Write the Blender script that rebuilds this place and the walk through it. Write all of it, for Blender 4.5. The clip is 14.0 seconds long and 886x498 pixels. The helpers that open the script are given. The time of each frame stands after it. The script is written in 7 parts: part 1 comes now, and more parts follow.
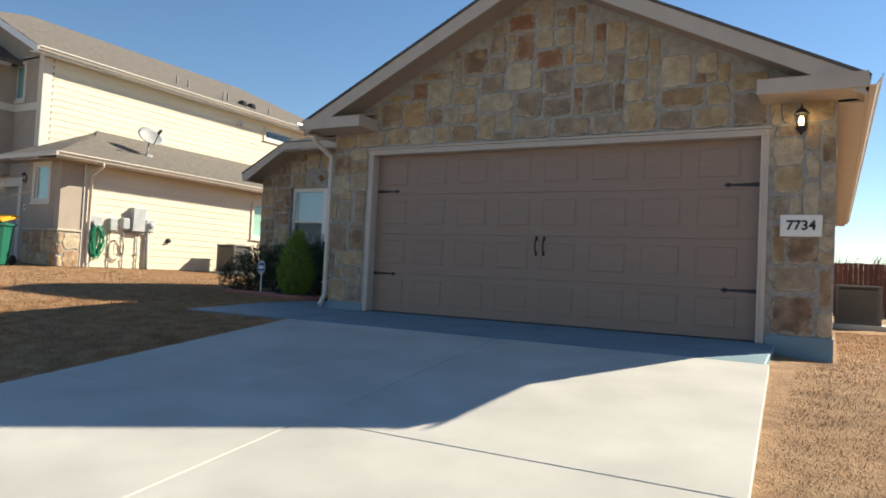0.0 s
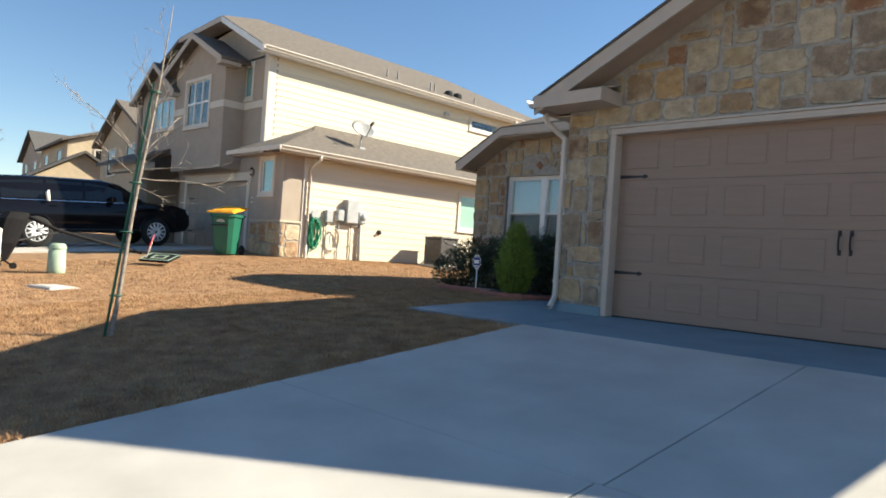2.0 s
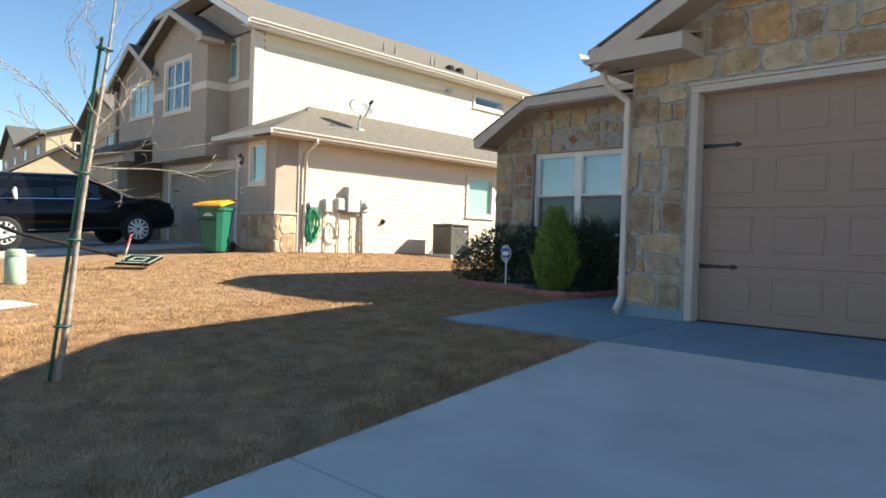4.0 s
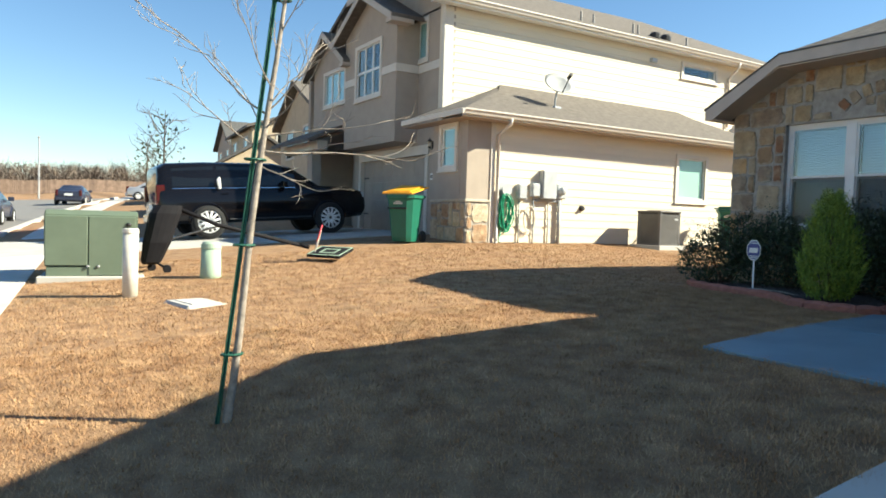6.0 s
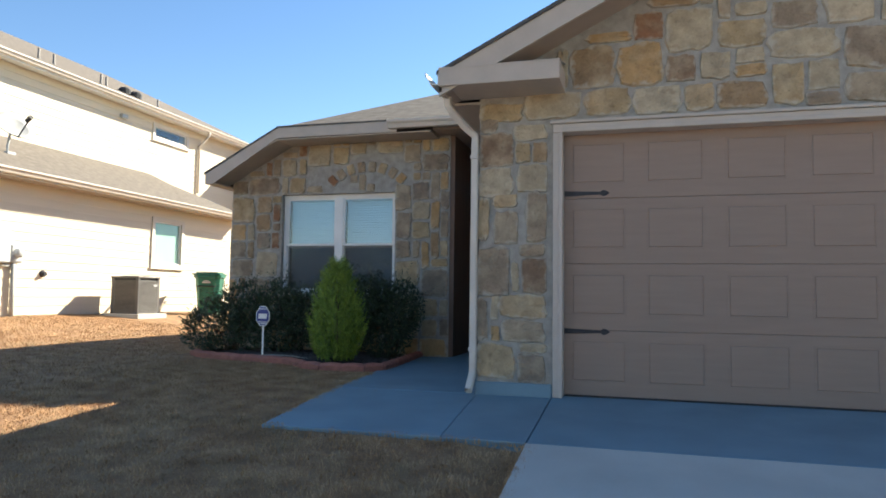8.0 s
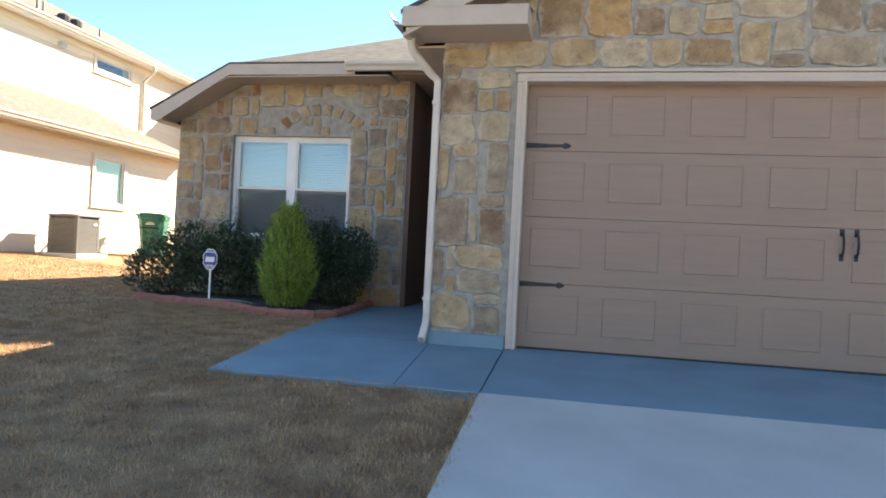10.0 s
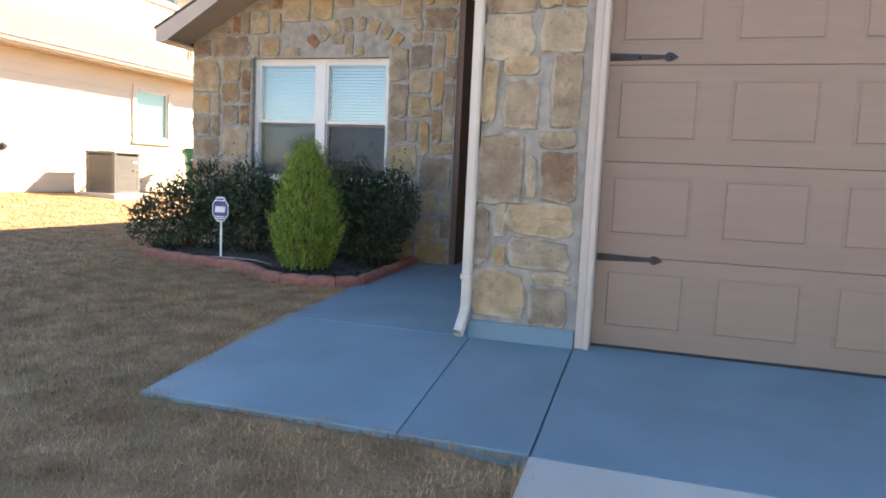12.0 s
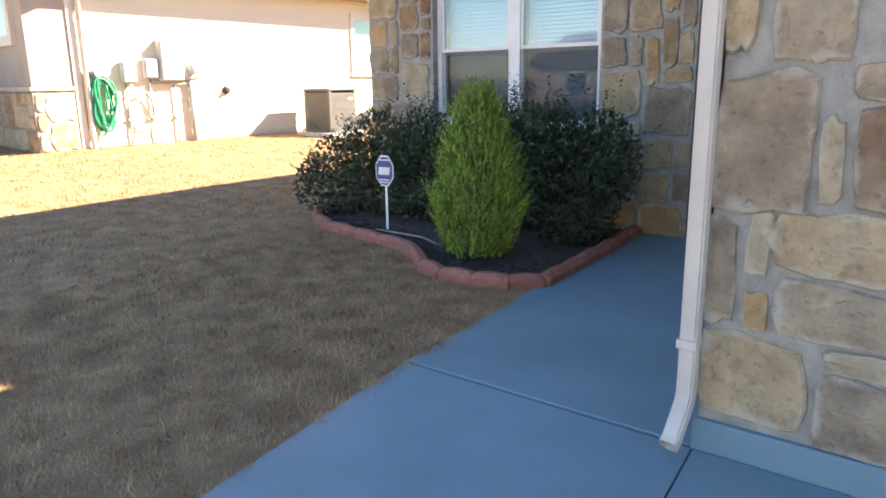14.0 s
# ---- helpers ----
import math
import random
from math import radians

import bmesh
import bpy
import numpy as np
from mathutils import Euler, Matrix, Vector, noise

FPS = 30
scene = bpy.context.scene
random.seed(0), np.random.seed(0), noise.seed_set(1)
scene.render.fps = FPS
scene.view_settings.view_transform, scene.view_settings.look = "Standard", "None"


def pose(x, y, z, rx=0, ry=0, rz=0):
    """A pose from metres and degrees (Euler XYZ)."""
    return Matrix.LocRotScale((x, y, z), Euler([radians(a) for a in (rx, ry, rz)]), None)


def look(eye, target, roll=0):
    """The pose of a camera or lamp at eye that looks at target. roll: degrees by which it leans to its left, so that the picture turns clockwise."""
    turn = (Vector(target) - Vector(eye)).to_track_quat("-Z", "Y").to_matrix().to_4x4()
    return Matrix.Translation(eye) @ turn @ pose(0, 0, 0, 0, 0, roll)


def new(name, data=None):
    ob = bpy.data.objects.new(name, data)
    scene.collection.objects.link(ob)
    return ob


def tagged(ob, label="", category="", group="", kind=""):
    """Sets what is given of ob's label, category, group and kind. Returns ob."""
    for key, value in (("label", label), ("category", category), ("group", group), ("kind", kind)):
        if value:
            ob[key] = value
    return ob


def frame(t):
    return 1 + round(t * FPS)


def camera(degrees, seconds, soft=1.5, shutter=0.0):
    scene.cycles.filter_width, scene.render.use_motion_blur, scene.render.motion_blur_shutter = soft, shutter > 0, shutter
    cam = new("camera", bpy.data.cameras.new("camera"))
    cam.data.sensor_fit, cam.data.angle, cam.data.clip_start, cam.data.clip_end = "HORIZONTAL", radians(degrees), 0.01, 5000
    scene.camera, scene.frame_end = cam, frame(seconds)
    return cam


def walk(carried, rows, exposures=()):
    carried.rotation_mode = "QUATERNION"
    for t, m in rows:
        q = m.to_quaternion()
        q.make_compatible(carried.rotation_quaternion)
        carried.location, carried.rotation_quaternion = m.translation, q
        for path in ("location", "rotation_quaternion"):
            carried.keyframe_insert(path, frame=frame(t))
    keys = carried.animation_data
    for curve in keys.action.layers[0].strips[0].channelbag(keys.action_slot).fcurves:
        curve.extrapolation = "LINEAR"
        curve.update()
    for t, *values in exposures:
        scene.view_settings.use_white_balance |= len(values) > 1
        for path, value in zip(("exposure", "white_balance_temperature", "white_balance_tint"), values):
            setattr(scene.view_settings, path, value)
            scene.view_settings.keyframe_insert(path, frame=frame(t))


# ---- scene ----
cam = camera(65.0, 14.0, soft=1.75)
PATH = [
    (0, (5.559, -7.865, 0.536), (4.58, -6.122, 0.612), 2.8),
    (0.5, (5.379, -7.732, 0.535), (4.263, -6.073, 0.49), 3.1),
    (1, (5.072, -7.623, 0.558), (3.937, -5.979, 0.463), 1.9),
    (1.5, (4.712, -7.334, 0.61), (3.356, -5.865, 0.605), 1.5),
    (2, (4.385, -7.199, 0.574), (2.973, -5.783, 0.596), 3.8),
    (2.5, (4.017, -7.003, 0.595), (2.684, -5.512, 0.608), 2.5),
    (3, (3.657, -6.737, 0.65), (2.248, -5.318, 0.644), 2.4),
    (3.2, (3.502, -6.671, 0.656), (2.073, -5.272, 0.637), 2.5),
    (5.3, (1.849, -5.699, 0.77), (0.523, -4.202, 0.736), 0.5),
    (5.5, (1.702, -5.645, 0.782), (0.242, -4.279, 0.729), 0.9),
    (6, (1.472, -5.702, 0.785), (-0.239, -4.671, 0.699), 1.8),
    (6.5, (1.204, -5.723, 0.776), (-0.551, -4.765, 0.73), 0.8),
    (7, (0.948, -5.658, 0.793), (-0.71, -4.54, 0.809), 1.2),
    (7.5, (0.754, -5.655, 0.789), (-0.395, -4.018, 0.829), 1.9),
    (8, (0.603, -5.684, 0.794), (0.058, -3.765, 0.93), 0.8),
    (8.2, (0.583, -5.71, 0.792), (0.254, -3.753, 1.036), 1.9),
    (10.3, (0.512, -5.525, 0.756), (0.061, -3.577, 0.704), 3.6),
    (10.5, (0.5, -5.332, 0.781), (-0.188, -3.456, 0.686), 3.1),
    (11, (0.44, -4.935, 0.805), (-0.315, -3.099, 0.563), 2.4),
    (11.5, (0.383, -4.493, 0.829), (-0.14, -2.573, 0.628), -1.1),
    (12, (0.351, -3.996, 0.948), (-0.244, -2.098, 0.74), 2.6),
    (12.5, (0.283, -3.495, 1.021), (-0.373, -1.629, 0.728), -0.5),
    (13, (0.255, -2.935, 1.064), (-0.329, -1.043, 0.786), 2.2),
    (13.5, (0.112, -2.514, 1.144), (-0.832, -0.8, 0.732), 0.9),
    (14, (-0.058, -2.2, 1.19), (-1.253, -0.664, 0.728), -0.8),
]
walk(cam, [(t, look(eye, target, roll)) for t, eye, target, roll in PATH],
     [(0, 1.0, 6900, 11), (0.5, 0.97, 7350, 17), (1.0, 0.97, 7450, 17), (1.5, 1.08, 7050, 12), (2.5, 1.36, 6950, 11), (3.0, 1.48, 6900, 9), (5.5, 1.44, 6750, 7), (6.5, 1.24, 6650, 4), (7.0, 1.1, 6600, 5), (7.5, 1.34, 6700, 8), (8.0, 1.66, 6900, 11), (10.5, 2.37, 7500, 14), (11.0, 2.36, 7650, 16), (11.5, 2.42, 7900, 17), (12.0, 2.78, 7950, 18), (12.5, 2.82, 8200, 18), (13.0, 3.02, 8250, 19), (13.5, 2.9, 7600, 17), (14.0, 2.78, 7650, 18)])

# ---- world, sun ----
SUN_AZ, SUN_EL = 33.4, 33.4   # azimuth from +y towards +x
world = bpy.data.worlds.new("sky_world")
scene.world = world
world.use_nodes = True
wn = world.node_tree.nodes
sky = wn.new("ShaderNodeTexSky")
sky.sky_type = 'NISHITA'
sky.sun_disc = False
sky.sun_elevation = radians(SUN_EL)
sky.sun_rotation = radians(SUN_AZ)
sky.air_density, sky.dust_density, sky.ozone_density = 1.0, 0.0, 3.0
deep = wn.new("ShaderNodeHueSaturation")
deep.inputs["Saturation"].default_value, deep.inputs["Value"].default_value = 1.13, 1.18
world.node_tree.links.new(sky.outputs[0], deep.inputs["Color"])
world.node_tree.links.new(deep.outputs[0], wn["Background"].inputs[0])
wn["Background"].inputs[1].default_value = 0.06
sun = new("sun", bpy.data.lights.new("sun", 'SUN'))
sun.data.energy, sun.data.angle, sun.data.color = 5.0, radians(0.5), (1.0, 0.955, 0.80)
sv = Vector((math.sin(radians(SUN_AZ)) * math.cos(radians(SUN_EL)), math.cos(radians(SUN_AZ)) * math.cos(radians(SUN_EL)), math.sin(radians(SUN_EL))))
sun.matrix_world = look(sv * 50, (0, 0, 0))


# ---- materials ----
def mat(name, col, rough=0.8, var=0.25, scale=8.0, bump=0.2, fine=120.0, metal=0.0, second=None, spec=0.5, rand=0.0, island=0.0, stretch=(1, 1, 1)):
    """Two scales of variation in world space, with relief."""
    m = bpy.data.materials.new(name)
    m.use_nodes = True
    nt = m.node_tree
    n, l = nt.nodes, nt.links
    p = n["Principled BSDF"]
    p.inputs["Roughness"].default_value = rough
    p.inputs["Metallic"].default_value = metal
    p.inputs["Specular IOR Level"].default_value = spec
    geo = n.new("ShaderNodeNewGeometry")
    mp = n.new("ShaderNodeMapping")
    mp.inputs["Scale"].default_value = stretch
    l.new(geo.outputs["Position"], mp.inputs[0])
    n1 = n.new("ShaderNodeTexNoise")
    n1.inputs["Scale"].default_value, n1.inputs["Detail"].default_value = scale, 5
    n2 = n.new("ShaderNodeTexNoise")
    n2.inputs["Scale"].default_value, n2.inputs["Detail"].default_value = fine, 3
    l.new(mp.outputs[0], n1.inputs["Vector"])
    l.new(mp.outputs[0], n2.inputs["Vector"])
    add = n.new("ShaderNodeMath")
    add.operation = 'MULTIPLY_ADD'
    l.new(n2.outputs[0], add.inputs[0])
    add.inputs[1].default_value = 0.4
    l.new(n1.outputs[0], add.inputs[2])
    ramp = n.new("ShaderNodeValToRGB")
    c2 = second or tuple(c * (1 - var) for c in col)
    c1 = col if second else tuple(min(1, c * (1 + var * 0.6)) for c in col)
    ramp.color_ramp.elements[0].position, ramp.color_ramp.elements[0].color = 0.48, (*c2, 1)
    ramp.color_ramp.elements[1].position, ramp.color_ramp.elements[1].color = 0.92, (*c1, 1)
    l.new(add.outputs[0], ramp.inputs[0])
    out = ramp.outputs[0]
    if rand or island:
        src = n.new("ShaderNodeObjectInfo").outputs["Random"] if rand else geo.outputs["Random Per Island"]
        hsv = n.new("ShaderNodeHueSaturation")
        mr = n.new("ShaderNodeMapRange")
        mr.inputs[3].default_value, mr.inputs[4].default_value = 1 - (rand or island), 1 + (rand or island)
        l.new(src, mr.inputs[0])
        l.new(mr.outputs[0], hsv.inputs["Value"])
        l.new(out, hsv.inputs["Color"])
        out = hsv.outputs[0]
    l.new(out, p.inputs["Base Color"])
    if bump:
        b = n.new("ShaderNodeBump")
        b.inputs["Strength"].default_value = bump
        b.inputs["Distance"].default_value = 0.01
        l.new(add.outputs[0], b.inputs["Height"])
        l.new(b.outputs[0], p.inputs["Normal"])
    return m


def stone_mat(name, stops):
    """Rough-faced stone: each piece its own colour, blotched and pitted, with lime smears along its edges."""
    m = mat(name, (0.5, 0.5, 0.5), 0.92, 0.5, 9.0, 1.0, 55.0)
    n, l = m.node_tree.nodes, m.node_tree.links
    p = n["Principled BSDF"]
    base = p.inputs["Base Color"].links[0].from_socket

    def noise(scale, detail):
        x = n.new("ShaderNodeTexNoise")
        x.inputs["Scale"].default_value, x.inputs["Detail"].default_value = scale, detail
        l.new(geo.outputs["Position"], x.inputs["Vector"])
        return x.outputs[0]

    def span(src, a, b, c, d):
        x = n.new("ShaderNodeMapRange")
        for k, v in zip((1, 2, 3, 4), (a, b, c, d)):
            x.inputs[k].default_value = v
        l.new(src, x.inputs[0])
        return x.outputs[0]

    def blend(kind, fac, a, b):
        x = n.new("ShaderNodeMix")
        x.data_type, x.blend_type = 'RGBA', kind
        for k, v in ((0, fac), (6, a), (7, b)):
            if isinstance(v, (int, float, tuple)):
                x.inputs[k].default_value = v
            else:
                l.new(v, x.inputs[k])
        return x.outputs[2]

    def calc(op, a, b):
        x = n.new("ShaderNodeMath")
        x.operation = op
        for k, v in ((0, a), (1, b)):
            if isinstance(v, (int, float)):
                x.inputs[k].default_value = v
            else:
                l.new(v, x.inputs[k])
        return x.outputs[0]

    geo = n.new("ShaderNodeNewGeometry")
    oi = n.new("ShaderNodeObjectInfo")
    ramp = n.new("ShaderNodeValToRGB")
    ramp.color_ramp.interpolation = 'CONSTANT'
    els = ramp.color_ramp.elements
    while len(els) < len(stops):
        els.new(0.5)
    for i, c in enumerate(stops):
        els[i].position, els[i].color = i / len(stops), (*c, 1)
    l.new(oi.outputs["Random"], ramp.inputs[0])
    col = blend('MIX', span(noise(5.0, 6), 0.46, 0.70, 0.0, 0.5), ramp.outputs[0], (0.56, 0.45, 0.30, 1))
    col = blend('MIX', span(noise(13.0, 5), 0.58, 0.74, 0.0, 0.42), col, (0.17, 0.10, 0.055, 1))
    col = blend('MULTIPLY', 1.0, col, blend('ADD', 1.0, base, (0.45, 0.45, 0.45, 1)))
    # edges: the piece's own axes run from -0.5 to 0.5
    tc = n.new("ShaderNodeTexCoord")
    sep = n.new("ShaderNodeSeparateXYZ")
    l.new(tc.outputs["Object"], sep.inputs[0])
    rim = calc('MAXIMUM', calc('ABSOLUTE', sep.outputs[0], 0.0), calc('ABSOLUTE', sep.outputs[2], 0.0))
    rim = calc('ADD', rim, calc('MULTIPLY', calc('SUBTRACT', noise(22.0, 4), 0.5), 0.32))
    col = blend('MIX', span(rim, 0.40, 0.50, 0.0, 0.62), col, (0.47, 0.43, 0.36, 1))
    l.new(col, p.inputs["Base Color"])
    # chipped faces and pits
    vor = n.new("ShaderNodeTexVoronoi")
    vor.feature = 'DISTANCE_TO_EDGE'
    vor.inputs["Scale"].default_value = 9.0
    l.new(geo.outputs["Position"], vor.inputs["Vector"])
    bump = next(x for x in n if x.type == 'BUMP')
    high = bump.inputs["Height"].links[0].from_socket
    high = calc('ADD', high, span(vor.outputs["Distance"], 0.0, 0.06, -0.10, 0.0))
    high = calc('ADD', high, span(noise(38.0, 3), 0.30, 0.40, -0.3, 0.0))
    l.new(high, bump.inputs["Height"])
    bump.inputs["Distance"].default_value = 0.014
    return m


def glass_mat(name, tint=(0.9, 0.95, 0.95), gloss=1.0):
    m = bpy.data.materials.new(name)
    m.use_nodes = True
    n, l = m.node_tree.nodes, m.node_tree.links
    n.remove(n["Principled BSDF"])
    tr, gl = n.new("ShaderNodeBsdfTransparent"), n.new("ShaderNodeBsdfGlossy")
    tr.inputs[0].default_value = (*tint, 1)
    gl.inputs["Roughness"].default_value = 0.02
    lw = n.new("ShaderNodeLayerWeight")
    lw.inputs[0].default_value = 0.5
    pw, fr = n.new("ShaderNodeMath"), n.new("ShaderNodeMath")
    pw.operation, fr.operation = 'POWER', 'MULTIPLY_ADD'
    pw.inputs[1].default_value, fr.inputs[1].default_value, fr.inputs[2].default_value = 5.0, 0.9, 0.05 * gloss
    l.new(lw.outputs["Facing"], pw.inputs[0])
    l.new(pw.outputs[0], fr.inputs[0])
    mix = n.new("ShaderNodeMixShader")
    l.new(fr.outputs[0], mix.inputs[0])
    l.new(tr.outputs[0], mix.inputs[1])
    l.new(gl.outputs[0], mix.inputs[2])
    l.new(mix.outputs[0], n["Material Output"].inputs[0])
    return m


def screen_mat(name):
    """Insect screen: a fine dark weave that lets about half through."""
    m = bpy.data.materials.new(name)
    m.use_nodes = True
    n, l = m.node_tree.nodes, m.node_tree.links
    p = n["Principled BSDF"]
    p.inputs["Base Color"].default_value, p.inputs["Roughness"].default_value = (0.03, 0.03, 0.03, 1), 0.8
    p.inputs["Alpha"].default_value = 0.33
    return m


def lamp_mat(name, col, power):
    m = bpy.data.materials.new(name)
    m.use_nodes = True
    p = m.node_tree.nodes["Principled BSDF"]
    p.inputs["Emission Color"].default_value = (*col, 1)
    p.inputs["Emission Strength"].default_value = power
    return m


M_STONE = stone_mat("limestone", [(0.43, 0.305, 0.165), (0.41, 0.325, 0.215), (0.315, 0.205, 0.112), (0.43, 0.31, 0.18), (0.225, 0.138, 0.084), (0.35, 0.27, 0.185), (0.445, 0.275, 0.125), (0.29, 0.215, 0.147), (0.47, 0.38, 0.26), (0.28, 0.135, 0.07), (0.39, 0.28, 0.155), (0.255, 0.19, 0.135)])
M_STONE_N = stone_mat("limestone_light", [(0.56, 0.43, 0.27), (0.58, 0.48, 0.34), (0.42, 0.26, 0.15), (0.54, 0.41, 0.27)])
M_MORTAR = mat("mortar", (0.35, 0.325, 0.285), 0.95, 0.3, 11.0, 0.8, 130.0)
M_STONECAP = mat("cast_stone", (0.52, 0.46, 0.36), 0.9, 0.2, 10.0, 0.3)
M_CONC = mat("concrete", (0.50, 0.475, 0.43), 0.85, 0.16, 1.6, 0.12, 260.0, rand=0.03)
M_WALK = mat("pavement_concrete", (0.54, 0.51, 0.465), 0.9, 0.16, 2.0, 0.15, 200.0, rand=0.05)
M_PAINTCONC = mat("blue_grey_painted_concrete", (0.165, 0.265, 0.315), 0.62, 0.16, 1.8, 0.10, 180.0, rand=0.03)
M_ASPHALT = mat("asphalt", (0.20, 0.19, 0.18), 0.9, 0.2, 3.0, 0.3, 200.0)
M_FASCIA = mat("taupe_painted_trim", (0.47, 0.40, 0.335), 0.6, 0.08, 5.0, 0.05)
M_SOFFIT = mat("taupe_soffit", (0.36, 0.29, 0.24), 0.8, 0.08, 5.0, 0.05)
M_DOOR = mat("taupe_garage_door", (0.282, 0.196, 0.149), 0.55, 0.06, 3.0, 0.10, 60.0, stretch=(1, 1, 8))
M_CASING = mat("beige_casing", (0.50, 0.43, 0.365), 0.55, 0.08, 5.0, 0.05)
M_GUTTER = mat("beige_gutter", (0.60, 0.54, 0.47), 0.45, 0.10, 6.0, 0.04)
M_IRON = mat("black_iron", (0.03, 0.03, 0.035), 0.5, 0.3, 20.0, 0.1, metal=0.4)
M_SHINGLE = mat("asphalt_shingle", (0.145, 0.124, 0.105), 0.95, 0.35, 7.0, 0.6, 60.0, stretch=(1, 1, 3))
M_SHINGLE_D = mat("dark_asphalt_shingle", (0.10, 0.095, 0.09), 0.95, 0.35, 7.0, 0.6, 60.0, stretch=(1, 1, 3))
M_BROWN = mat("dark_brown_board", (0.15, 0.09, 0.062), 0.7, 0.2, 6.0, 0.1, stretch=(1, 1, 0.2))
M_STUCCO = mat("taupe_stucco", (0.40, 0.335, 0.275), 0.95, 0.08, 3.0, 0.35, 220.0)
M_STUCCO2 = mat("tan_stucco", (0.50, 0.40, 0.28), 0.95, 0.10, 3.0, 0.35, 220.0)
M_SIDING = mat("cream_lap_siding", (0.70, 0.62, 0.485), 0.75, 0.05, 2.0, 0.06, 80.0, rand=0.025, stretch=(1, 0.2, 4))
M_BAND = mat("pale_trim_board", (0.66, 0.60, 0.52), 0.7, 0.06, 4.0, 0.04)
M_WHITE = mat("white_vinyl", (0.78, 0.77, 0.74), 0.45, 0.05, 5.0, 0.02)
# white blinds; the blue of reflected sky is put into their colour
M_BLIND = mat("sky_tinted_blind_slat", (0.46, 0.62, 0.74), 0.5, 0.04, 4.0, 0.0)
M_SHADE = mat("pale_green_shade", (0.34, 0.54, 0.43), 0.8, 0.08, 3.0, 0.05)
M_GLASS = glass_mat("window_glass", gloss=1.5)
M_SCREEN = screen_mat("insect_screen")
# near-black colour that stands for the shade of unlit rooms
M_DARKIN = mat("unlit_room_black", (0.05, 0.045, 0.04), 0.9, 0.1, 3.0, 0.0)
M_LAWN = mat("dormant_lawn", (0.41, 0.245, 0.125), 1.0, 0.3, 5.0, 1.0, 75.0, second=(0.23, 0.122, 0.060))
next(x for x in M_LAWN.node_tree.nodes if x.type == 'BUMP').inputs["Distance"].default_value = 0.04
M_BLADE = mat("dry_grass_blade", (0.60, 0.38, 0.208), 0.95, 0.3, 5.0, 0.0, second=(0.31, 0.166, 0.082), spec=0.15, island=0.28)


def green_patches(m):
    """Thin greener patches in the dormant grass."""
    n, l = m.node_tree.nodes, m.node_tree.links
    p = n["Principled BSDF"]
    src = p.inputs["Base Color"].links[0].from_socket
    geo, no, mr, mx = n.new("ShaderNodeNewGeometry"), n.new("ShaderNodeTexNoise"), n.new("ShaderNodeMapRange"), n.new("ShaderNodeMix")
    no.inputs["Scale"].default_value, no.inputs["Detail"].default_value = 1.7, 4
    l.new(geo.outputs["Position"], no.inputs["Vector"])
    for k, v in zip((1, 2, 3, 4), (0.56, 0.72, 0.0, 0.35)):
        mr.inputs[k].default_value = v
    l.new(no.outputs[0], mr.inputs[0])
    mx.data_type = 'RGBA'
    l.new(mr.outputs[0], mx.inputs[0])
    l.new(src, mx.inputs[6])
    mx.inputs[7].default_value = (0.20, 0.150, 0.078, 1)
    l.new(mx.outputs[2], p.inputs["Base Color"])


green_patches(M_LAWN)
green_patches(M_BLADE)
M_MULCH = mat("dark_mulch", (0.060, 0.042, 0.034), 1.0, 0.5, 30.0, 1.0, 90.0, island=0.4)
M_EDGE = mat("red_concrete_edging", (0.36, 0.135, 0.095), 0.9, 0.25, 14.0, 0.4, rand=0.12)
M_LEAF = mat("dark_shrub_leaf", (0.040, 0.062, 0.026), 0.42, 0.35, 9.0, 0.0, island=0.5)
M_CONIF = mat("bright_conifer_spray", (0.27, 0.36, 0.045), 0.7, 0.4, 12.0, 0.0, second=(0.13, 0.22, 0.03), island=0.35)
M_TWIG = mat("brown_twig", (0.10, 0.07, 0.045), 0.9, 0.3, 20.0, 0.2)
M_BARK = mat("pale_grey_bark", (0.31, 0.26, 0.215), 0.9, 0.35, 25.0, 0.5, 150.0)
M_STAKE = mat("green_metal_stake", (0.015, 0.095, 0.062), 0.5, 0.2, 20.0, 0.1, metal=0.2)
M_TFGREEN = mat("olive_green_enamel", (0.125, 0.162, 0.112), 0.5, 0.12, 4.0, 0.04)
M_PEDGREEN = mat("pale_green_plastic", (0.34, 0.45, 0.33), 0.6, 0.08, 6.0, 0.04)
M_POSTW = mat("off_white_paint", (0.62, 0.58, 0.50), 0.6, 0.15, 9.0, 0.05)
M_BINGREEN = mat("green_bin_plastic", (0.008, 0.125, 0.078), 0.45, 0.12, 6.0, 0.04)
M_ORANGE = mat("yellow_orange_lid", (0.85, 0.38, 0.02), 0.5, 0.1, 6.0, 0.04)
M_BLACKP = mat("black_plastic", (0.02, 0.02, 0.022), 0.5, 0.2, 8.0, 0.05)
M_CARBLACK = mat("black_car_paint", (0.006, 0.006, 0.008), 0.12, 0.1, 3.0, 0.0, spec=0.3)
M_CARRED = mat("red_car_paint", (0.42, 0.015, 0.012), 0.2, 0.1, 3.0, 0.0)
M_CARNAVY = mat("dark_blue_car_paint", (0.03, 0.035, 0.06), 0.2, 0.1, 3.0, 0.0)
M_CARSILVER = mat("silver_car_paint", (0.45, 0.46, 0.48), 0.3, 0.1, 3.0, 0.0, metal=0.5)
M_CARGLASS = mat("tinted_car_glass", (0.008, 0.009, 0.010), 0.05, 0.1, 3.0, 0.0, spec=0.45)
M_CHROME = mat("chrome", (0.75, 0.75, 0.77), 0.15, 0.05, 5.0, 0.0, metal=1.0)
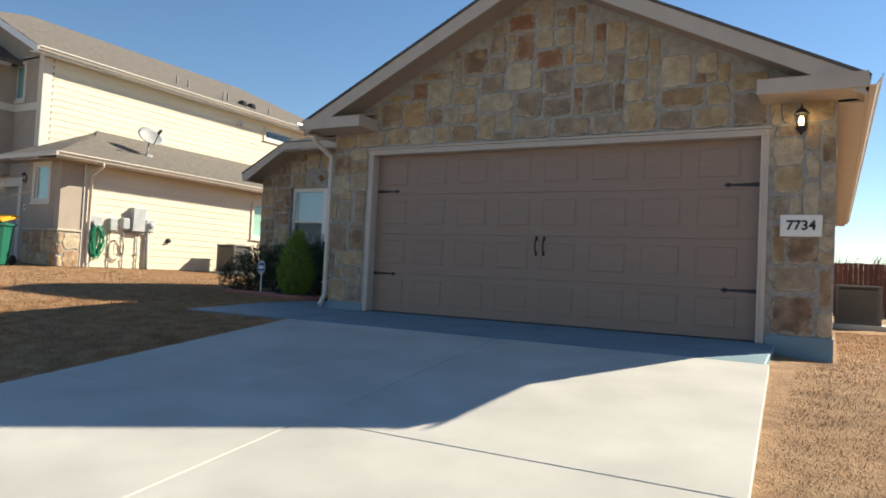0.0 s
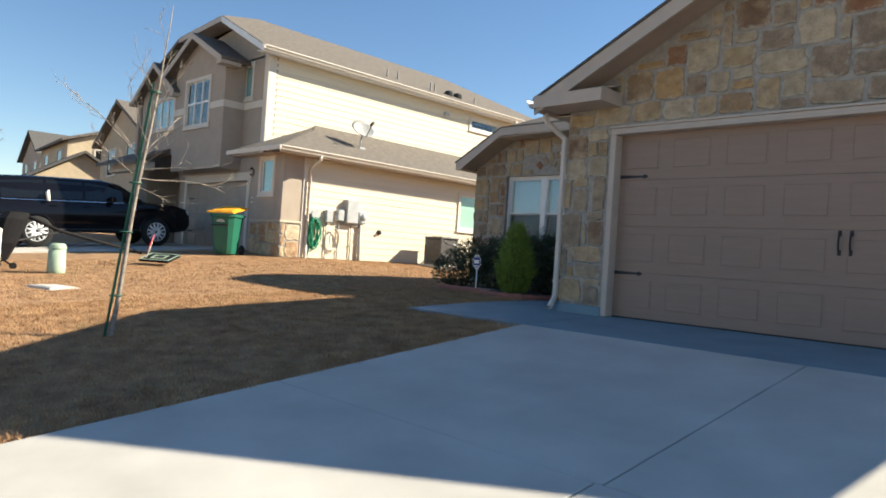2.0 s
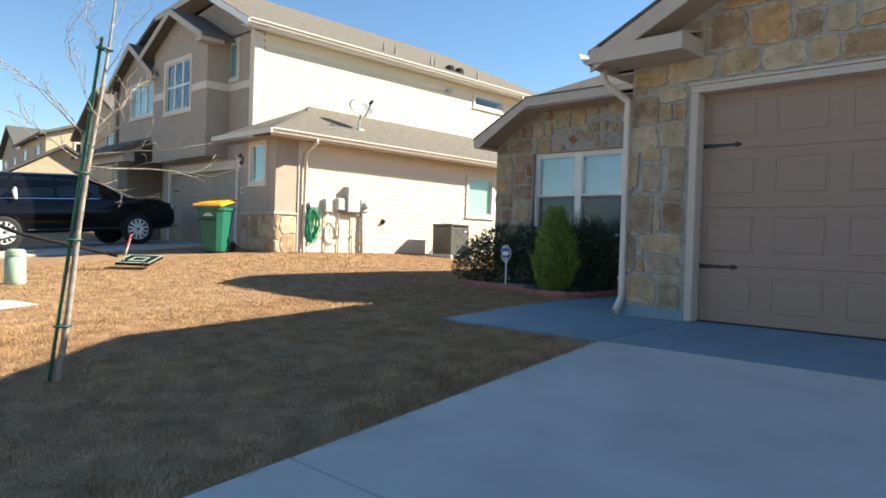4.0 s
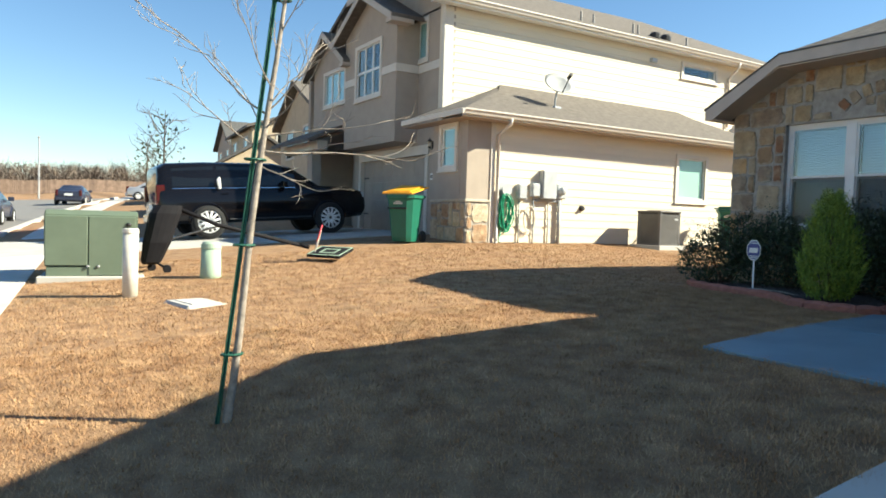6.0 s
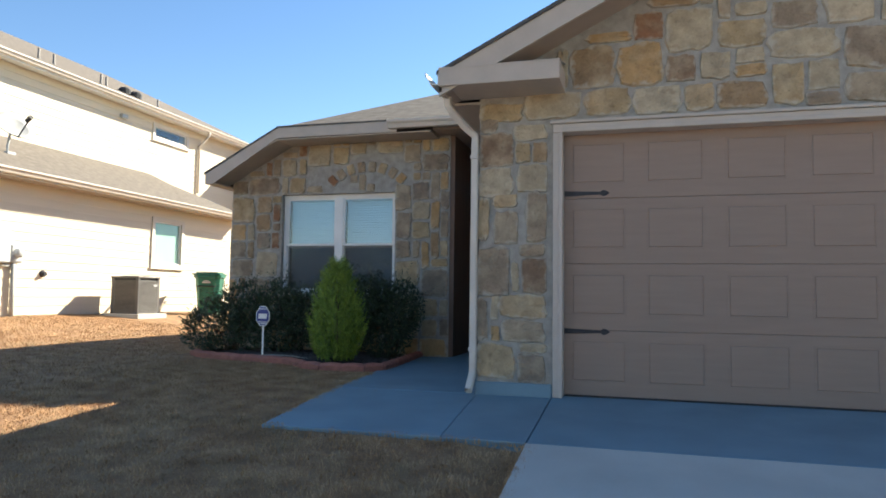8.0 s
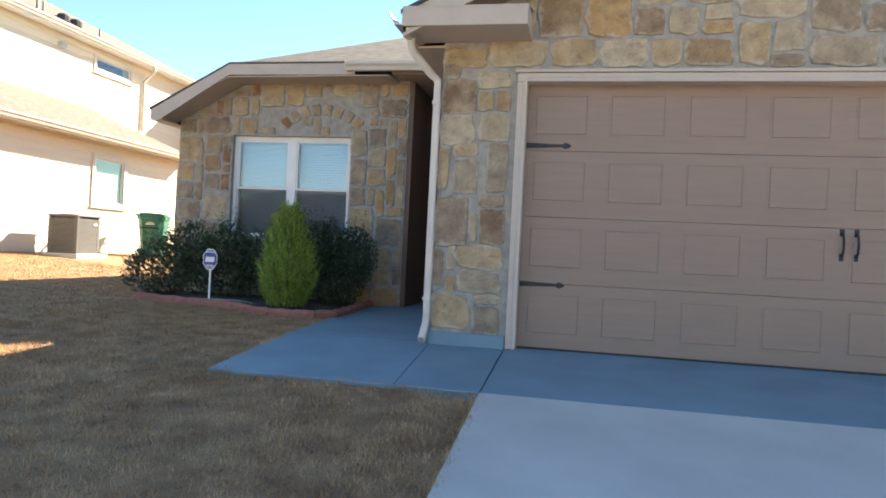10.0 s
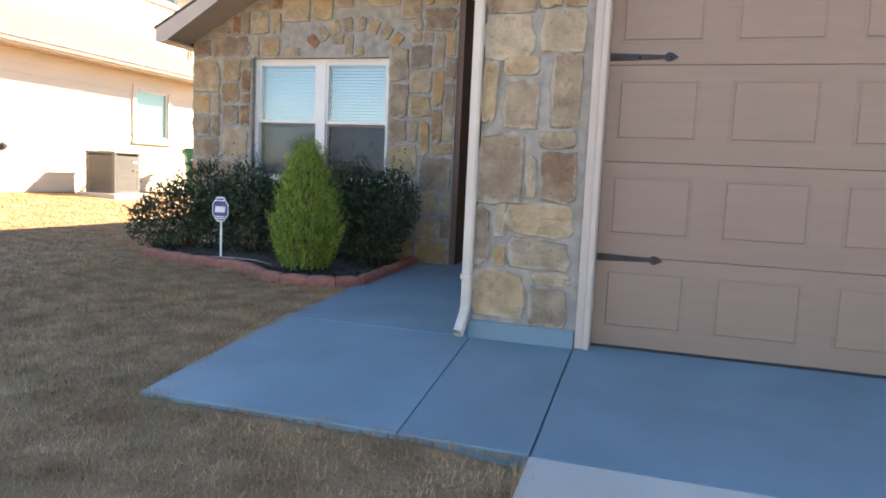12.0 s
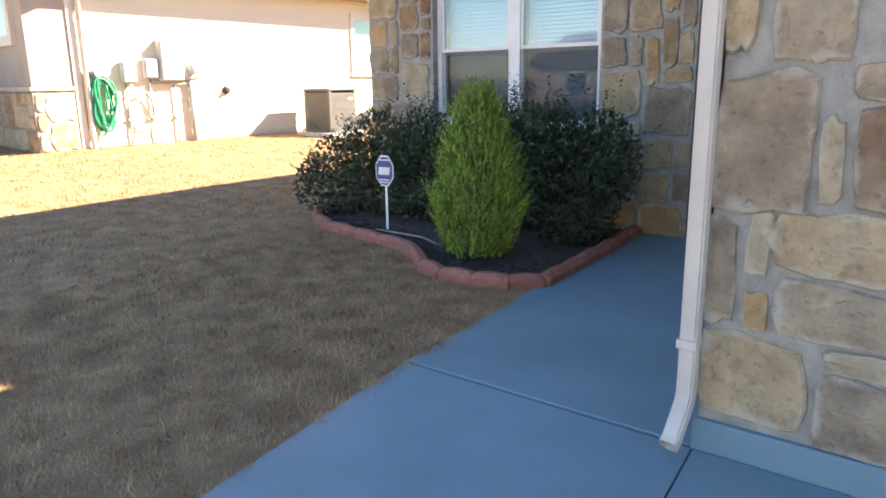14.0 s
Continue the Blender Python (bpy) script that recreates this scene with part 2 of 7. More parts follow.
M_ALLOY = mat("silver_alloy", (0.82, 0.82, 0.82), 0.35, 0.08, 9.0, 0.0, metal=0.1)
M_TYRE = mat("rubber_tyre", (0.018, 0.018, 0.018), 0.9, 0.3, 20.0, 0.2)
M_REDLENS = mat("red_lamp_lens", (0.06, 0.006, 0.006), 0.2, 0.1, 5.0, 0.0)
M_CLEARLENS = mat("clear_lamp_lens", (0.6, 0.62, 0.64), 0.1, 0.1, 5.0, 0.0)
M_TANK = mat("black_moulded_plastic", (0.010, 0.009, 0.011), 0.75, 0.2, 8.0, 0.05, spec=0.2)
# teal of the sky mirrored in the panes, painted on sheets behind them
M_SKYTEAL = mat("sky_reflection_teal", (0.34, 0.58, 0.62), 0.8, 0.08, 3.0, 0.05)
M_LEADGREY = mat("weathered_vent_metal", (0.20, 0.19, 0.18), 0.7, 0.15, 9.0, 0.05)
M_GREYMETAL = mat("grey_enamel_box", (0.42, 0.44, 0.45), 0.5, 0.12, 7.0, 0.05)
M_ACGREY = mat("dark_grey_ac_enamel", (0.13, 0.125, 0.12), 0.5, 0.12, 7.0, 0.05, rand=0.05)
M_HOSE = mat("green_hose", (0.01, 0.27, 0.14), 0.45, 0.2, 20.0, 0.0)
M_PIPE = mat("grey_conduit", (0.36, 0.36, 0.35), 0.6, 0.15, 9.0, 0.05)
M_SIGNBLUE = mat("blue_sign_enamel", (0.045, 0.06, 0.24), 0.4, 0.1, 10.0, 0.0)
M_PLAQUE = mat("white_stone_plaque", (0.80, 0.78, 0.73), 0.7, 0.06, 20.0, 0.1)
M_INK = mat("black_paint", (0.02, 0.02, 0.02), 0.6, 0.1, 20.0, 0.0)
M_NET = mat("red_net_cord", (0.55, 0.05, 0.07), 0.8, 0.2, 40.0, 0.0)
M_FENCE = mat("weathered_red_brown_fence", (0.19, 0.075, 0.05), 0.9, 0.3, 4.0, 0.3, rand=0.15, stretch=(1, 1, 0.2))
M_FENCE_FAR = mat("tan_board_fence", (0.23, 0.16, 0.12), 0.9, 0.3, 2.0, 0.3, island=0.2)
M_WOODS = mat("bare_winter_twigs", (0.19, 0.148, 0.118), 1.0, 0.4, 0.4, 0.0, island=0.35)
M_GALV = mat("galvanised_pole", (0.45, 0.46, 0.47), 0.5, 0.15, 3.0, 0.0, metal=0.5)
M_BULB = lamp_mat("lamp_bulb", (1.0, 0.72, 0.35), 14.0)
M_LANTGLASS = glass_mat("lantern_glass", (0.95, 0.93, 0.88), 1.0)


# ---- mesh helpers ----
I4 = Matrix.Identity(4)


def put(bm, name, material):
    me = bpy.data.meshes.new(name)
    bmesh.ops.recalc_face_normals(bm, faces=bm.faces)
    bm.to_mesh(me)
    bm.free()
    me.materials.append(material)
    return me


def smooth(me, on=True):
    me.polygons.foreach_set("use_smooth", [on] * len(me.polygons))
    return me


def thing(name, at, label, category, group="", rz=0.0):
    ob = new(name)
    ob.empty_display_size = 0.1
    ob.matrix_basis = pose(*at, 0, 0, rz)
    return tagged(ob, label, category, group)


def part(name, bm, material, parent=None, label="", local=False, soft=False):
    """One mesh under a thing or a part. Built in world places, or with local=True in the thing's own axes."""
    me = put(bm, name, material) if isinstance(bm, bmesh.types.BMesh) else bm
    if soft:
        smooth(me)
    ob = new(name, me)
    if parent is not None:
        ob.parent = parent
        if not local and parent.type == 'EMPTY':
            ob.matrix_parent_inverse = parent.matrix_basis.inverted()
    return tagged(ob, label)


def structure(name, bm, material, label, category):
    ob = part(name, bm, material)
    return tagged(ob, label, category, kind="structure")


def box(bm, x0, x1, y0, y1, z0, z1, bev=0.0, seg=1):
    vs = [bm.verts.new((x, y, z)) for x in (x0, x1) for y in (y0, y1) for z in (z0, z1)]
    fs = [bm.faces.new([vs[i] for i in q]) for q in ((0, 1, 3, 2), (4, 6, 7, 5), (0, 4, 5, 1), (2, 3, 7, 6), (0, 2, 6, 4), (1, 5, 7, 3))]
    if bev:
        es = list({e for f in fs for e in f.edges})
        bmesh.ops.bevel(bm, geom=es, offset=bev, segments=seg, affect='EDGES', profile=0.6)
    return bm


def boxed(x0, x1, y0, y1, z0, z1, bev=0.0, seg=1):
    return box(bmesh.new(), x0, x1, y0, y1, z0, z1, bev, seg)


def prism(bm, pts, d):
    """A flat polygon given thickness along the vector d."""
    d = Vector(d)
    a = [bm.verts.new(p) for p in pts]
    b = [bm.verts.new(Vector(p) + d) for p in pts]
    bm.faces.new(a)
    bm.faces.new(b[::-1])
    for i in range(len(a)):
        j = (i + 1) % len(a)
        bm.faces.new((a[i], b[i], b[j], a[j]))
    return bm


def tube(bm, pts, radii, sides=8, cap=True):
    pts = [Vector(p) for p in pts]
    rings = []
    side = None
    for i, p in enumerate(pts):
        t = (pts[min(i + 1, len(pts) - 1)] - pts[max(i - 1, 0)]).normalized()
        if side is None:
            side = t.cross(Vector((0.31, 0.17, 0.93)))
            if side.length < 0.1:
                side = t.cross(Vector((1, 0, 0)))
        side = (side - t * side.dot(t)).normalized()
        up = t.cross(side)
        r = radii[i] if isinstance(radii, (list, tuple)) else radii
        rings.append([bm.verts.new(p + (side * math.cos(a) + up * math.sin(a)) * r) for a in (2 * math.pi * k / sides for k in range(sides))])
    for a, b in zip(rings, rings[1:]):
        for k in range(sides):
            bm.faces.new((a[k], a[(k + 1) % sides], b[(k + 1) % sides], b[k]))
    if cap:
        bm.faces.new(rings[0][::-1])
        bm.faces.new(rings[-1])
    return bm


def lathe(bm, at, prof, sides=20, squash=1.0):
    """A turned shape round the vertical: prof is (radius, height) pairs."""
    at = Vector(at)
    rings = [[bm.verts.new(at + Vector((r * math.cos(a), squash * r * math.sin(a), h))) for a in (2 * math.pi * k / sides for k in range(sides))] for r, h in prof]
    for a, b in zip(rings, rings[1:]):
        for k in range(sides):
            bm.faces.new((a[k], a[(k + 1) % sides], b[(k + 1) % sides], b[k]))
    bm.faces.new(rings[0][::-1])
    bm.faces.new(rings[-1])
    return bm


def cells(us, vs, holes):
    """Rectangles that fill a wall round its rectangular holes (u0, u1, v0, v1)."""
    us = sorted({*us, *(h[i] for h in holes for i in (0, 1))})
    vs = sorted({*vs, *(h[i] for h in holes for i in (2, 3))})
    for a, b in zip(us, us[1:]):
        for c, d in zip(vs, vs[1:]):
            if not any(h[0] <= (a + b) / 2 <= h[1] and h[2] <= (c + d) / 2 <= h[3] for h in holes):
                yield a, b, c, d


def soup(name, verts, faces, material):
    me = bpy.data.meshes.new(name)
    me.from_pydata(verts, [], faces)
    me.materials.append(material)
    return me


# ---- the lie of the land ----
def ease(t):
    t = min(1.0, max(0.0, t))
    return t * t * (3 - 2 * t)


def drive_z(y):
    return -0.039 * (0.1 - y) if y > -1.56 else -0.065 - 0.125 * (-1.56 - max(y, -8.2))


def street_y(x):
    """Inner edge of the pavement."""
    w = max(0.0, -4 - x)
    v = max(0.0, -12 - max(x, -75))
    return -6.15 + 0.085 * min(w, 71) + 0.0012 * v * v


def ground_z(x, y):
    yy = max(y, -7.6)
    k = 0.06 + 0.065 * ease((x + 4.5) / 4.5)
    a = -0.085 + 0.08 * min(1.0, max(0.0, (y + 1.56) / 1.7)) * ease(-x / 0.8) - k * max(0.0, -1.56 - yy)
    if x > 4.9:
        a -= 0.05 * ease((x - 4.9) / 0.4) - 0.02 * ease((y - 1) / 4)
    b = 0.40 - 0.07 * min(8.5, max(0.0, 2.5 - yy))
    t = ease((-5.0 - x) / 8.5)
    z = a * (1 - t) + b * t
    return z + 0.03 * max(0.0, min(100.0, -20 - x)) ** 1.0 * (1 - 0.0 * y)


def lay(name, rows, dz, material, label, category, thick=0.1):
    """A strip of slabs that follows the land: rows of (inner point, outer point)."""
    bm = bmesh.new()
    top = [[bm.verts.new((x, y, ground_z(x, y) + dz)) for x, y in r] for r in rows]
    low = [[bm.verts.new((v.co.x, v.co.y, v.co.z - thick)) for v in r] for r in top]
    for i in range(len(rows) - 1):
        for a in range(len(rows[0]) - 1):
            bm.faces.new((top[i][a], top[i + 1][a], top[i + 1][a + 1], top[i][a + 1]))
        bm.faces.new((top[i][0], low[i][0], low[i + 1][0], top[i + 1][0]))
        bm.faces.new((top[i][-1], top[i + 1][-1], low[i + 1][-1], low[i][-1]))
    for r, q in ((top[0], low[0]), (top[-1], low[-1])):
        bm.faces.new((*r, *q[::-1]))
    return structure(name, bm, material, label, category)


# ground: one sheet to the horizon
gx = [-400, -250, -160, -120, -90, -75, -60, -50, -42, -35, -30, -26, -22, -19] + [-17 + 0.5 * i for i in range(50)] + [8.5, 10, 12, 15, 20, 30, 50, 90, 160, 300]
gy = [-300, -150, -80, -50, -35, -25, -20, -16, -13, -11, -9.5] + [-8.5 + 0.4 * i for i in range(30)] + [4, 5, 6, 8, 10, 13, 17, 22, 30, 45, 70, 120, 200, 350]
bm = bmesh.new()


def sheet_z(x, y):
    z = ground_z(x, y)
    if y < street_y(x) - 2.0:
        z -= 0.25 * ease((street_y(x) - 2.0 - y) / 0.4)
    if -0.05 < x < 5.2 and y < 0.2:
        z = min(z, drive_z(y) - 0.06)
    return z


gv = [[bm.verts.new((x, y, sheet_z(x, y))) for y in gy] for x in gx]
for i in range(len(gx) - 1):
    for j in range(len(gy) - 1):
        bm.faces.new((gv[i][j], gv[i + 1][j], gv[i + 1][j + 1], gv[i][j + 1]))
ground = structure("ground", bm, M_LAWN, "dry tan dormant grass lawn sloping to the street", "lawn")
smooth(ground.data)

# street, kerb, pavement
xs = [30, 20, 12, 6, 2, -2, -5, -8, -11, -14, -17, -20, -24, -28, -33, -38, -44, -50, -57, -64, -72]
lay("road", [((x, street_y(x) - 2.15), (x, street_y(x) - 6.5), (x, street_y(x) - 11.0)) for x in xs], -0.10, M_ASPHALT, "grey asphalt residential street curving away", "road")
lay("kerb", [((x, street_y(x) - 1.95), (x, street_y(x) - 2.15)) for x in xs], 0.02, M_WALK, "pale concrete kerb along the street", "kerb", 0.2)
for name, stretch in (("pavement_left", [-0.09] + [x for x in xs if x < -1]), ("pavement_right", [30, 20, 12, 5.42])):
    lay(name, [((x, street_y(x)), (x, street_y(x) - 1.2)) for x in stretch], 0.012, M_WALK, "pale concrete pavement beside the lawn", "pavement")
# neighbour's driveway
lay("neighbour_driveway", [((-18.4, y), (-16, y), (-13.3, y)) for y in (2.9, 1, -1, -3, -4.6)] + [((-19.2, -7.2), (-16, -7.2), (-12.6, -7.2))], 0.03, M_CONC, "pale concrete driveway in front of the neighbouring garage", "driveway")

# own driveway and painted walk: slabs with open joints between them


def slab(name, poly, zf, material, parent, gap=0.004):
    cx, cy = sum(p[0] for p in poly) / len(poly), sum(p[1] for p in poly) / len(poly)
    q = []
    for x, y in poly:
        d = math.hypot(cx - x, cy - y)
        q.append((x + (cx - x) / d * gap * 1.4, y + (cy - y) / d * gap * 1.4))
    bm = bmesh.new()
    top = [bm.verts.new((x + (cx - x) * 0.004, y + (cy - y) * 0.004, zf(x, y))) for x, y in q]
    rim = [bm.verts.new((x, y, zf(x, y) - 0.006)) for x, y in q]
    low = [bm.verts.new((x, y, zf(x, y) - 0.12)) for x, y in q]
    bm.faces.new(top)
    for i in range(len(q)):
        j = (i + 1) % len(q)
        bm.faces.new((top[i], rim[i], rim[j], top[j]))
        bm.faces.new((rim[i], low[i], low[j], rim[j]))
    return part(name, bm, material, parent)


def walk_z(x, y):
    return drive_z(y) if y < 0.1 else 0.004 * y


M_JOINT = mat("dark_joint_filler", (0.055, 0.052, 0.05), 0.95, 0.3, 20.0, 0.3)
bm = bmesh.new()
prism(bm, [(0.02, -1.6, drive_z(-1.6) - 0.022), (5.06, -1.6, drive_z(-1.6) - 0.022), (5.3, -8.2, drive_z(-8.2) - 0.022), (0.02, -8.2, drive_z(-8.2) - 0.022)], (0, 0, -0.05))
M_JOINTP = mat("dark_blue_grey_joint", (0.10, 0.14, 0.17), 0.9, 0.3, 20.0, 0.3)
driveway = structure("driveway", bm, M_JOINT, "pale bare concrete driveway slabs with dark joints", "driveway")
edge_l = lambda y: -0.06 - 0.02 * max(0.0, -5.5 - y)
edge_r = lambda y: 5.06 + 0.045 * (-y)
for y0, y1 in ((-1.525, -4.38), (-4.38, -7.0), (-7.0, -8.6)):
    slab("slab", [(edge_l(y0), y0), (2.66, y0), (2.70, y1), (edge_l(y1), y1)], lambda x, y: drive_z(y), M_CONC, driveway, 0.005)
    slab("slab", [(2.66, y0), (edge_r(y0), y0), (edge_r(y1), y1), (2.70, y1)], lambda x, y: drive_z(y), M_CONC, driveway, 0.005)
bm = bmesh.new()
prism(bm, [(-1.74, -1.5, -0.078), (5.0, -1.5, -0.078), (5.0, 0.1, -0.016), (-1.92, 0.1, -0.016)], (0, 0, -0.05))
prism(bm, [(-1.92, 0.1, -0.016), (-0.72, 0.1, -0.016), (-0.72, 4.9, -0.004), (-2.1, 4.9, -0.004), (-2.05, 1.2, -0.012)], (0, 0, -0.05))
front_walk = structure("front_walk", bm, M_JOINTP, "blue-grey painted concrete walk and apron", "walkway")
slab("slab", [(-0.0934, 0.13), (5.06, 0.13), (5.1, -1.525), (-0.055, -1.525)], walk_z, M_PAINTCONC, front_walk)
slab("slab", [(-0.70, -0.03), (-0.09, -0.03), (-0.055, -1.525), (-0.58, -1.525)], walk_z, M_PAINTCONC, front_walk)
slab("slab", [(-1.97, -0.03), (-0.70, -0.03), (-0.58, -1.525), (-1.81, -1.525)], walk_z, M_PAINTCONC, front_walk)
slab("slab", [(-2.27, 3.02), (-0.71, 3.02), (-0.71, -0.02), (-1.97, -0.02), (-2.07, 1.25)], walk_z, M_PAINTCONC, front_walk)
slab("slab", [(-1.80, 4.9), (-0.71, 4.9), (-0.71, 3.03), (-1.80, 3.03)], walk_z, M_PAINTCONC, front_walk)

# ---- the house ----
GX0, GX1, RIDGE, EAVE_Z = -0.70, 5.57, 2.43, 2.60
SLOPE = 0.50
APEX_Z = EAVE_Z + SLOPE * 3.36


def rake(x):
    """Height of the garage roof's upper face."""
    return APEX_Z - SLOPE * abs(x - RIDGE)


def wall_y(name, y0, y1, us, vs, holes, material, label):
    bm = bmesh.new()
    for a, b, c, d in cells(us, vs, holes):
        box(bm, a, b, y0, y1, c, d)
    bmesh.ops.remove_doubles(bm, verts=bm.verts, dist=1e-4)
    return structure(name, bm, material, label, "wall")


# garage front: mortar-faced wall with the door's opening, and the gable above
bm = bmesh.new()
for a, b, c, d in cells((GX0, GX1), (0.10, 2.40), [(-0.02, 4.90, -1, 2.17)]):
    box(bm, a, b, 0.0, 0.22, c, d)
prism(bm, [(GX0, 0, 2.40), (GX1, 0, 2.40), (GX1, 0, rake(GX1) - 0.16), (RIDGE, 0, APEX_Z - 0.16), (GX0, 0, rake(GX0) - 0.16)], (0, 0.22, 0))
wall_front = structure("wall_garage_front", bm, M_MORTAR, "rough tan limestone wall with pale mortar and a gable", "wall")
bm = bmesh.new()
box(bm, GX0 - 0.012, -0.085, -0.03, 0.22, -0.2, 0.10, 0.008)
structure("wall_base_left", bm, M_PAINTCONC, "blue-grey painted concrete footing", "footing")
structure("wall_base_right", boxed(4.965, GX1 + 0.012, -0.03, 0.22, -0.4, 0.10, 0.008), M_PAINTCONC, "blue-grey painted concrete footing", "footing")
bm = bmesh.new()
box(bm, GX1 - 0.22, GX1, 0.22, 14.0, -0.4, 2.40)
box(bm, -5.05, GX1, 13.8, 14.0, -0.4, 2.40)
structure("wall_right", bm, M_STUCCO, "taupe side wall of the house", "wall")
bm = bmesh.new()
box(bm, GX0, GX0 + 0.2, 0.22, 5.0, -0.2, 2.60)
structure("wall_garage_side", bm, M_STUCCO, "taupe side wall of the garage beside the entry", "wall")

# wing with the window
WX0, WX1, WY = -5.05, -1.80, 3.08
WIN = (-4.25, -2.56, 0.82, 2.19)
bm = bmesh.new()
for a, b, c, d in cells((WX0, WX1), (-0.2, 2.34), [WIN]):
    box(bm, a, b, WY, WY + 0.24, c, d)
prism(bm, [(WX0, WY, 2.34), (WX1, WY, 2.34), (WX1, WY, 3.0), (-4.05, WY, 3.0), (WX0, WY, 2.42)], (0, 0.24, 0))
wall_wing = structure("wall_wing_front", bm, M_MORTAR, "rough tan limestone wall round a twin window", "wall")
bm = bmesh.new()
box(bm, WX0, WX0 + 0.2, WY + 0.24, 13.8, -0.2, 2.40)
structure("wall_left", bm, M_STUCCO, "taupe side wall of the house", "wall")
bm = bmesh.new()
box(bm, WX1 - 0.15, WX1 + 0.06, WY + 0.015, 4.9, -0.05, 2.92)
structure("entry_side_wall", bm, M_BROWN, "dark brown boarded side of the entry recess", "wall")
bm = bmesh.new()
for a, b, c, d in cells((WX1 + 0.06, GX0), (-0.1, 2.92), [(-1.68, -0.80, 0.0, 2.06)]):
    box(bm, a, b, 4.9, 5.05, c, d)
structure("entry_back_wall", bm, M_BROWN, "dark brown wall at the back of the entry", "wall")
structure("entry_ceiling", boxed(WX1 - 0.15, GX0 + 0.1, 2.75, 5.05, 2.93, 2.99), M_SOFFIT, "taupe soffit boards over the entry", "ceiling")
front_door = tagged(part("door_1", boxed(-1.67, -0.81, 4.94, 4.985, 0.005, 2.05, 0.006), M_BROWN), "dark brown front door in the shaded entry", "door", kind="structure")
for z0, z1 in ((0.15, 0.85), (1.0, 1.9)):
    for x0 in (-1.58, -1.19):
        part("door_panel", boxed(x0, x0 + 0.3, 4.925, 4.945, z0, z1, 0.008), M_BROWN, front_door)
part("door_handle", lathe(bmesh.new(), (-0.88, 4.92, 0.98), [(0.005, -0.03), (0.03, -0.015), (0.03, 0.015), (0.005, 0.03)], 12), M_CHROME, front_door, "brushed metal knob")
# unseen back, ceiling and floor panels behind the window, near-black for the room's shade
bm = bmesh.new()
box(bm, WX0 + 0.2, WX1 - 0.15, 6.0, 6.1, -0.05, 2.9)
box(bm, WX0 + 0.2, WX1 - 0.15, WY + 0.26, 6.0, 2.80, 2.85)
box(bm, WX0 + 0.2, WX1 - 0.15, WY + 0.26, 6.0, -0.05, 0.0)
structure("room_dark_panels", bm, M_DARKIN, "near-black panels standing in for the unlit front room", "wall")

# roofs


def roof_slab(bm, pts, th=0.14):
    return prism(bm, pts, (0, 0, -th))


OV = 0.40
bm = bmesh.new()
xl, xr = GX0 - 0.24, GX1 + 0.24
roof_slab(bm, [(xl, -OV, rake(xl)), (RIDGE, -OV, APEX_Z), (RIDGE, 9.5, APEX_Z), (xl, 9.5, rake(xl))])
roof_slab(bm, [(RIDGE, -OV, APEX_Z), (xr, -OV, rake(xr)), (xr, 14.3, rake(xr)), (RIDGE, 9.5, APEX_Z)])
garage_roof = structure("roof_garage", bm, M_SHINGLE, "grey-brown shingle gable roof over the garage", "roof")
# rake boards, drip edge, eave returns
bm = bmesh.new()
for xa, xb in ((xl, RIDGE), (RIDGE, xr)):
    za, zb = rake(xa), rake(xb)
    prism(bm, [(xa, -OV - 0.03, za - 0.02), (xb, -OV - 0.03, zb - 0.02), (xb, -OV - 0.03, zb - 0.20), (xa, -OV - 0.03, za - 0.20)], (0, 0.028, 0))
structure("trim_rake_boards", bm, M_FASCIA, "taupe painted rake boards of the gable", "trim")
bm = bmesh.new()
for xa, xb in ((xl - 0.02, RIDGE), (RIDGE, xr + 0.02)):
    za, zb = rake(xa), rake(xb)
    prism(bm, [(xa, -OV - 0.05, za + 0.012), (xb, -OV - 0.05, zb + 0.012), (xb, -OV - 0.05, zb - 0.018), (xa, -OV - 0.05, za - 0.018)], (0, 0.6, 0))
structure("trim_shingle_edge", bm, M_SHINGLE_D, "dark shingle edge along the gable", "trim")
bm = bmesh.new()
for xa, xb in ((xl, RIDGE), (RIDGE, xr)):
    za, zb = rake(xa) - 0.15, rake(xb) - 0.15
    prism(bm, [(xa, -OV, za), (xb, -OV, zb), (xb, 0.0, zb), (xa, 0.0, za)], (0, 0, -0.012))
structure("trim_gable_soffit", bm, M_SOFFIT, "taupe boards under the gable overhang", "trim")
for nm, x0, x1 in (("trim_eave_return_left", xl, 0.02), ("trim_eave_return_right", 4.86, xr)):
    bm = bmesh.new()
    box(bm, x0, x1, -OV - 0.055, -OV - 0.03, 2.468, 2.615, 0.004)
    box(bm, x0 + 0.01, x1, -OV - 0.03, -0.002, 2.472, 2.495)
    prism(bm, [(x0, -OV - 0.06, 2.618), (x1, -OV - 0.06, 2.618), (x1, -0.002, 2.73), (x0, -0.002, 2.73)], (0, 0, -0.012))
    end = x1 - 0.015 if nm.endswith("left") else x0
    box(bm, end, end + 0.014, -OV - 0.03, -0.002, 2.495, 2.63)
    structure(nm, bm, M_FASCIA, "taupe boxed eave return at the gable corner", "trim")
# eave fascia and gutters of the garage sides
bm = bmesh.new()
box(bm, xl - 0.0, xl + 0.022, -OV - 0.03, 5.2, 2.43, 2.585)
box(bm, xr - 0.022, xr, -OV - 0.03, 14.2, 2.43, 2.585)
box(bm, xl + 0.022, GX0, -0.002, 5.2, 2.43, 2.45)
box(bm, GX1, xr - 0.022, -0.002, 14.2, 2.43, 2.45)
structure("trim_eave_fascia", bm, M_FASCIA, "taupe eave fascia and soffit", "trim")


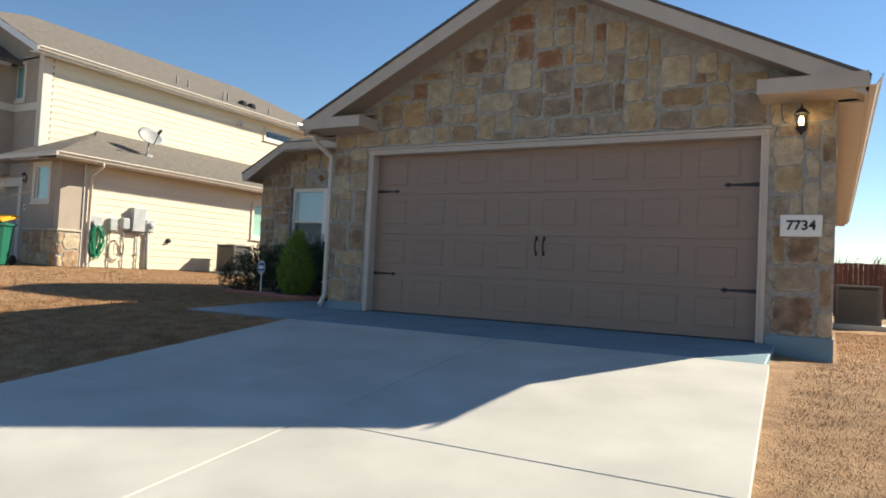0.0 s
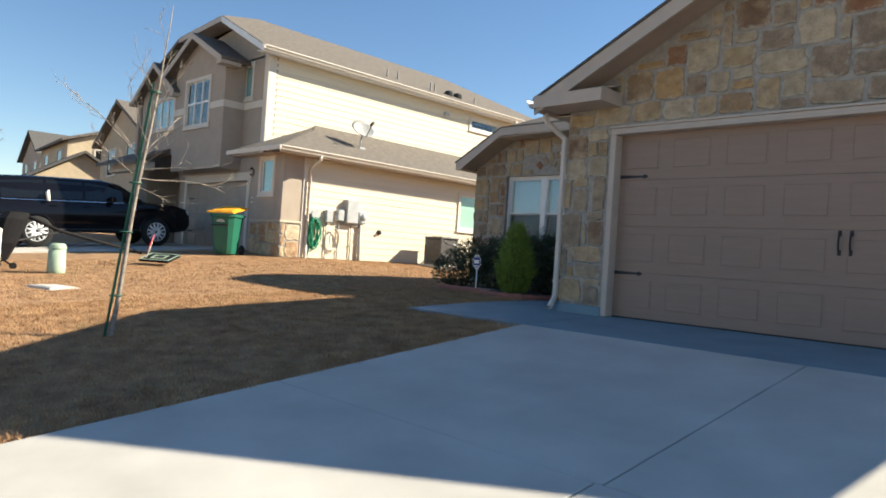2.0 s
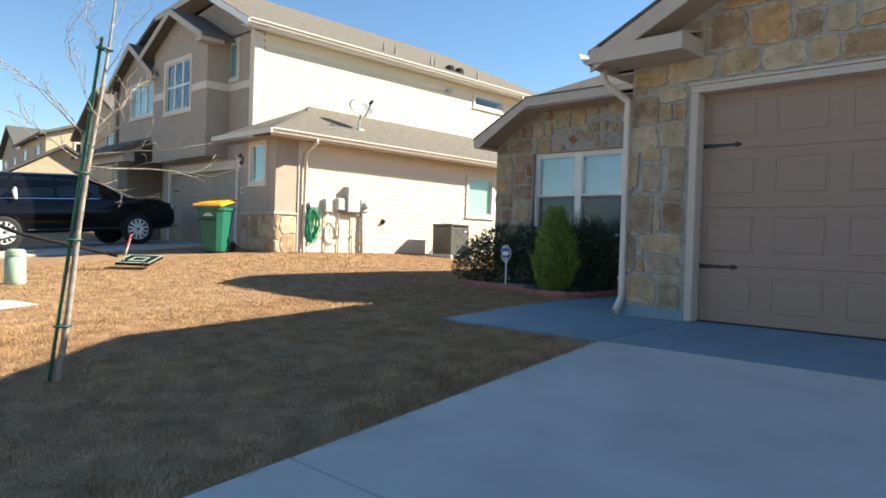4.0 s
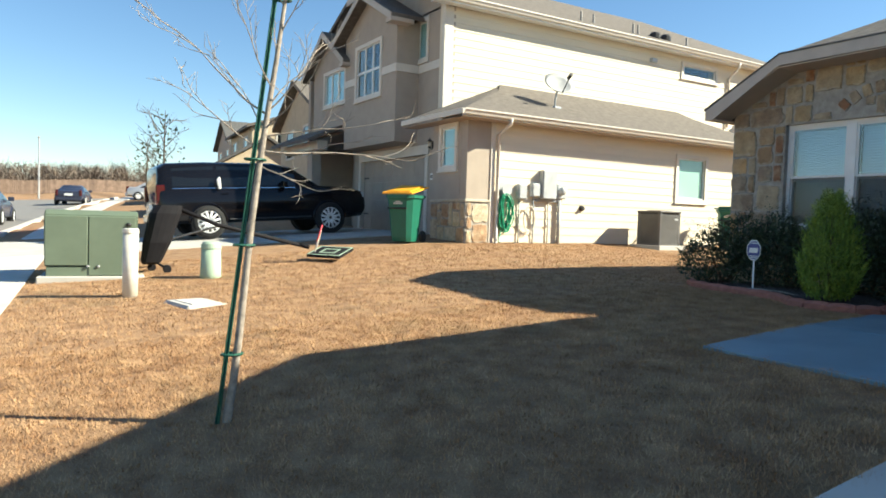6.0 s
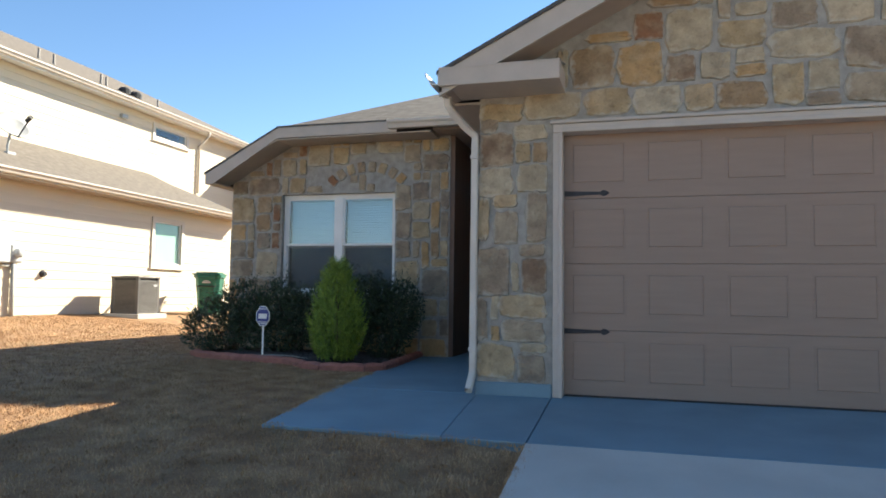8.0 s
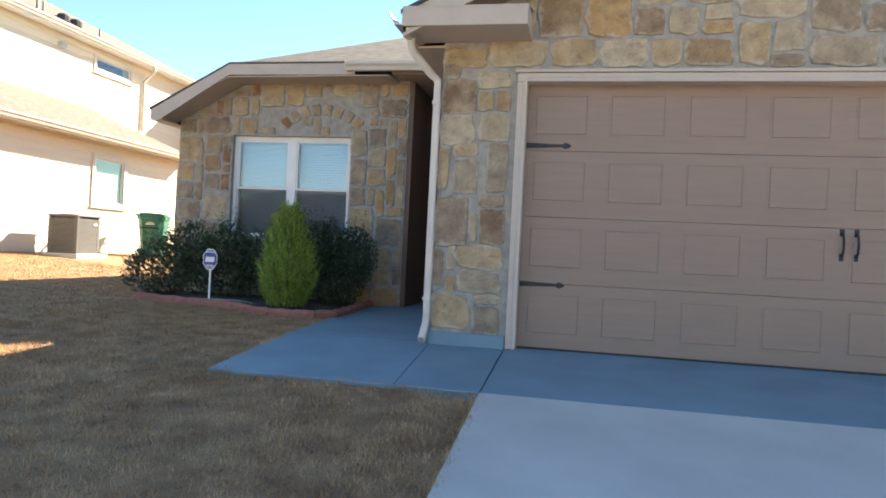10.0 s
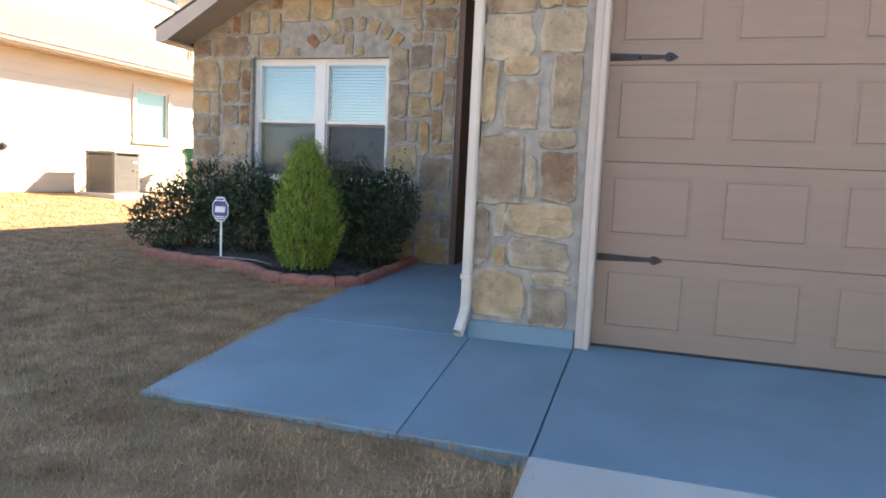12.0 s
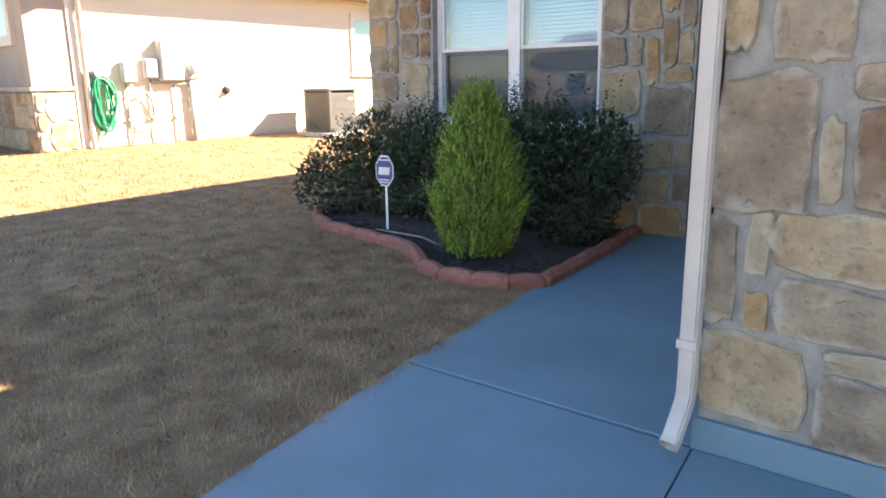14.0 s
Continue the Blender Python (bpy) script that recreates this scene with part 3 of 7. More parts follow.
def gutter(name, p0, p1, out, label):
    """A K-style gutter from p0 to p1, opening outward along out."""
    p0, p1, o = Vector(p0), Vector(p1), Vector(out)
    up = Vector((0, 0, 1))
    prof = [(0, 0), (0, -0.105), (0.065, -0.105), (0.085, -0.06), (0.11, -0.035), (0.115, 0.0), (0.107, 0.0), (0.10, -0.035), (0.075, -0.06), (0.06, -0.097), (0.008, -0.097), (0.008, 0)]
    bm = bmesh.new()
    prism(bm, [p0 + o * a + up * b for a, b in prof], p1 - p0)
    return tagged(part(name, bm, M_GUTTER), label, "gutter", kind="structure")


gutter("gutter_left", (xl, -OV - 0.05, 2.585), (xl, 5.2, 2.585), (-1, 0, 0), "beige metal gutter along the garage eave")
gutter("gutter_right", (xr, -OV - 0.05, 2.585), (xr, 14.2, 2.585), (1, 0, 0), "beige metal gutter along the far garage eave")


def downspout(pts, w, label, d=None):
    """A square metal pipe along points."""
    sp = thing("downspout", pts[-1], label, "downspout")
    d = d or w
    bm = bmesh.new()
    rings = []
    for i, p in enumerate(pts):
        p = Vector(p)
        t = (Vector(pts[min(i + 1, len(pts) - 1)]) - Vector(pts[max(i - 1, 0)])).normalized()
        sx = Vector((1, 0, 0)) - t * t.x
        sx = sx.normalized() if sx.length > 0.2 else Vector((0, 1, 0)).cross(t)
        sy = t.cross(sx).normalized()
        rings.append([bm.verts.new(p + sx * a * w / 2 + sy * b * d / 2) for a, b in ((-1, -1), (1, -1), (1, 1), (-1, 1))])
    for a, b in zip(rings, rings[1:]):
        for k in range(4):
            bm.faces.new((a[k], a[(k + 1) % 4], b[(k + 1) % 4], b[k]))
    bmesh.ops.bevel(bm, geom=[e for e in bm.edges if not e.is_boundary], offset=0.008, segments=2, affect='EDGES')
    bmesh.ops.solidify(bm, geom=bm.faces[:], thickness=0.002)
    part("pipe", bm, M_GUTTER, sp)
    return sp


dsp = downspout([(-0.93, -0.20, 2.49), (-0.93, -0.20, 2.38), (-0.90, -0.185, 2.33), (-0.79, -0.07, 2.20), (-0.730, -0.042, 2.15), (-0.730, -0.042, 2.08), (-0.730, -0.042, 0.20), (-0.731, -0.052, 0.16), (-0.742, -0.12, 0.05), (-0.745, -0.14, 0.035)], 0.056, "beige metal downspout at the garage corner, kicked out at its foot", 0.055)
for z in (1.95, 0.35):
    part("strap", boxed(-0.765, -0.70, -0.076, -0.006, z, z + 0.03, 0.002), M_GUTTER, dsp)

# wing roof: a left slope, and a front slope above the higher eave
WS = 0.60
wy0 = WY - 0.43
bm = bmesh.new()
lx = -5.21
zl = 2.455
WR = 0.485   # pitch of the wing's roof; its hip climbs back from the cut gable
tx_, ty_, tz_ = -1.1, wy0 + 3.0, 3.05 + 3.0 * WR
roof_slab(bm, [(lx, wy0, zl), (-4.10, wy0, 3.05), (tx_, ty_, tz_), (tx_, 13.9, tz_), (lx, 13.9, zl)], 0.10)
roof_slab(bm, [(-4.10, wy0, 3.05), (-0.9, wy0, 3.05), (2.1, ty_, tz_), (tx_, ty_, tz_)], 0.10)
roof_slab(bm, [(tx_, ty_, tz_), (2.1, ty_, tz_), (2.1, 13.9, tz_), (tx_, 13.9, tz_)], 0.10)
roof_slab(bm, [(2.1, ty_ + 0.4, tz_), (2.1, 13.9, tz_), (xr, 14.3, rake(xr) + 0.01), (RIDGE, 9.4, APEX_Z + 0.02)], 0.10)
structure("roof_wing", bm, M_SHINGLE, "grey-brown shingle hip roof over the wing", "roof")
bm = bmesh.new()
prism(bm, [(lx - 0.02, wy0 - 0.03, zl + 0.012), (-4.10, wy0 - 0.03, 3.062), (-4.10, wy0 - 0.03, 3.04), (lx - 0.02, wy0 - 0.03, zl - 0.012)], (0, 0.3, 0))
prism(bm, [(-4.10, wy0 - 0.03, 3.062), (-0.95, wy0 - 0.03, 3.062), (-0.95, wy0 - 0.03, 3.04), (-4.10, wy0 - 0.03, 3.04)], (0, 0.1, 0))
structure("trim_wing_shingle_edge", bm, M_SHINGLE_D, "dark shingle edge along the wing eave", "trim")
bm = bmesh.new()
prism(bm, [(lx, wy0 - 0.022, zl - 0.012), (-4.10, wy0 - 0.022, 3.04), (-4.10, wy0 - 0.022, 2.90), (-4.16, wy0 - 0.022, 2.87), (lx + 0.12, wy0 - 0.022, zl - 0.15), (lx, wy0 - 0.022, zl - 0.15)], (0, 0.022, 0))
box(bm, -4.10, -2.40, wy0 - 0.022, wy0, 2.90, 3.04)
box(bm, -2.40, -1.0, wy0 - 0.022, wy0, 2.94, 3.04)
box(bm, lx, lx + 0.02, wy0, 13.8, zl - 0.15, zl - 0.012)
box(bm, lx + 0.02, WX0, wy0, 13.8, zl - 0.15, zl - 0.13)
prism(bm, [(lx + 0.02, wy0, zl - 0.14), (-4.12, wy0, 2.89), (-1.96, wy0, 2.90), (-1.96, WY, 2.90), (-4.12, WY, 2.89), (lx + 0.02, WY, zl - 0.14)][:3] + [(-1.96, WY, 2.90), (-4.12, WY, 2.89), (lx + 0.02, WY, zl - 0.14)], (0, 0, -0.014))
structure("trim_wing_fascia", bm, M_FASCIA, "taupe fascia and soffit of the wing", "trim")
gutter("gutter_entry", (-2.50, wy0 - 0.022, 3.04), (-1.02, wy0 - 0.022, 3.04), (0, -1, 0), "beige metal gutter over the entry")

# garage door: four sections with raised panels, straps and handles
gd = tagged(new("garage_door", None), "taupe sectional garage door with black strap hinges, closed", "garage door", kind="structure")
gd.matrix_basis = pose(2.44, 0.1, 0)
gd.empty_display_size = 0.1
SH = 2.15 / 4
pm = boxed(-0.203, 0.203, -0.006, 0.004, -0.155, 0.155)
bmesh.ops.bevel(pm, geom=[e for e in pm.edges if abs(e.verts[0].co.y + 0.006) < 1e-4 and abs(e.verts[1].co.y + 0.006) < 1e-4], offset=0.0055, segments=1, affect='EDGES')
panel_mesh = put(pm, "panel", M_DOOR)
gm = bmesh.new()
for a, b, c, d in cells((-0.221, 0.221), (-0.173, 0.173), [(-0.208, 0.208, -0.160, 0.160)]):
    box(gm, a, b, -0.002, 0.003, c, d, 0.001)
rim_mesh = put(gm, "panel_moulding", M_DOOR)
for i in range(4):
    z0 = i * SH + (0.012 if i == 0 else 0.0)
    sec = part("section", boxed(0.0, 4.88, 0.10, 0.145, z0 + 0.0006, (i + 1) * SH - 0.0006, 0.004), M_DOOR, gd)
    for k in range(8):
        for nm, me in (("panel", panel_mesh), ("panel_moulding", rim_mesh)):
            o = new(nm, me)
            o.parent = sec
            o.matrix_basis = pose(0.276 + k * 0.598, 0.10, (i + 0.5) * SH + 0.022)
part("bottom_seal", boxed(0.0, 4.88, 0.095, 0.15, -0.004, 0.014, 0.004), M_BLACKP, gd, "black rubber seal")


def strap(x, z, s):
    bm = bmesh.new()
    prism(bm, [(x, 0.092, z - 0.022), (x + s * 0.29, 0.092, z - 0.011), (x + s * 0.31, 0.092, z - 0.026), (x + s * 0.335, 0.092, z - 0.02), (x + s * 0.365, 0.092, z), (x + s * 0.335, 0.092, z + 0.02), (x + s * 0.31, 0.092, z + 0.026), (x + s * 0.29, 0.092, z + 0.011), (x, 0.092, z + 0.022)], (0, 0.006, 0))
    for dx in (0.04, 0.16, 0.325):
        lathe(bm, (x + s * dx, 0.088, z), [(0.004, -0.006), (0.007, 0), (0.004, 0.006)], 8)
    part("strap_hinge", bm, M_IRON, gd, "black iron strap hinge")


for z in (0.527, 1.655):
    strap(0.004, z, 1)
    strap(4.876, z, -1)
for x in (2.39, 2.49):
    bm = bmesh.new()
    tube(bm, [(x, 0.098, 0.86), (x, 0.06, 0.89), (x, 0.05, 0.95), (x, 0.06, 1.01), (x, 0.098, 1.04)], 0.009, 8)
    box(bm, x - 0.016, x + 0.016, 0.092, 0.10, 0.83, 0.885, 0.003)
    box(bm, x - 0.016, x + 0.016, 0.092, 0.10, 1.015, 1.07, 0.003)
    part("pull_handle", bm, M_IRON, gd, "black iron pull handle")

# casing round the garage door
bm = bmesh.new()
for x0, x1 in ((-0.078, 0.0), (4.88, 4.958)):
    box(bm, x0, x1, -0.035, 0.12, 0.0, 2.142, 0.004)
    xi = x1 - 0.032 if x0 < 0 else x0
    box(bm, xi, xi + 0.032, -0.048, -0.033, 0.0, 2.142, 0.004)
box(bm, -0.078, 4.958, -0.035, 0.12, 2.144, 2.215, 0.004)
box(bm, -0.10, 4.98, -0.055, 0.02, 2.217, 2.243, 0.004)
box(bm, 0.0, 4.88, -0.048, -0.033, 2.144, 2.176, 0.004)
structure("trim_garage_casing", bm, M_CASING, "beige painted casing round the garage door", "trim")

# twin window of the wing
win = tagged(new("window_1", None), "white vinyl twin window with closed blinds tinted sky-blue and lower insect screens", "window", kind="structure")
win.matrix_basis = pose(-3.4, WY, 0.82)
win.empty_display_size = 0.1
wx0, wx1, wz0, wz1 = WIN
mid = (wx0 + wx1) / 2
yw = WY + 0.07
bm = bmesh.new()
for a, b, c, d in cells((wx0, wx1), (wz0, wz1), [(wx0 + 0.045, mid - 0.055, wz0 + 0.045, wz1 - 0.045), (mid + 0.055, wx1 - 0.045, wz0 + 0.045, wz1 - 0.045)]):
    box(bm, a, b, yw, yw + 0.08, c, d)
part("window_frame", bm, M_WHITE, win)
zm = 1.475
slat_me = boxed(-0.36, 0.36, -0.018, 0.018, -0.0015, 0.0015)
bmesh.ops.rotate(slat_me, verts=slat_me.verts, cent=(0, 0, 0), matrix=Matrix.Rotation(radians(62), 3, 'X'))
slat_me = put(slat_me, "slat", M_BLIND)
for x0, x1 in ((wx0 + 0.045, mid - 0.055), (mid + 0.055, wx1 - 0.045)):
    for z0, z1, y in ((zm, wz1 - 0.045, yw + 0.012), (wz0 + 0.045, zm, yw + 0.04)):
        bm = bmesh.new()
        for a, b, c, d in cells((x0, x1), (z0, z1), [(x0 + 0.028, x1 - 0.028, z0 + 0.03, z1 - 0.028)]):
            box(bm, a, b, y, y + 0.028, c, d)
        sash = part("sash", bm, M_WHITE, win)
        p = part("pane", boxed(x0 + 0.024, x1 - 0.024, y + 0.012, y + 0.016, z0 + 0.026, z1 - 0.024), M_GLASS, sash)
        p.visible_shadow = False
    part("insect_screen", boxed(x0 + 0.02, x1 - 0.02, yw + 0.02, yw + 0.022, wz0 + 0.06, zm), M_SCREEN, win, "dark insect screen")
    bl = thing("window_blind", ((x0 + x1) / 2, yw + 0.14, wz0 + 0.05), "white horizontal blind coloured sky-blue, lowered and nearly closed behind the glass", "blind", "blinds of the front window")
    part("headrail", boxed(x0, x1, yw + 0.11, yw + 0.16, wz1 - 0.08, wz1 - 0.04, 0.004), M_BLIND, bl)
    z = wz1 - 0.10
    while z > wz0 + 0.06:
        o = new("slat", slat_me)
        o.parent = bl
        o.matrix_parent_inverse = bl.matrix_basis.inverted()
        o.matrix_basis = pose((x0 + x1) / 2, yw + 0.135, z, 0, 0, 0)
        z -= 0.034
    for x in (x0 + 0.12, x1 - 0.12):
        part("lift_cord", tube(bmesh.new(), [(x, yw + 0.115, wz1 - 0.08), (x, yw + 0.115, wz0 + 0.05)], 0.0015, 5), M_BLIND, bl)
part("window_sill", boxed(wx0 - 0.03, wx1 + 0.03, WY - 0.035, WY + 0.08, wz0 - 0.055, wz0 - 0.003, 0.006), M_STONECAP, win, "cast stone sill")

# number plaque and wall lantern
pl = thing("house_number_plaque", (5.27, -0.02, 1.21), "white plaque with the black number 7734 on the stone wall", "house number")
part("plate", boxed(5.08, 5.46, -0.052, -0.028, 1.10, 1.32, 0.006, 2), M_PLAQUE, pl)
tx = bpy.data.curves.new("number", 'FONT')
tx.body, tx.size, tx.align_x, tx.align_y, tx.extrude, tx.offset = "7734", 0.135, 'CENTER', 'CENTER', 0.002, 0.0035
tx.materials.append(M_INK)
to = new("number", tx)
to.parent = pl
to.matrix_parent_inverse = pl.matrix_basis.inverted()
to.matrix_basis = pose(5.27, -0.0545, 1.21, 90, 0, 0)


def lantern(at, face, label, lit):
    """A small wall lantern: back plate, arm, roof, glass, base; face is the wall's outward direction."""
    x, y, z = at
    fx, fy = face
    ln = thing("wall_lantern", at, label, "wall lamp")
    bm = lathe(bmesh.new(), (x + fx * 0.012, y + fy * 0.012, z - 0.05), [(0.03, -0.09), (0.045, -0.05), (0.045, 0.05), (0.03, 0.09)], 12)
    part("back_plate", bm, M_IRON, ln)
    cx, cy = x + fx * 0.12, y + fy * 0.12
    part("arm", tube(bmesh.new(), [(x, y, z - 0.1), (x + fx * 0.07, y + fy * 0.07, z - 0.17), (cx, cy, z - 0.13)], 0.010, 8), M_IRON, ln)
    part("lantern_base", lathe(bmesh.new(), (cx, cy, z - 0.12), [(0.012, -0.03), (0.05, -0.008), (0.05, 0.006), (0.02, 0.01)], 12), M_IRON, ln)
    g = part("lantern_glass", lathe(bmesh.new(), (cx, cy, z - 0.11), [(0.042, 0), (0.058, 0.13)], 8), M_LANTGLASS, ln)
    g.visible_shadow = False
    part("lantern_roof", lathe(bmesh.new(), (cx, cy, z + 0.02), [(0.075, 0), (0.06, 0.02), (0.03, 0.05), (0.012, 0.06), (0.01, 0.085), (0.004, 0.095)], 12), M_IRON, ln)
    part("bulb", lathe(bmesh.new(), (cx, cy, z - 0.085), [(0.012, 0), (0.026, 0.035), (0.02, 0.065), (0.006, 0.08)], 12), M_BULB if lit else M_CLEARLENS, ln, soft=True)
    return ln


lantern((5.25, -0.03, 2.30), (0, -1), "black wall lantern with a lit bulb on the stone wall", True)


# ---- stone pieces ----
def stone_meshes(n, material, seed):
    rng = random.Random(seed)
    out = []
    for _ in range(n):
        bm = bmesh.new()
        K = 16
        rings = []
        jit = [(rng.uniform(-0.075, 0.03), rng.uniform(-0.075, 0.03)) for _ in range(K)]
        for sc, y in ((1.0, 0.012), (0.985, -0.008), (0.93, -0.017)):
            ring = []
            for k in range(K):
                a = 2 * math.pi * k / K
                c, s = math.cos(a), math.sin(a)
                r = 0.5 / (abs(c) ** 8 + abs(s) ** 8) ** (1 / 8)
                ring.append(bm.verts.new((sc * (r * c + jit[k][0]), y + (rng.uniform(-0.006, 0.005) if sc < 0.95 else 0), sc * (r * s + jit[k][1]))))
            rings.append(ring)
        for a, b in zip(rings, rings[1:]):
            for k in range(K):
                bm.faces.new((a[k], a[(k + 1) % K], b[(k + 1) % K], b[k]))
        c = bm.verts.new((rng.uniform(-0.1, 0.1), -0.026 + rng.uniform(-0.004, 0.004), rng.uniform(-0.1, 0.1)))
        for k in range(K):
            bm.faces.new((rings[-1][k], rings[-1][(k + 1) % K], c))
        out.append(put(bm, "stone", material))
    return out


def rubble(x0, x1, z0, z1, rng, c=0.125):
    """Random rubble bond: rectangles of mixed size that fill a field."""
    nx, nz = max(1, round((x1 - x0) / c)), max(1, round((z1 - z0) / c))
    cx, cz = (x1 - x0) / nx, (z1 - z0) / nz
    used = [[False] * nz for _ in range(nx)]
    for j in range(nz):
        for i in range(nx):
            if used[i][j]:
                continue
            w, h = rng.choice(((2, 2), (3, 2), (2, 2), (1, 2), (2, 1), (3, 3), (2, 3), (1, 1), (3, 2), (1, 3), (2, 2), (4, 2), (3, 3)))
            w, h = min(w, nx - i), min(h, nz - j)
            while any(used[i + a][j] for a in range(w)):
                w -= 1
            while any(used[i + a][j + b] for a in range(w) for b in range(h)):
                h -= 1
            for a in range(w):
                for b in range(h):
                    used[i + a][j + b] = True
            yield x0 + i * cx, x0 + (i + w) * cx, z0 + j * cz, z0 + (j + h) * cz


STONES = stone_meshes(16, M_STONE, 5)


def set_stone(parent, a, b, c, d, rng, meshes, y=0.0, gap=0.011, wob=0.009, xface=None):
    a, b, c, d = a + gap + rng.uniform(-wob, wob), b - gap + rng.uniform(-wob, wob), c + gap + rng.uniform(-wob, wob), d - gap + rng.uniform(-wob, wob)
    if b - a < 0.03 or d - c < 0.03:
        return
    o = new("stone", rng.choice(meshes))
    o.parent = parent
    turn = rng.uniform(-2.5, 2.5)
    if xface is None:
        m = Matrix.Translation(((a + b) / 2, y, (c + d) / 2)) @ Euler((0, radians(turn), 0)).to_matrix().to_4x4()
    else:
        m = Matrix.Translation((xface, (a + b) / 2, (c + d) / 2)) @ Matrix.Rotation(radians(90), 4, 'Z')
    if parent.parent is not None and parent.parent.type == 'EMPTY':
        pass
    o.matrix_basis = m @ Matrix.Diagonal((b - a, rng.uniform(0.8, 1.25), d - c, 1))


def build_stones():
    rng = random.Random(11)
    # the garage's left pier, stone by stone (x, z from its foot)
    pier = ((0.0, 0.29, 1.55, 1.80), (0.33, 0.58, 1.59, 1.82), (0.0, 0.09, 1.20, 1.55), (0.13, 0.33, 1.46, 1.57), (0.14, 0.34, 1.16, 1.44), (0.40, 0.57, 1.17, 1.60),
            (0.0, 0.27, 0.73, 1.15), (0.34, 0.56, 1.06, 1.15), (0.285, 0.34, 0.77, 1.01), (0.36, 0.57, 0.75, 1.05), (0.0, 0.08, 0.37, 0.71), (0.115, 0.17, 0.54, 0.73),
            (0.18, 0.57, 0.55, 0.74), (0.12, 0.18, 0.36, 0.48), (0.215, 0.57, 0.36, 0.53), (0.0, 0.315, 0.06, 0.34), (0.365, 0.57, 0.27, 0.345), (0.345, 0.57, 0.03, 0.26))
    for a, b, c, d in pier:
        set_stone(wall_front, GX0 + a, GX0 + b, 0.08 + c, 0.08 + d, rng, STONES, 0.0, -0.003, 0.005)
    for a, b, c, d in ((0.0, 0.30, 1.80, 2.10), (0.0, 0.16, 2.10, 2.36), (0.30, 0.58, 2.02, 2.16), (0.31, 0.44, 1.83, 2.01), (0.45, 0.58, 1.83, 2.01)):
        set_stone(wall_front, GX0 + a, GX0 + b, 0.08 + c, 0.08 + d, rng, STONES, 0.0, 0.003, 0.004)
    for a, b, c, d in rubble(5.0, GX1, 0.10, 2.26, rng, 0.14):
        set_stone(wall_front, a, b, c, d, rng, STONES)
    # above the door and in the gable
    for a, b, c, d in rubble(GX0, GX1, 2.26, 4.2, rng, 0.125):
        top = min(rake(a), rake(b)) - 0.18
        if c < 2.44 and b < -0.2:
            d = min(d, 2.44)
        d = min(d, top)
        if d - c > 0.07:
            set_stone(wall_front, a, b, c, d, rng, STONES)
    # wing front round the window, with a small arch of voussoirs over it
    arch_c, arch_r = (-2.98, 1.93), 0.62
    for k in range(12):
        t = radians(20 + k * 12.7)
        x, z = arch_c[0] + arch_r * math.cos(t) * 1.15, arch_c[1] + arch_r * math.sin(t)
        if z < 2.30:
            continue
        o = new("stone", rng.choice(STONES))
        o.parent = wall_wing
        o.matrix_basis = Matrix.Translation((x, WY, z)) @ Matrix.Rotation(-(t - math.pi / 2), 4, 'Y') @ Matrix.Diagonal((0.115, 1.0, 0.15, 1))
    for a, b, c, d in rubble(WX0, WX1, 0.0, 2.97, rng, 0.13):
        x, z = (a + b) / 2, (c + d) / 2
        top = 2.90 if min(a, b) > -4.1 else 2.90 - 0.5 * (-4.1 - a)
        d = min(d, top)
        if d - c < 0.05:
            continue
        if b > WIN[0] - 0.01 and a < WIN[1] + 0.01 and d > WIN[2] - 0.06 and c < WIN[3] + 0.01:
            if a < WIN[0] - 0.08:
                b = WIN[0]
            elif b > WIN[1] + 0.08:
                a = WIN[1]
            elif c < WIN[2] - 0.14:
                d = WIN[2] - 0.06
            elif d > WIN[3] + 0.06:
                c = WIN[3] + 0.01
            else:
                continue
        if any(abs(math.hypot((px - arch_c[0]) / 1.15, pz - arch_c[1]) - arch_r) < 0.05 and pz > 2.30 for px in (a, x, b) for pz in (c, z, d)):
            continue
        set_stone(wall_wing, a, b, c, d, rng, STONES, WY)

# ---- the neighbouring house ----
NX, NU, NY0, NYG, NYB = -10.83, -12.95, 2.23, 2.95, 2.3
nh = thing("neighbour_house", (-15.0, 8.0, 0.2), "two-storey house with cream siding, taupe stucco and shingle roof", "house")


def holed(name, axis, c0, c1, us, vs, holes, material, label=""):
    bm = bmesh.new()
    for a, b, c, d in cells(us, vs, holes):
        if axis == 'x':
            box(bm, c0, c1, a, b, c, d)
        else:
            box(bm, a, b, c0, c1, c, d)
    bmesh.ops.remove_doubles(bm, verts=bm.verts, dist=1e-4)
    return part(name, bm, material, nh, label)


LWIN = (8.69, 9.72, 1.50, 2.54)
holed("side_wall", 'x', NX - 0.25, NX - 0.012, (2.83, 12.0), (0.0, 2.95), [LWIN], M_SIDING)
holed("corner_wall", 'x', NX - 0.25, NX + 0.005, (NY0, 2.83), (0.0, 2.95), [], M_STUCCO)
FWIN = (-11.87, -11.30, 1.94, 2.78)
NL = -12.25   # left end of the low front
holed("front_wall_low", 'y', NY0, NY0 + 0.2, (NL, NX - 0.26), (0.0, 2.95), [FWIN], M_STUCCO)
holed("front_return_wall", 'x', NL, NL + 0.2, (NY0 + 0.2, NYG), (0.0, 3.0), [], M_STUCCO)
GAR = (-17.75, -13.86, 0.0, 2.40)
UWIN = (-14.42, -13.96, 4.84, 5.76)
holed("front_wall", 'y', NYG, NYG + 0.2, (-14.5, NU), (2.6, 5.95), [UWIN], M_STUCCO)
holed("porch_corner_wall", 'y', NYG, NYG + 0.2, (NU, NL), (0.0, 3.3), [], M_STUCCO)
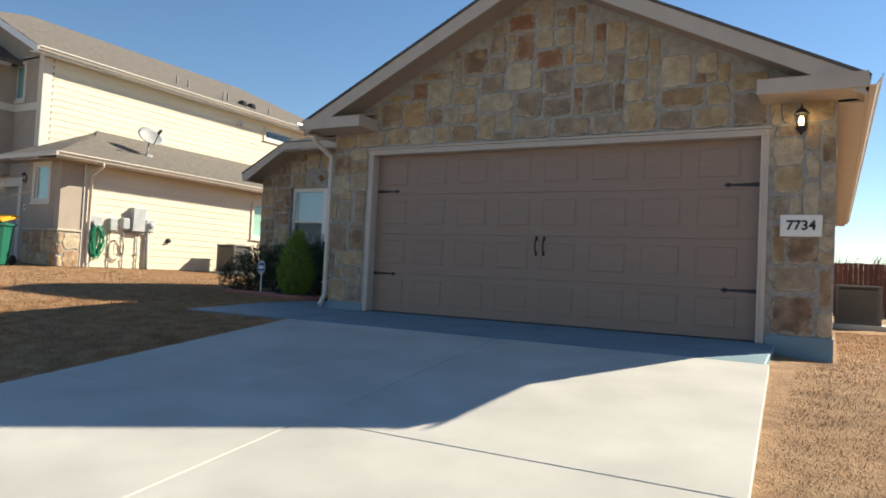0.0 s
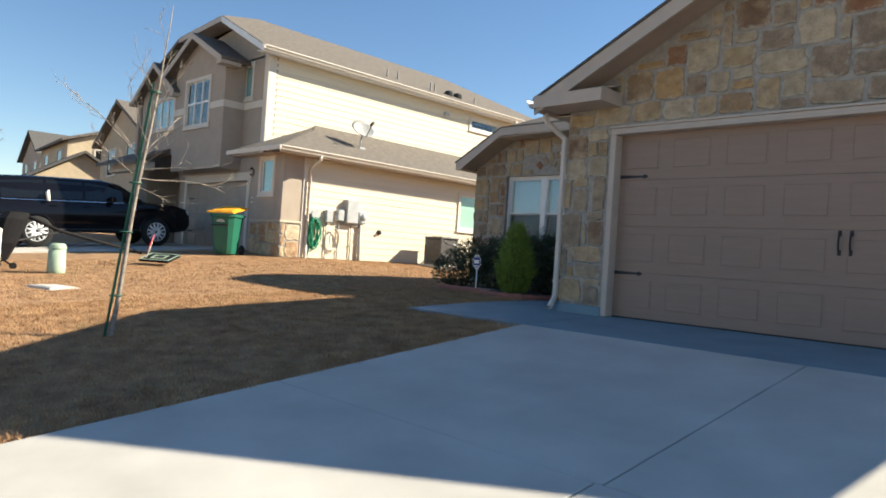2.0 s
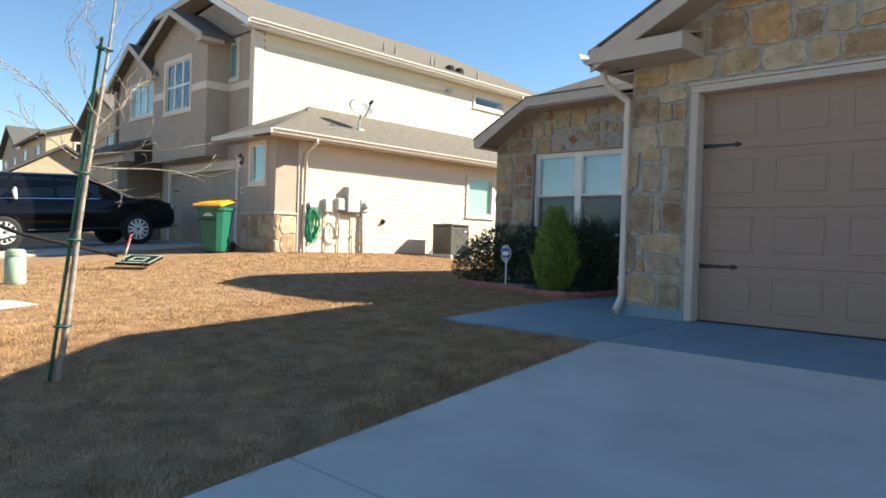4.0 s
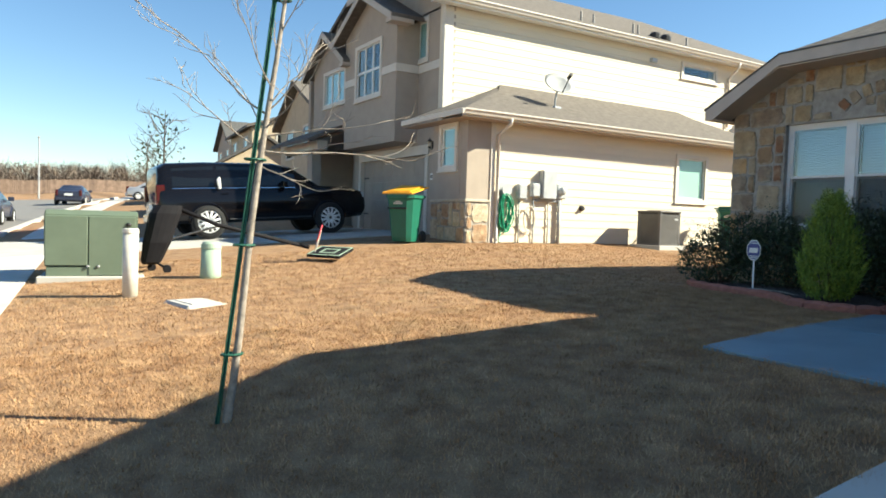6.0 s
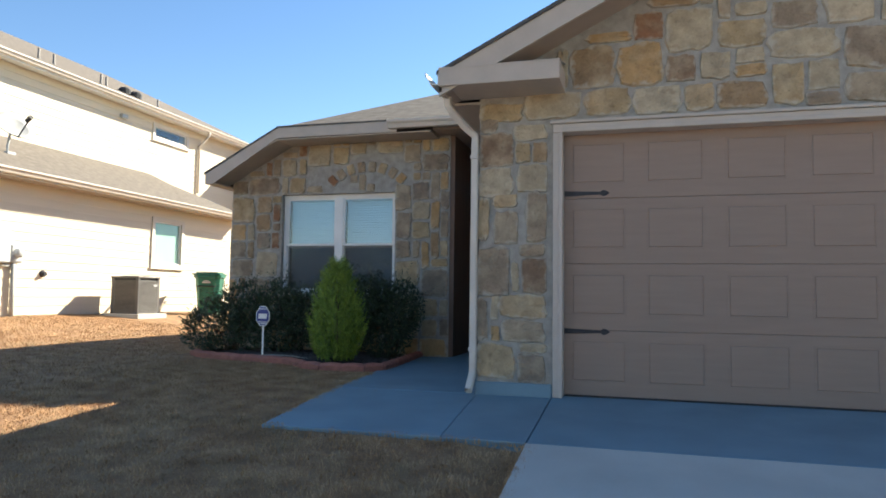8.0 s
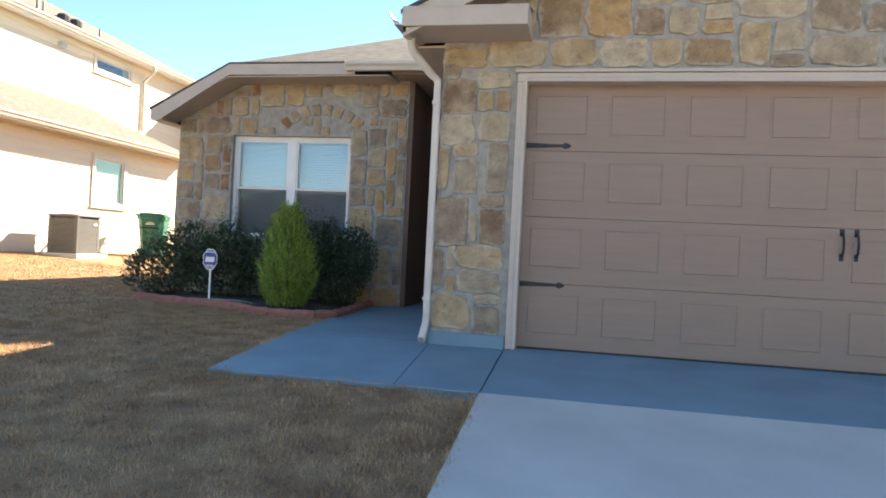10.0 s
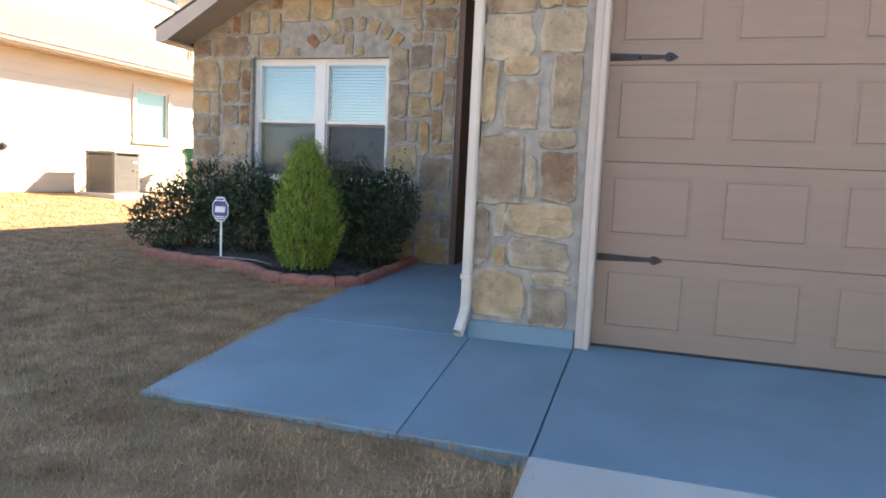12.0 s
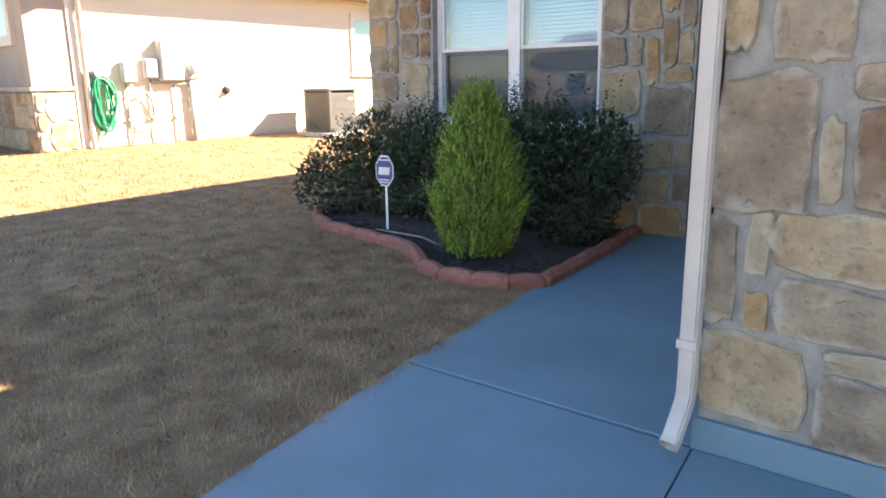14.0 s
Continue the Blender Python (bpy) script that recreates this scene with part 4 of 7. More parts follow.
holed("garage_wall", 'y', NYG, NYG + 0.2, (-18.3, NU), (0.0, 2.6), [GAR], M_STUCCO)
holed("lintel_wall", 'y', NYG, NYG + 0.2, (-18.3, -14.5), (2.6, 2.72), [], M_STUCCO)
USW = (11.2, 12.65, 5.32, 5.63)
holed("upper_side_wall", 'x', NU - 0.25, NU - 0.012, (NYG - 0.08, 16.2), (3.0, 5.95), [USW], M_SIDING)
holed("rear_wall", 'y', 16.0, 16.2, (-21.5, NX), (0.0, 5.9), [], M_STUCCO)
holed("lower_rear_wall", 'y', 11.8, 12.0, (NU, NX - 0.26), (0.0, 2.95), [], M_STUCCO)
holed("far_side_wall", 'x', -21.5, -21.3, (2.6, 16.0), (0.0, 5.9), [], M_STUCCO)

# lap siding boards
def board_mesh(L, h):
    bm = bmesh.new()
    prism(bm, [(0, 0, 0), (0.0165, 0, 0), (0.017, 0, 0.004), (0.006, 0, h), (0, 0, h)], (0, L, 0))
    return put(bm, "board", M_SIDING)


BOARDS = {}


def siding(x, y0, y1, z0, z1, hole, e=0.178):
    z = z0
    while z < z1 - 0.03:
        h = min(e, z1 - z)
        runs = [(y0, y1)]
        if hole and z + h > hole[2] - 0.08 and z < hole[3] + 0.08:
            runs = [(y0, hole[0] - 0.09), (hole[1] + 0.09, y1)]
        for a, b in runs:
            key = (round(b - a, 3), round(h, 3))
            if key not in BOARDS:
                BOARDS[key] = board_mesh(b - a, h + 0.012)
            o = new("board", BOARDS[key])
            o.parent = nh
            o.matrix_parent_inverse = nh.matrix_basis.inverted()
            o.matrix_basis = pose(x - 0.012, a, z)
        z += e


siding(NX, 2.90, 12.0, 0.32, 2.90, LWIN)
siding(NU, NYG + 0.0, 16.2, 3.2, 5.86, USW)
part("foundation", boxed(NX - 0.2, NX + 0.004, 2.84, 12.0, -0.2, 0.31), M_CONC, nh, "pale concrete footing")
part("foundation", boxed(NL - 0.006, NX - 0.02, NY0 - 0.006, NY0 + 0.1, -0.2, 0.30), M_CONC, nh, "pale concrete footing")
for y in (2.83, ):
    part("corner_board", boxed(NX - 0.01, NX + 0.03, 2.82, 2.93, 0.3, 2.9, 0.004), M_BAND, nh)
part("corner_board", boxed(NU - 0.01, NU + 0.03, NYG - 0.10, NYG + 0.13, 3.2, 5.86, 0.004), M_BAND, nh)
part("corner_board", boxed(NU - 0.10, NU + 0.03, NYG - 0.124, NYG - 0.10, 3.2, 5.86, 0.004), M_BAND, nh)
part("lower_soffit", boxed(NX, -10.42, 1.95, 12.2, 2.885, 2.90), M_SOFFIT, nh)

# stone wainscot on the front corner
wains = part("wainscot", boxed(NX - 0.26, NX + 0.02, NY0 - 0.02, 2.80, 0.28, 1.16, 0.004), M_MORTAR, nh, "pale rough stone wainscot")
part("wainscot_front", boxed(NL - 0.01, NX - 0.26, NY0 - 0.02, NY0 + 0.02, 0.28, 1.16, 0.004), M_MORTAR, nh, "pale rough stone wainscot")
part("wainscot_cap", boxed(NX - 0.28, NX + 0.05, NY0 - 0.05, 2.83, 1.165, 1.225, 0.01), M_STONECAP, nh, "cast stone ledge")
part("wainscot_cap", boxed(NL - 0.03, NX - 0.285, NY0 - 0.05, NY0 + 0.02, 1.165, 1.225, 0.01), M_STONECAP, nh, "cast stone ledge")

# windows


def nwindow(axis, c, u0, u1, z0, z1, label, mull=0, shade=True, out=1, grille=0):
    """A trimmed window: outer boards, frame, panes, shade. axis is the wall's normal, out its sign."""
    def bx(a, b, n0, n1, c0, c1, bev=0.0):
        lo, hi = sorted((c + out * n0, c + out * n1))
        return boxed(lo, hi, a, b, c0, c1, bev) if axis == 'x' else boxed(a, b, lo, hi, c0, c1, bev)

    bm = bmesh.new()
    for a, b, cc, d in cells((u0 - 0.10, u1 + 0.10), (z0 - 0.10, z1 + 0.10), [(u0, u1, z0, z1)]):
        lo, hi = sorted((c - 0.0, c + out * 0.035))
        if axis == 'x':
            box(bm, lo, hi, a, b, cc, d)
        else:
            box(bm, a, b, lo, hi, cc, d)
    w = part("window", bm, M_BAND, nh, label)
    part("sill", bx(u0 - 0.13, u1 + 0.13, -0.01, 0.055, z0 - 0.135, z0 - 0.098, 0.005), M_BAND, w)
    us = [u0 + (u1 - u0) * i / (mull + 1) for i in range(mull + 2)]
    for a, b in zip(us, us[1:]):
        zm = (z0 + z1) / 2
        for c0, c1 in ((z0, zm), (zm, z1)) if grille else ((z0, z1),):
            bm = bmesh.new()
            for p, q, r, s in cells((a, b), (c0, c1), [(a + 0.035, b - 0.035, c0 + 0.03, c1 - 0.03)]):
                lo, hi = sorted((c - out * 0.05, c - out * 0.01))
                if axis == 'x':
                    box(bm, lo, hi, p, q, r, s)
                else:
                    box(bm, p, q, lo, hi, r, s)
            part("frame", bm, M_WHITE, w)
            g = part("pane", bx(a + 0.03, b - 0.03, -0.034, -0.03, c0 + 0.026, c1 - 0.026), M_GLASS, w)
            g.visible_shadow = False
    if shade:
        # 1: green shade; otherwise a teal sheet coloured like reflected sky
        part("shade", bx(u0 + 0.01, u1 - 0.01, -0.062, -0.055, z0 + 0.01, z1), M_SHADE if shade == 1 else M_SKYTEAL, w, "pale shade sheet behind the glass")
    else:
        # near-black sheet in place of the room's shade
        part("unlit_room_sheet", bx(u0, u1, -0.6, -0.58, z0, z1), M_DARKIN, w)
    return w


nwindow('x', NX, *LWIN, "white-trimmed side window with a pale green shade", 0, 1)
nwindow('x', NU, *USW, "narrow white-trimmed transom window", 0, 0)
nwindow('y', NY0, *FWIN, "narrow white-trimmed window with a drawn shade", 0, 2, -1)
nwindow('y', NYG, *UWIN, "tall narrow white-trimmed window", 0, 2, -1)

# bay with its gable
BX0, BX1 = -17.62, -14.36
BWIN = (-16.78, -15.28, 4.08, 5.42)
holed("bay_wall", 'y', NYB, NYB + 0.2, (BX0, BX1), (2.78, 5.45), [BWIN], M_STUCCO)
holed("bay_return", 'x', BX1 - 0.2, BX1, (NYB + 0.2, NYG), (2.78, 5.75), [], M_STUCCO)
part("bay_floor", boxed(BX0, BX1, NYB, NYG, 2.72, 2.775), M_STUCCO, nh)
bm = bmesh.new()
prism(bm, [(BX0, NYB - 0.004, 5.45), (BX1, NYB - 0.004, 5.45), (BX1, NYB - 0.004, 5.87), ((BX0 + BX1) / 2, NYB - 0.004, 6.71), (BX0, NYB - 0.004, 5.87)], (0, 0.2, 0))
part("bay_gable", bm, M_STUCCO, nh)
nwindow('y', NYB, *BWIN, "white-trimmed triple window with dark lower sashes", 2, 0, -1, 1)
for args in ((BX0 - 0.02, BX1 + 0.02, NYB - 0.025, NYB), (BX1 + 0.0, NU - 0.1, NYG - 0.025, NYG)):
    if args[0] < -17:
        for a, b in ((BX0, BWIN[0] - 0.1), (BWIN[1] + 0.1, BX1 + 0.025)):
            part("band_board", boxed(a, b, args[2], args[3], 4.48, 4.68, 0.004), M_BAND, nh)
    else:
        part("band_board", boxed(*args, 4.48, 4.68, 0.004), M_BAND, nh)
part("band_board", boxed(BX1, BX1 + 0.025, NYB, NYG - 0.025, 4.48, 4.68, 0.004), M_BAND, nh)
# second bay further along, above the porch
B2X0, B2X1 = -20.45, -17.64
W2 = (-19.45, -17.88, 4.22, 5.14)
holed("second_bay_wall", 'y', NYB + 0.1, NYB + 0.3, (B2X0, B2X1), (3.3, 5.4), [W2], M_STUCCO)
bm = bmesh.new()
prism(bm, [(B2X0, NYB + 0.1, 5.4), (B2X1, NYB + 0.1, 5.4), ((B2X0 + B2X1) / 2, NYB + 0.1, 6.28)], (0, 0.2, 0))
part("second_bay_gable", bm, M_STUCCO, nh)
nwindow('y', NYB + 0.1, *W2, "white-trimmed triple window with pale shades", 2, 2, -1, 0)
holed("porch_back_wall", 'y', 4.2, 4.35, (-21.3, -17.4), (0.0, 3.3), [(-20.0, -19.3, 0.9, 2.3), (-18.55, -17.7, 0.32, 2.42)], M_STUCCO)
nwindow('y', 4.2, -20.0, -19.3, 0.9, 2.3, "narrow white-trimmed porch window", 0, 2, -1)
holed("porch_side_wall", 'x', -17.5, -17.32, (NYG + 0.2, 4.2), (0.0, 3.0), [], M_STUCCO)
dn = part("front_door", boxed(-18.53, -17.72, 4.23, 4.27, 0.33, 2.40, 0.005), M_BROWN, nh, "dark panelled front door")
part("door_handle", boxed(-17.85, -17.81, 4.19, 4.23, 1.25, 1.4, 0.005), M_CHROME, dn)
part("wreath", (lambda b: [tube(b, [(-18.12 + 0.2 * math.cos(a), 4.2, 1.85 + 0.2 * math.sin(a)) for a in [i * math.pi / 8 for i in range(17)]], 0.05, 8), b][1])(bmesh.new()), M_LEAF, dn, "leafy door wreath")
part("porch_column", boxed(-19.05, -18.75, NYB - 0.55, NYB - 0.25, 0.0, 2.75, 0.01), M_STUCCO, nh)
part("porch_column_base", boxed(-19.12, -18.68, NYB - 0.62, NYB - 0.18, 0.0, 1.1, 0.01), M_STONECAP, nh)
part("porch_beam", boxed(-21.4, -18.3, NYB - 0.56, NYB - 0.24, 2.75, 3.02, 0.006), M_BAND, nh)
bm = bmesh.new()
prism(bm, [(-21.6, NYB - 0.95, 3.02), (-18.0, NYB - 0.95, 3.02), (-18.0, NYB + 0.1, 3.50), (-21.6, NYB + 0.1, 3.50)], (0, 0, -0.1))
part("porch_roof", bm, M_SHINGLE, nh, "brown shingle porch roof")

# garage door of the neighbour
ngd = part("garage_door", boxed(GAR[0], GAR[1], NYG + 0.1, NYG + 0.15, 0.32, GAR[3]), M_STUCCO, nh, "taupe sectional garage door")
for i in range(4):
    for k in range(6):
        part("panel", boxed(GAR[0] + 0.1 + k * 0.635, GAR[0] + 0.6 + k * 0.635, NYG + 0.09, NYG + 0.105, 0.42 + i * 0.5, 0.78 + i * 0.5, 0.008), M_STUCCO, ngd)
for z in (0.86, 1.9):
    part("strap_hinge", boxed(GAR[0] + 0.02, GAR[0] + 0.35, NYG + 0.08, NYG + 0.092, z, z + 0.04, 0.003), M_IRON, ngd, "black strap hinge")
bm = bmesh.new()
box(bm, GAR[0] - 0.16, GAR[1] + 0.16, NYG - 0.03, NYG + 0.0, GAR[3], GAR[3] + 0.24, 0.004)
box(bm, GAR[0] - 0.14, GAR[0] + 0.004, NYG - 0.03, NYG + 0.1, 0.3, GAR[3], 0.004)
box(bm, GAR[1] - 0.004, GAR[1] + 0.14, NYG - 0.03, NYG + 0.1, 0.3, GAR[3], 0.004)
part("garage_casing", bm, M_BAND, nh)
lantern((-13.47, NYG - 0.005, 2.66), (0, -1), "black wall lantern beside the neighbouring garage", False)
npl = thing("house_number_plaque", (-13.45, NYG, 1.83), "small white number plaque beside the neighbouring garage", "house number")
part("plate", boxed(-13.57, -13.33, NYG - 0.03, NYG - 0.005, 1.75, 1.91, 0.005), M_PLAQUE, npl)
for i in range(4):
    part("figure_bar", boxed(-13.54 + i * 0.05, -13.51 + i * 0.05, NYG - 0.034, NYG - 0.029, 1.79, 1.87), M_INK, npl)

# roofs of the neighbour
bm = bmesh.new()
ze, zt = 3.02, 4.02
prism(bm, [(-10.40, 1.83, ze), (-10.40, 12.3, ze), (-11.9, 11.0, 3.72), (NU + 0.0, 11.0, 4.22 - 0.02), (NU + 0.0, 4.5, 4.20), (-12.2, 3.95, 3.87)], (0, 0, -0.10))
prism(bm, [(-13.05, 1.83, ze), (-10.40, 1.83, ze), (-12.2, 3.95, 3.87), (NU, 4.5, 4.15), (NU, NYG, 3.5), (-13.05, NYG, 3.5)], (0, 0, -0.10))
prism(bm, [(-10.40, 12.3, ze), (NU, 12.3, ze), (NU, 11.0, 4.15), (-11.9, 11.0, 3.72)], (0, 0, -0.10))
part("lower_roof", bm, M_SHINGLE, nh, "brown shingle lean-to roof")
bm = bmesh.new()
box(bm, -10.398, -10.38, 1.80, 12.28, 2.87, 3.0, 0.003)
box(bm, -13.05, -10.40, 1.80, 1.826, 2.92, 3.03, 0.003)
part("lower_fascia", bm, M_BAND, nh)
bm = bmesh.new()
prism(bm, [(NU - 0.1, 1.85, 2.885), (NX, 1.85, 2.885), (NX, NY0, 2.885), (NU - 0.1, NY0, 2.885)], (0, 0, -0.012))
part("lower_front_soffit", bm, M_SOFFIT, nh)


def ngutter(p0, p1, o):
    p0, p1, o = Vector(p0), Vector(p1), Vector(o)
    up = Vector((0, 0, 1))
    bm = bmesh.new()
    prism(bm, [p0 + o * a + up * b for a, b in ((0, 0), (0, -0.11), (0.07, -0.11), (0.09, -0.06), (0.12, -0.03), (0.12, 0.0), (0.105, 0), (0.10, -0.03), (0.06, -0.1), (0.01, -0.1), (0.01, 0))], p1 - p0)
    part("gutter", bm, M_GUTTER, nh)


ngutter((-10.38, 1.80, 3.02), (-10.38, 12.3, 3.02), (1, 0, 0))


def npipe(pts, r=0.04, m=None):
    part("downspout", tube(bmesh.new(), pts, r, 8), m or M_GUTTER, nh, soft=True)


npipe([(-10.33, 2.98, 2.92), (-10.34, 2.98, 2.82), (-10.76, 2.98, 2.62), (-10.76, 2.98, 0.25), (-10.66, 2.98, 0.18)])
# main roof, ridge front to back
AX, AZ = -16.6, 8.05
ue = 6.02
bm = bmesh.new()
SLN = (AZ - ue) / (AX - (NU + 0.36)) * -1
prism(bm, [(NU + 0.36, 2.45, ue), (NU + 0.36, 16.6, ue), (AX, 13.2, AZ), (AX, 2.45 + 2.0, AZ), (-15.15, 2.45, ue + (NU + 0.36 + 15.15) * SLN)], (0, 0, -0.12))
prism(bm, [(AX, 4.45, AZ), (AX, 13.2, AZ), (-21.9, 16.6, ue - 0.6), (-21.9, 2.45, ue - 0.6), (-18.0, 2.45, 7.15)], (0, 0, -0.12))
prism(bm, [(-15.15, 2.45, ue + (NU + 0.36 + 15.15) * SLN), (AX, 4.45, AZ), (-18.0, 2.45, 7.15)], (0, 0, -0.12))
prism(bm, [(NU + 0.36, 16.6, ue), (-21.9, 16.6, ue - 0.6), (AX, 13.2, AZ)], (0, 0, -0.12))
part("main_roof", bm, M_SHINGLE, nh, "brown shingle main roof")
bm = bmesh.new()
zf = ue + (NU + 0.36 + 15.15) * SLN - 0.125
prism(bm, [(NU + 0.36, 2.46, ue - 0.125), (-15.15, 2.46, zf), (-15.15, NYG - 0.01, zf), (NU + 0.36, NYG - 0.01, ue - 0.125)], (0, 0, -0.012))
prism(bm, [(-15.15, 2.46, zf), (-18.0, 2.46, 7.02), (-18.0, NYG + 0.1, 7.02), (-15.15, NYG + 0.1, zf)], (0, 0, -0.012))
prism(bm, [(-15.15, 2.43, zf + 0.1), (-18.0, 2.43, 7.13), (-18.0, 2.43, 6.96), (-15.15, 2.43, zf - 0.06)], (0, 0.02, 0))
part("main_front_soffit", bm, M_FASCIA, nh, "taupe boxed front eave")
bm = bmesh.new()
box(bm, NU + 0.34, NU + 0.36, 2.45, 16.6, 5.84, 6.0, 0.003)
prism(bm, [(NU + 0.36, 2.43, ue - 0.02), (-15.15, 2.43, ue + 2.56 * SLN - 0.02), (-15.15, 2.43, ue + 2.56 * SLN - 0.2), (NU + 0.36, 2.43, ue - 0.2)], (0, 0.02, 0))
prism(bm, [(NU + 0.36, 2.45, 5.86), (NU - 0.01, 2.45, 5.90), (NU - 0.01, 16.5, 5.90), (NU + 0.34, 16.5, 5.86)], (0, 0, -0.012))
part("main_fascia", bm, M_WHITE, nh, "white painted eave fascia")
ngutter((NU + 0.36, 2.45, 6.0), (NU + 0.36, 16.6, 6.0), (1, 0, 0))
bm = bmesh.new()
prism(bm, [(NU, NYG, 5.9), (-17.9, NYG, 5.9), (-17.9, NYG, 6.75), (-15.15, NYG, 5.95 + 2.2 * SLN), (NU, NYG, 5.96)], (0, 0.2, 0))
part("upper_gable", bm, M_STUCCO, nh)
npipe([(NU + 0.42, 13.25, 5.9), (NU + 0.40, 13.25, 5.75), (NU + 0.05, 13.25, 5.45), (NU + 0.05, 13.25, 3.95)])


def gable_roof(x0, x1, ze, za, y0, y1, name):
    xm = (x0 + x1) / 2
    bm = bmesh.new()
    prism(bm, [(x0 - 0.3, y0, ze - 0.3 * (za - ze) / (xm - x0)), (xm, y0, za), (xm, y1, za), (x0 - 0.3, y1, ze - 0.3 * (za - ze) / (xm - x0))], (0, 0, -0.10))
    prism(bm, [(xm, y0, za), (x1 + 0.3, y0, ze - 0.3 * (za - ze) / (xm - x0)), (x1 + 0.3, y1, ze - 0.3 * (za - ze) / (xm - x0)), (xm, y1, za)], (0, 0, -0.10))
    r = part(name, bm, M_SHINGLE, nh, "brown shingle gable roof")
    bm = bmesh.new()
    for xa, xb in ((x0 - 0.3, xm), (x1 + 0.3, xm)):
        za2 = ze - 0.3 * (za - ze) / (xm - x0)
        prism(bm, [(xa, y0 - 0.025, za2 - 0.012), (xb, y0 - 0.025, za - 0.012), (xb, y0 - 0.025, za - 0.19), (xa, y0 - 0.025, za2 - 0.19)], (0, 0.024, 0))
    part("rake_board", bm, M_FASCIA, r)
    # boxed eave return
    za2 = ze - 0.3 * (za - ze) / (xm - x0)
    part("eave_return", boxed(x1 - 0.02, x1 + 0.32, y0 + 0.0, y0 + 0.62, za2 - 0.2, za2 - 0.10, 0.004), M_FASCIA, r)


gable_roof(BX0, BX1, 5.98, 6.82, NYB - 0.32, 5.0, "bay_roof")
gable_roof(B2X0, B2X1, 5.5, 6.42, NYB - 0.2, 5.0, "second_bay_roof")
# vents on the roof
def on_roof(y, up):
    x = NU + 0.36 - up
    return x, y, ue + up * SLN


for y, up, h, r in ((7.4, 0.7, 0.30, 0.03), (7.9, 0.75, 0.30, 0.03), (9.2, 0.5, 0.32, 0.03), (9.5, 0.6, 0.30, 0.03), (11.4, 0.45, 0.28, 0.03)):
    x, y, z = on_roof(y, up)
    vt = part("roof_vent_pipe", lathe(bmesh.new(), (x, y, z - 0.06), [(r * 2.2, 0), (r * 1.3, 0.08), (r, 0.1), (r, h)], 10), M_LEADGREY, nh, soft=True)
for y in (10.3, 10.75):
    x, y, z = on_roof(y, 0.7)
    part("roof_vent_box", lathe(bmesh.new(), (x, y, z - 0.05), [(0.16, 0), (0.17, 0.12), (0.12, 0.18), (0.05, 0.19)], 10), M_BLACKP, nh)
part("dryer_vent", boxed(NU, NU + 0.12, 9.75, 9.98, 5.50, 5.62, 0.02), M_GREYMETAL, nh, "pale vent hood")

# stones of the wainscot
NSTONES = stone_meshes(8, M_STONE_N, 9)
_r = random.Random(4)
for a, b, c, d in rubble(NY0, 2.80, 0.30, 1.15, _r, 0.15):
    set_stone(wains, a, b, c, d, _r, NSTONES, xface=NX + 0.02)
wf = [o for o in nh.children if o.name.startswith("wainscot_front")][0]
for a, b, c, d in rubble(NL, NX, 0.30, 1.15, _r, 0.16):
    set_stone(wf, a, b, c, d, _r, NSTONES, NY0 - 0.02)

# satellite dish on the lean-to roof
dz0 = 3.02 + (11.5 - 10.40) * 0.47
dish = thing("satellite_dish", (-11.5, 5.1, dz0), "pale grey satellite dish on the shingle lean-to roof", "satellite dish")
part("mast", tube(bmesh.new(), [(-11.5, 5.1, dz0 - 0.05), (-11.5, 5.1, dz0 + 0.15), (-11.46, 5.12, dz0 + 0.42)], 0.025, 8), M_GREYMETAL, dish, soft=True)
part("foot", boxed(-11.62, -11.38, 5.0, 5.2, dz0 - 0.06, dz0 + 0.0, 0.01), M_GREYMETAL, dish)
bm = bmesh.new()
dd = Matrix.Translation((-11.42, 5.1, dz0 + 0.48)) @ look((0, 0, 0), (-0.74, 0.16, -0.56)).to_3x3().to_4x4()
prof = [(0.02, 0.0), (0.15, 0.012), (0.28, 0.045), (0.38, 0.09), (0.385, 0.10), (0.28, 0.056), (0.15, 0.022), (0.02, 0.012)]
lathe(bm, (0, 0, 0), prof, 24, 0.85)
bmesh.ops.transform(bm, matrix=dd, verts=bm.verts)
part("reflector", bm, M_PIPE, dish, soft=True)
p0 = dd @ Vector((0, -0.3, 0.06))
part("feed_arm", tube(bmesh.new(), [dd @ Vector((0, -0.05, -0.03)), p0, dd @ Vector((0, -0.25, 0.55))], 0.014, 6), M_BLACKP, dish)
part("feed_horn", tube(bmesh.new(), [dd @ Vector((0, -0.25, 0.60)), dd @ Vector((0, -0.22, 0.45))], 0.045, 8), M_BLACKP, dish)

# meters, boxes and pipes on the side wall
def wall_box(name, y0, y1, z0, z1, d, label, lid=True):
    t = thing(name, (NX, (y0 + y1) / 2, z0), label, name.replace("_", " "))
    part("body", boxed(NX + 0.002, NX + d, y0, y1, z0, z1, 0.012), M_GREYMETAL, t)
    if lid:
        part("cover", boxed(NX + d, NX + d + 0.012, y0 + 0.015, y1 - 0.015, z0 + 0.02, z1 - 0.02, 0.004), M_GREYMETAL, t)
    return t


